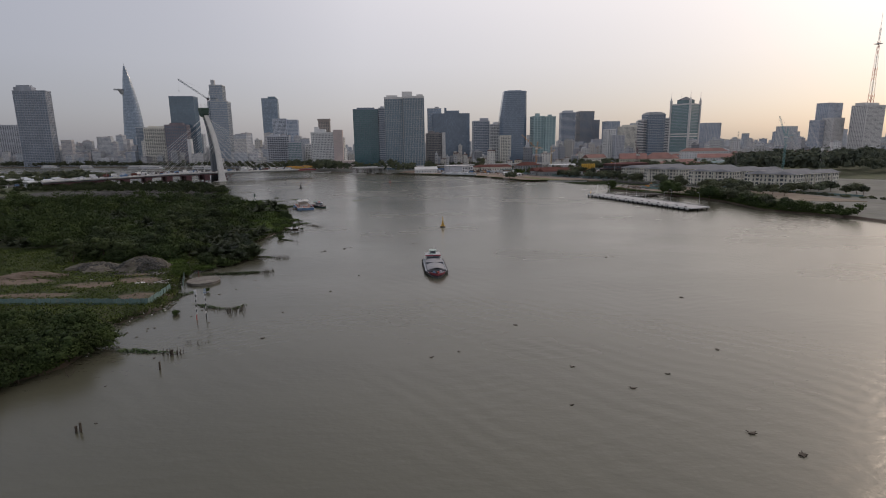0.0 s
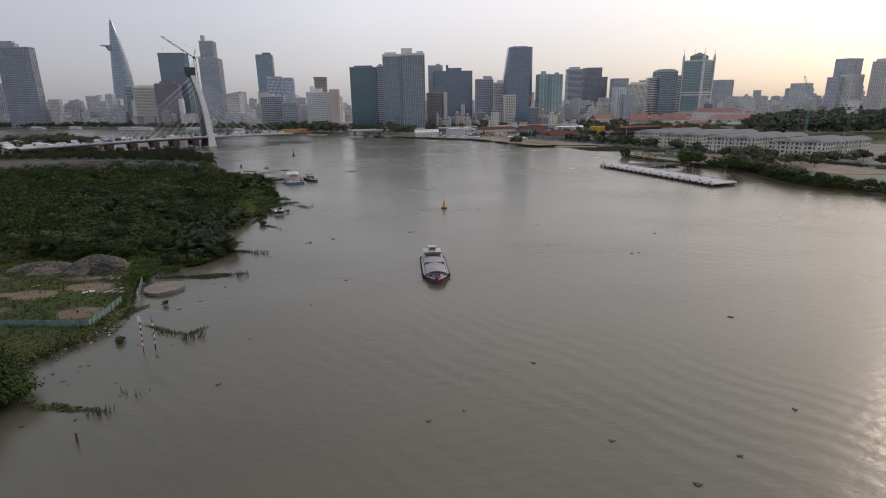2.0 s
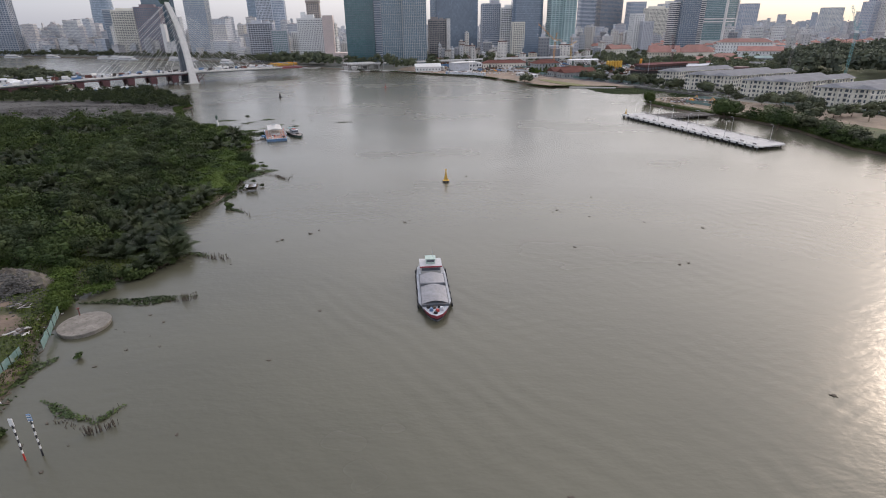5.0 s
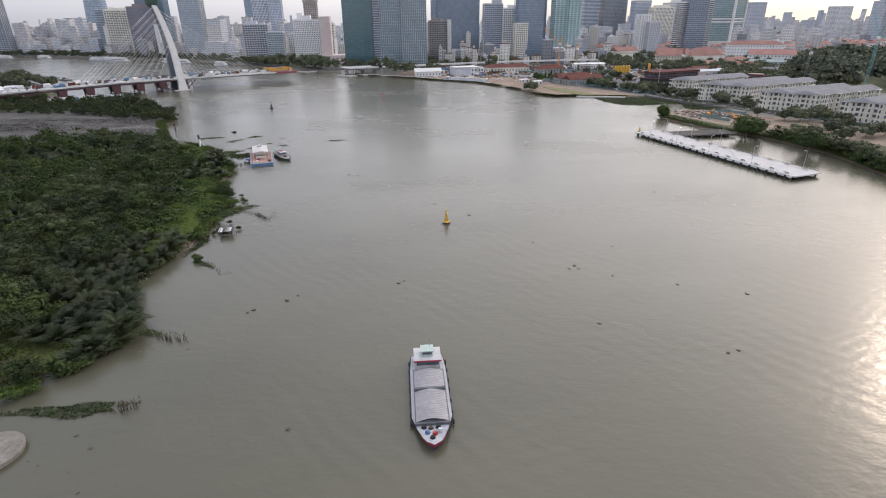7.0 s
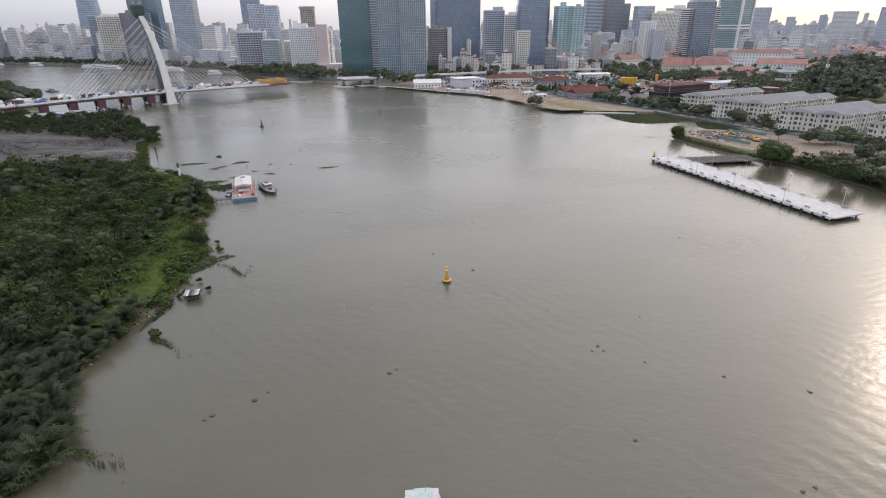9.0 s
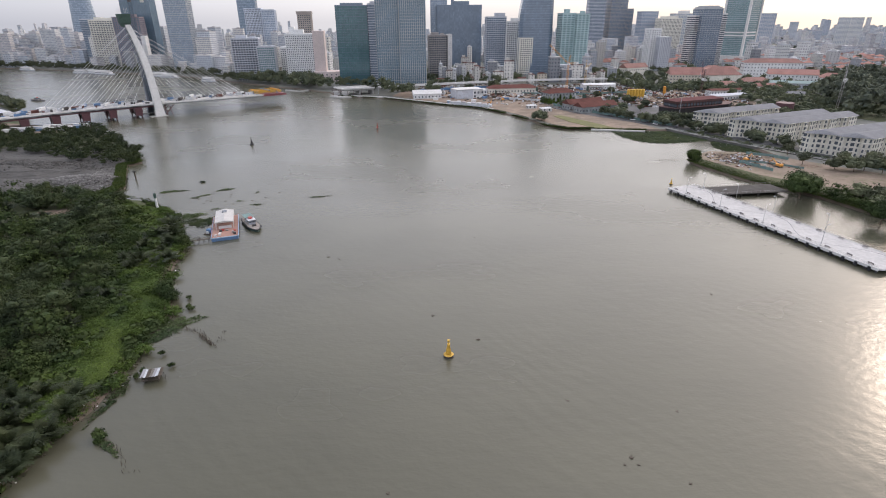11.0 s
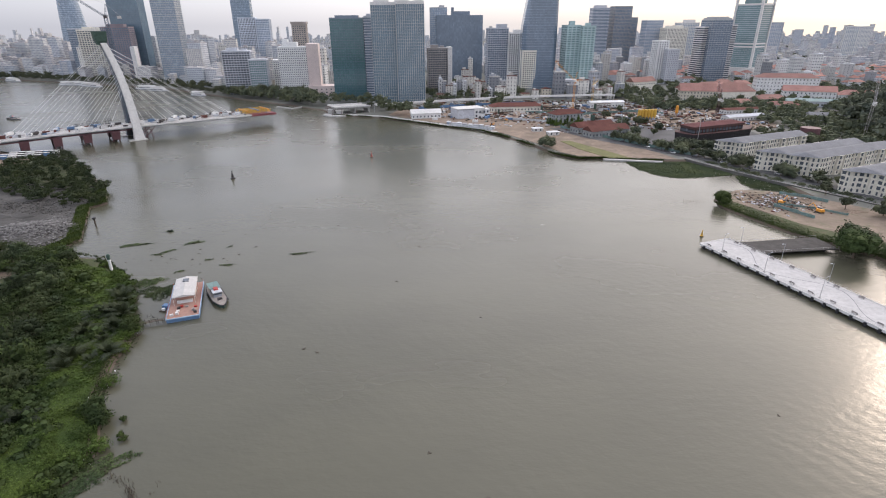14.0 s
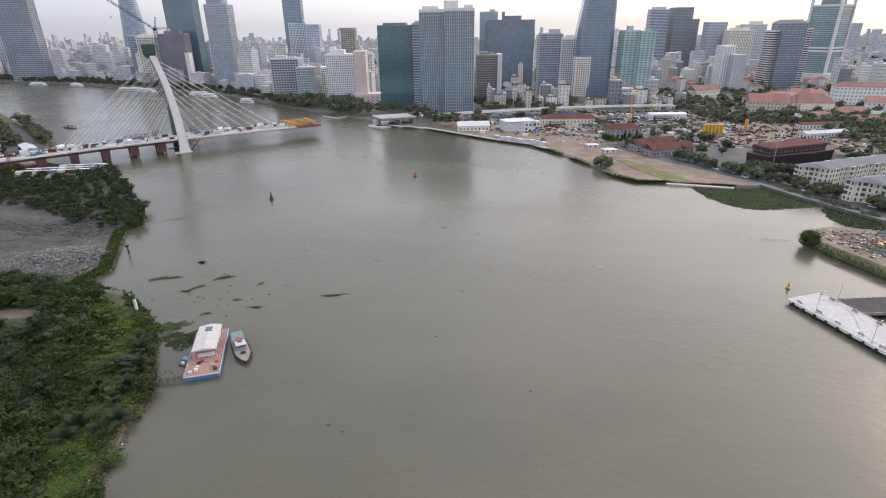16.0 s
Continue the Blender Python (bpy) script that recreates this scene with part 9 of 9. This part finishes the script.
def spit_yard():
    sheet("ground_spit_earth", [(-440, 640), (-404, 606), (-362, 596), (-338, 606), (-342, 628), (-396, 656), (-440, 668)], 1.25, DIRT, "bare earth of the bridge works yard", "earth")
    for x, y, w, d, rz, roof, label in ((-470, 668, 58, 13, -41, WHITE, "long white-roofed works shed on the spit"), (-505, 702, 56, 12, -41, PALE, "long pale works shed on the spit"), (-548, 738, 54, 15, -41, BLUE, "works shed with a faded blue roof"),
                                        (-520, 664, 44, 12, -41, WHITE, "low white works shed on the spit"), (-575, 706, 50, 12, -41, PALE, "pale store shed on the spit"), (-590, 765, 46, 14, -41, WHITE, "white-roofed boat shed on the spit"), (-452, 700, 34, 10, -41, TIN, "tin-roofed works shed on the spit")):
        hall("shed", label, x, y, w, d, 4.6, 1.6, rz, PALE, roof, 1)
    rig = thing("piling_rig", "rusty tracked piling rig with a tall lattice mast", "crane", -398, 622, 1.25, radians(30))
    part("mast", lattice(Mesh(), (0, 0, 1.5), (0.2, 0, 18), 1.0, 2.0, 0.10), RUSTROOF, rig)
    part("body", Mesh().box(-4.2, 0.6, -1.6, 1.6, 0.9, 3.2), YELLOW, rig)
    part("back_stay", Mesh().tube((-3.6, 0, 3.0), (0.2, 0, 16), 0.14, n=5), STEEL, rig)
    for e in (-1.5, 1.5):
        part("track", Mesh().box(-4, 1.5, e - 0.4, e + 0.4, 0, 1.0), DARKWALL, rig)
    r = random.Random(19)
    kinds = (WHITE, DARKWALL, GREYWALL, DARKWALL, BLUE)
    for row in range(3):
        for i in range(9):
            x, y = -388 + 6.2 * i + 1.5 * row, 618 + 1.4 * i + 8.5 * row
            if row == 2 and i < 3:
                continue
            t = thing("works_container", "dark works container with a pale roof in a row", "container", x, y, 1.1, radians(14), group="works containers")
            part("shell", Mesh().box(-2.7, 2.7, -1.3, 1.3, 0, 2.6), kinds[(i + row) % 5], t)
            part("roof", Mesh().box(-2.8, 2.8, -1.4, 1.4, 2.6, 2.75), PALE, t)


spit_yard()


def silo_row(x, y, label, n, colour):
    t = thing("silo_group", label, "silo", x, y, GROUND_Z, radians(5))
    for i in range(n):
        s = part("silo", Mesh().tube((i * 3.6, 0, 4.0), (i * 3.6, 0, 11.5), 1.7, n=14).tube((i * 3.6, 0, 4.0), (i * 3.6, 0, 1.8), 1.7, 0.4, 14), colour, t)
        part("cap", Mesh().tube((i * 3.6, 0, 11.5), (i * 3.6, 0, 12.3), 1.7, 0.5, 14), colour, s)
    legs = Mesh()
    for i in range(n):
        for a, b in ((-1.2, -1.2), (1.2, -1.2), (1.2, 1.2), (-1.2, 1.2)):
            legs.tube((i * 3.6 + a, b, 0), (i * 3.6 + a, b, 4.4), 0.14, n=5)
    part("support_frame", legs, BLUE, t)


silo_row(214, 800, "row of orange cement silos on blue legs", 6, YELLOW)
silo_row(268, 830, "single orange cement silo on a frame", 1, ORANGE)


def machine(x, y, rz):
    t = thing("excavator", "orange tracked excavator on bare earth", "excavator", x, y, 1.62, radians(rz), group="excavators")
    for s in (-1, 1):
        part("track", Mesh().box(s * 1.2 - 0.3, s * 1.2 + 0.3, -1.8, 1.8, 0, 0.9), DARKWALL, t)
    part("house", Mesh().box(-1.3, 1.3, -1.4, 2.0, 0.9, 2.2), ORANGE, t)
    part("cab", Mesh().box(-1.3, -0.3, -1.6, 0.2, 0.9, 2.9), WINDOW, t)
    part("boom", Mesh().tube((0.2, -1.2, 1.6), (0.2, -4.6, 4.6), 0.28, 0.22, 6), ORANGE, t)
    part("stick", Mesh().tube((0.2, -4.6, 4.6), (0.2, -6.8, 1.8), 0.2, 0.16, 6), ORANGE, t)
    part("bucket", Mesh().prism([(-0.4, -7.4), (0.8, -7.4), (0.8, -6.4), (-0.4, -6.4)], 0.5, 1.6, [(-0.4, -7.0), (0.8, -7.0), (0.8, -6.4), (-0.4, -6.4)]), DARKWALL, t)


for row in ((199, 501, 120), (211, 485, 200), (48, 770, 20), (110, 800, 80), (150, 830, 140), (190, 850, 30), (66, 800, 200)):
    machine(*row)
for k, (x, y, rx, ry, h) in enumerate(((60, 800, 16, 6, 2.0), (100, 812, 14, 8, 1.6), (140, 850, 20, 7, 1.5), (40, 830, 14, 6, 1.4), (180, 880, 18, 8, 1.8), (215, 506, 7, 4, 1.6), (195, 516, 8, 3, 1.0), (232, 486, 8, 4, 1.4))):
    heap("earth_heap", "heap of bare ochre earth on the site", x, y, rx, ry, h, DIRT, 20 + k)


def car_kind(label, paint):
    t = thing("car", label, "car", group="parked cars")
    part("body", Mesh().box(-0.9, 0.9, -2.2, 2.2, 0.35, 0.95), paint, t)
    part("cabin", Mesh().prism([(-0.85, -1.1), (0.85, -1.1), (0.85, 1.6), (-0.85, 1.6)], 0.95, 1.5, [(-0.7, -0.5), (0.7, -0.5), (0.7, 1.2), (-0.7, 1.2)]), WINDOW, t)
    for y in (-1.4, 1.4):
        for s in (-1, 1):
            part("wheel", Mesh().tube((s * 0.7, y, 0.34), (s * 0.93, y, 0.34), 0.34, n=10), BLACK, t)
    return t


cars = [car_kind("white saloon car by the riverside road", WHITE), car_kind("dark saloon car by the riverside road", DARKWALL)]
for n in range(12):
    k = (n + cr.uniform(-0.4, 0.4)) / 11
    x, y = 146 + 126 * k + cr.uniform(-2, 2), 702 - 190 * k + cr.uniform(-2, 2)
    m = pose(x, y, 1.72, 0, 0, 33)
    if n < 2:
        cars[n].matrix_world = m
    else:
        copy_thing(cars[n % 2], m)
tagged(new("red_tank", Mesh().tube((332, 688, GROUND_Z), (332, 688, 13), 8, 8, 24).data("red_tank", MAROON)), "dull red round storage tank", "tank")


def radio_mast():
    t = thing("radio_mast", "tall red and white lattice radio mast", "mast", 1178, 1480, GROUND_Z)
    for i in range(6):
        tagged(part("section", lattice(Mesh(), (0, 0, 130 + 34 * i), (0, 0, 164 + 34 * i), 9 - 1.3 * i, 9, 0.5 - 0.05 * i), WHITE if i % 2 else RED, t), kind="stuff")
    part("base_legs", lattice(Mesh(), (0, 0, 0), (0, 0, 130), 10, 14, 0.6), RED, t)
    part("aerial", Mesh().tube((0, 0, 334), (0, 0, 372), 0.5, 0.2, 6), STEEL, t)
    part("platform", Mesh().box(-7, 7, -7, 7, 292, 293.5), STEEL, t)


radio_mast()
for x, y, h in ((219, 663, 24), (176, 740, 22), (-90, 868, 12)):
    t = thing("light_mast", "tall slim floodlight mast", "lamp post", x, y, GROUND_Z, group="light masts")
    part("pole", Mesh().tube((0, 0, 0), (0, 0, h), 0.35, 0.2, 8), STEEL, t)
    part("lamp_head", Mesh().box(-1.6, 1.6, -0.3, 0.3, h, h + 0.9), PALE, t)


# ---- hoardings and scaffolds of the building site ----
def hoarding(pts, material, label, h=2.6, step=6.0):
    t = thing("site_hoarding", label, "fence", group="site hoardings")
    for (x0, y0), (x1, y1) in zip(pts, pts[1:]):
        n = max(1, int(math.hypot(x1 - x0, y1 - y0) / step))
        for i in range(n):
            k, length = i / n, math.hypot(x1 - x0, y1 - y0) / n
            part("panel", Mesh().box(0, length - 0.12, -0.08, 0.08, 0, h + sr.uniform(-0.2, 0.2)), material, t, at=(x0 + (x1 - x0) * k, y0 + (y1 - y0) * k, 1.55), rz=math.atan2(y1 - y0, x1 - x0))


hoarding([(6, 770), (28, 756), (46, 743)], TIN, "pale tin hoarding on the site's river edge")
hoarding([(118, 756), (142, 716), (170, 672), (196, 632), (202, 626)], TEALSHEET, "faded teal hoarding along the riverside road")
hoarding([(192, 497), (202, 475)], TEALSHEET, "faded teal sheet fence on the cleared point", 1.9, 3.0)
hoarding([(209, 521), (221, 514), (228, 503)], TEALSHEET, "faded teal sheet fence behind the cleared point", 1.8, 3.0)
hoarding([(60, 812), (110, 790), (150, 806), (210, 782)], TIN, "pale tin hoarding round the excavation")
hoarding([(96, 858), (160, 840), (226, 862), (258, 842)], TEALSHEET, "green-blue hoarding across the site")


def scaffold(x, y, rz, w, d, h, label):
    t = thing("scaffold", label, "scaffold", x, y, 1.6, radians(rz), group="site scaffolds")
    for px in (-w / 2, -w / 6, w / 6, w / 2):
        for py in (-d / 2, d / 2):
            part("standard", Mesh().tube((px, py, 0), (px, py, h), 0.16, n=4), MAROON, t)
    for k in range(1, int(h / 2.4) + 1):
        part("platform", Mesh().box(-w / 2 - 0.3, w / 2 + 0.3, -d / 2, d / 2, k * 2.4, k * 2.4 + 0.15), DRIFT, t)
    part("netting", Mesh().box(-w / 2 - 0.35, -w / 2 - 0.3, -d / 2, d / 2, 0.5, h), GREENNET, t)


for row in ((70, 850, 12, 16, 6, 6.0), (128, 868, 8, 22, 8, 7.5), (168, 800, 20, 12, 8, 6.5), (20, 872, 20, 14, 6, 6.0), (196, 880, 5, 20, 8, 7.5)):
    scaffold(*row, "rusty tube scaffold with green netting")


# ---- litter washed up along the wild bank ----
def bank_litter():
    r = random.Random(21)
    for name, label, material, count, lo, hi in (("washed_litter", "pale scraps of plastic and foam washed up on the mud", PALE, 170, 0.10, 0.34), ("washed_sticks", "dark sticks and husks washed up on the mud", DRIFT, 900, 0.15, 0.7), ("washed_leaves", "rotting green weed washed up on the mud", HYACINTH, 700, 0.2, 0.6)):
        m = Mesh()
        for _ in range(count):
            y = r.uniform(100, 420)
            if noise.noise((y * 0.05, 7.0, 0.0)) < r.uniform(-0.45, 0.25):
                continue
            off = r.uniform(-0.6, 4.2)
            l, w = r.uniform(lo, hi), r.uniform(0.06, 0.2)
            m.box(-l, l, -w, w, -0.05, 0.12, r.uniform(0, 3.14), (shore_x(y) - off, y, max(0.02, -0.55 + 0.40 * off)))
        tagged(new(name, m.data(name, material)), label, "litter", kind="stuff")


bank_litter()


# ---- driftwood on the muddy point below the barge ----
dr = random.Random(12)
for x, y, L, a in ((-112, 355, 7.0, 0.5), (-110.5, 357.5, 5.0, 0.9), (-113.5, 352, 4.0, 0.2), (-109.5, 359, 3.5, 1.2), (-114, 357, 5.5, 0.7)):
    log = thing("drift_log", "dark stranded log on the mud", "log", x, y, 0.35, a, group="drift logs")
    part("stem", Mesh().tube((-L / 2, 0, 0), (L / 2, dr.uniform(-0.4, 0.4), 0.25), 0.22, 0.12, 7), DRIFT, log)
    for k in range(3):
        px = dr.uniform(-L / 3, L / 2.5)
        part("branch", Mesh().tube((px, 0, 0.1), (px + dr.uniform(0.2, 0.9), dr.uniform(-1.0, 1.0), dr.uniform(0.4, 1.3)), 0.08, 0.03, 5), DRIFT, log)
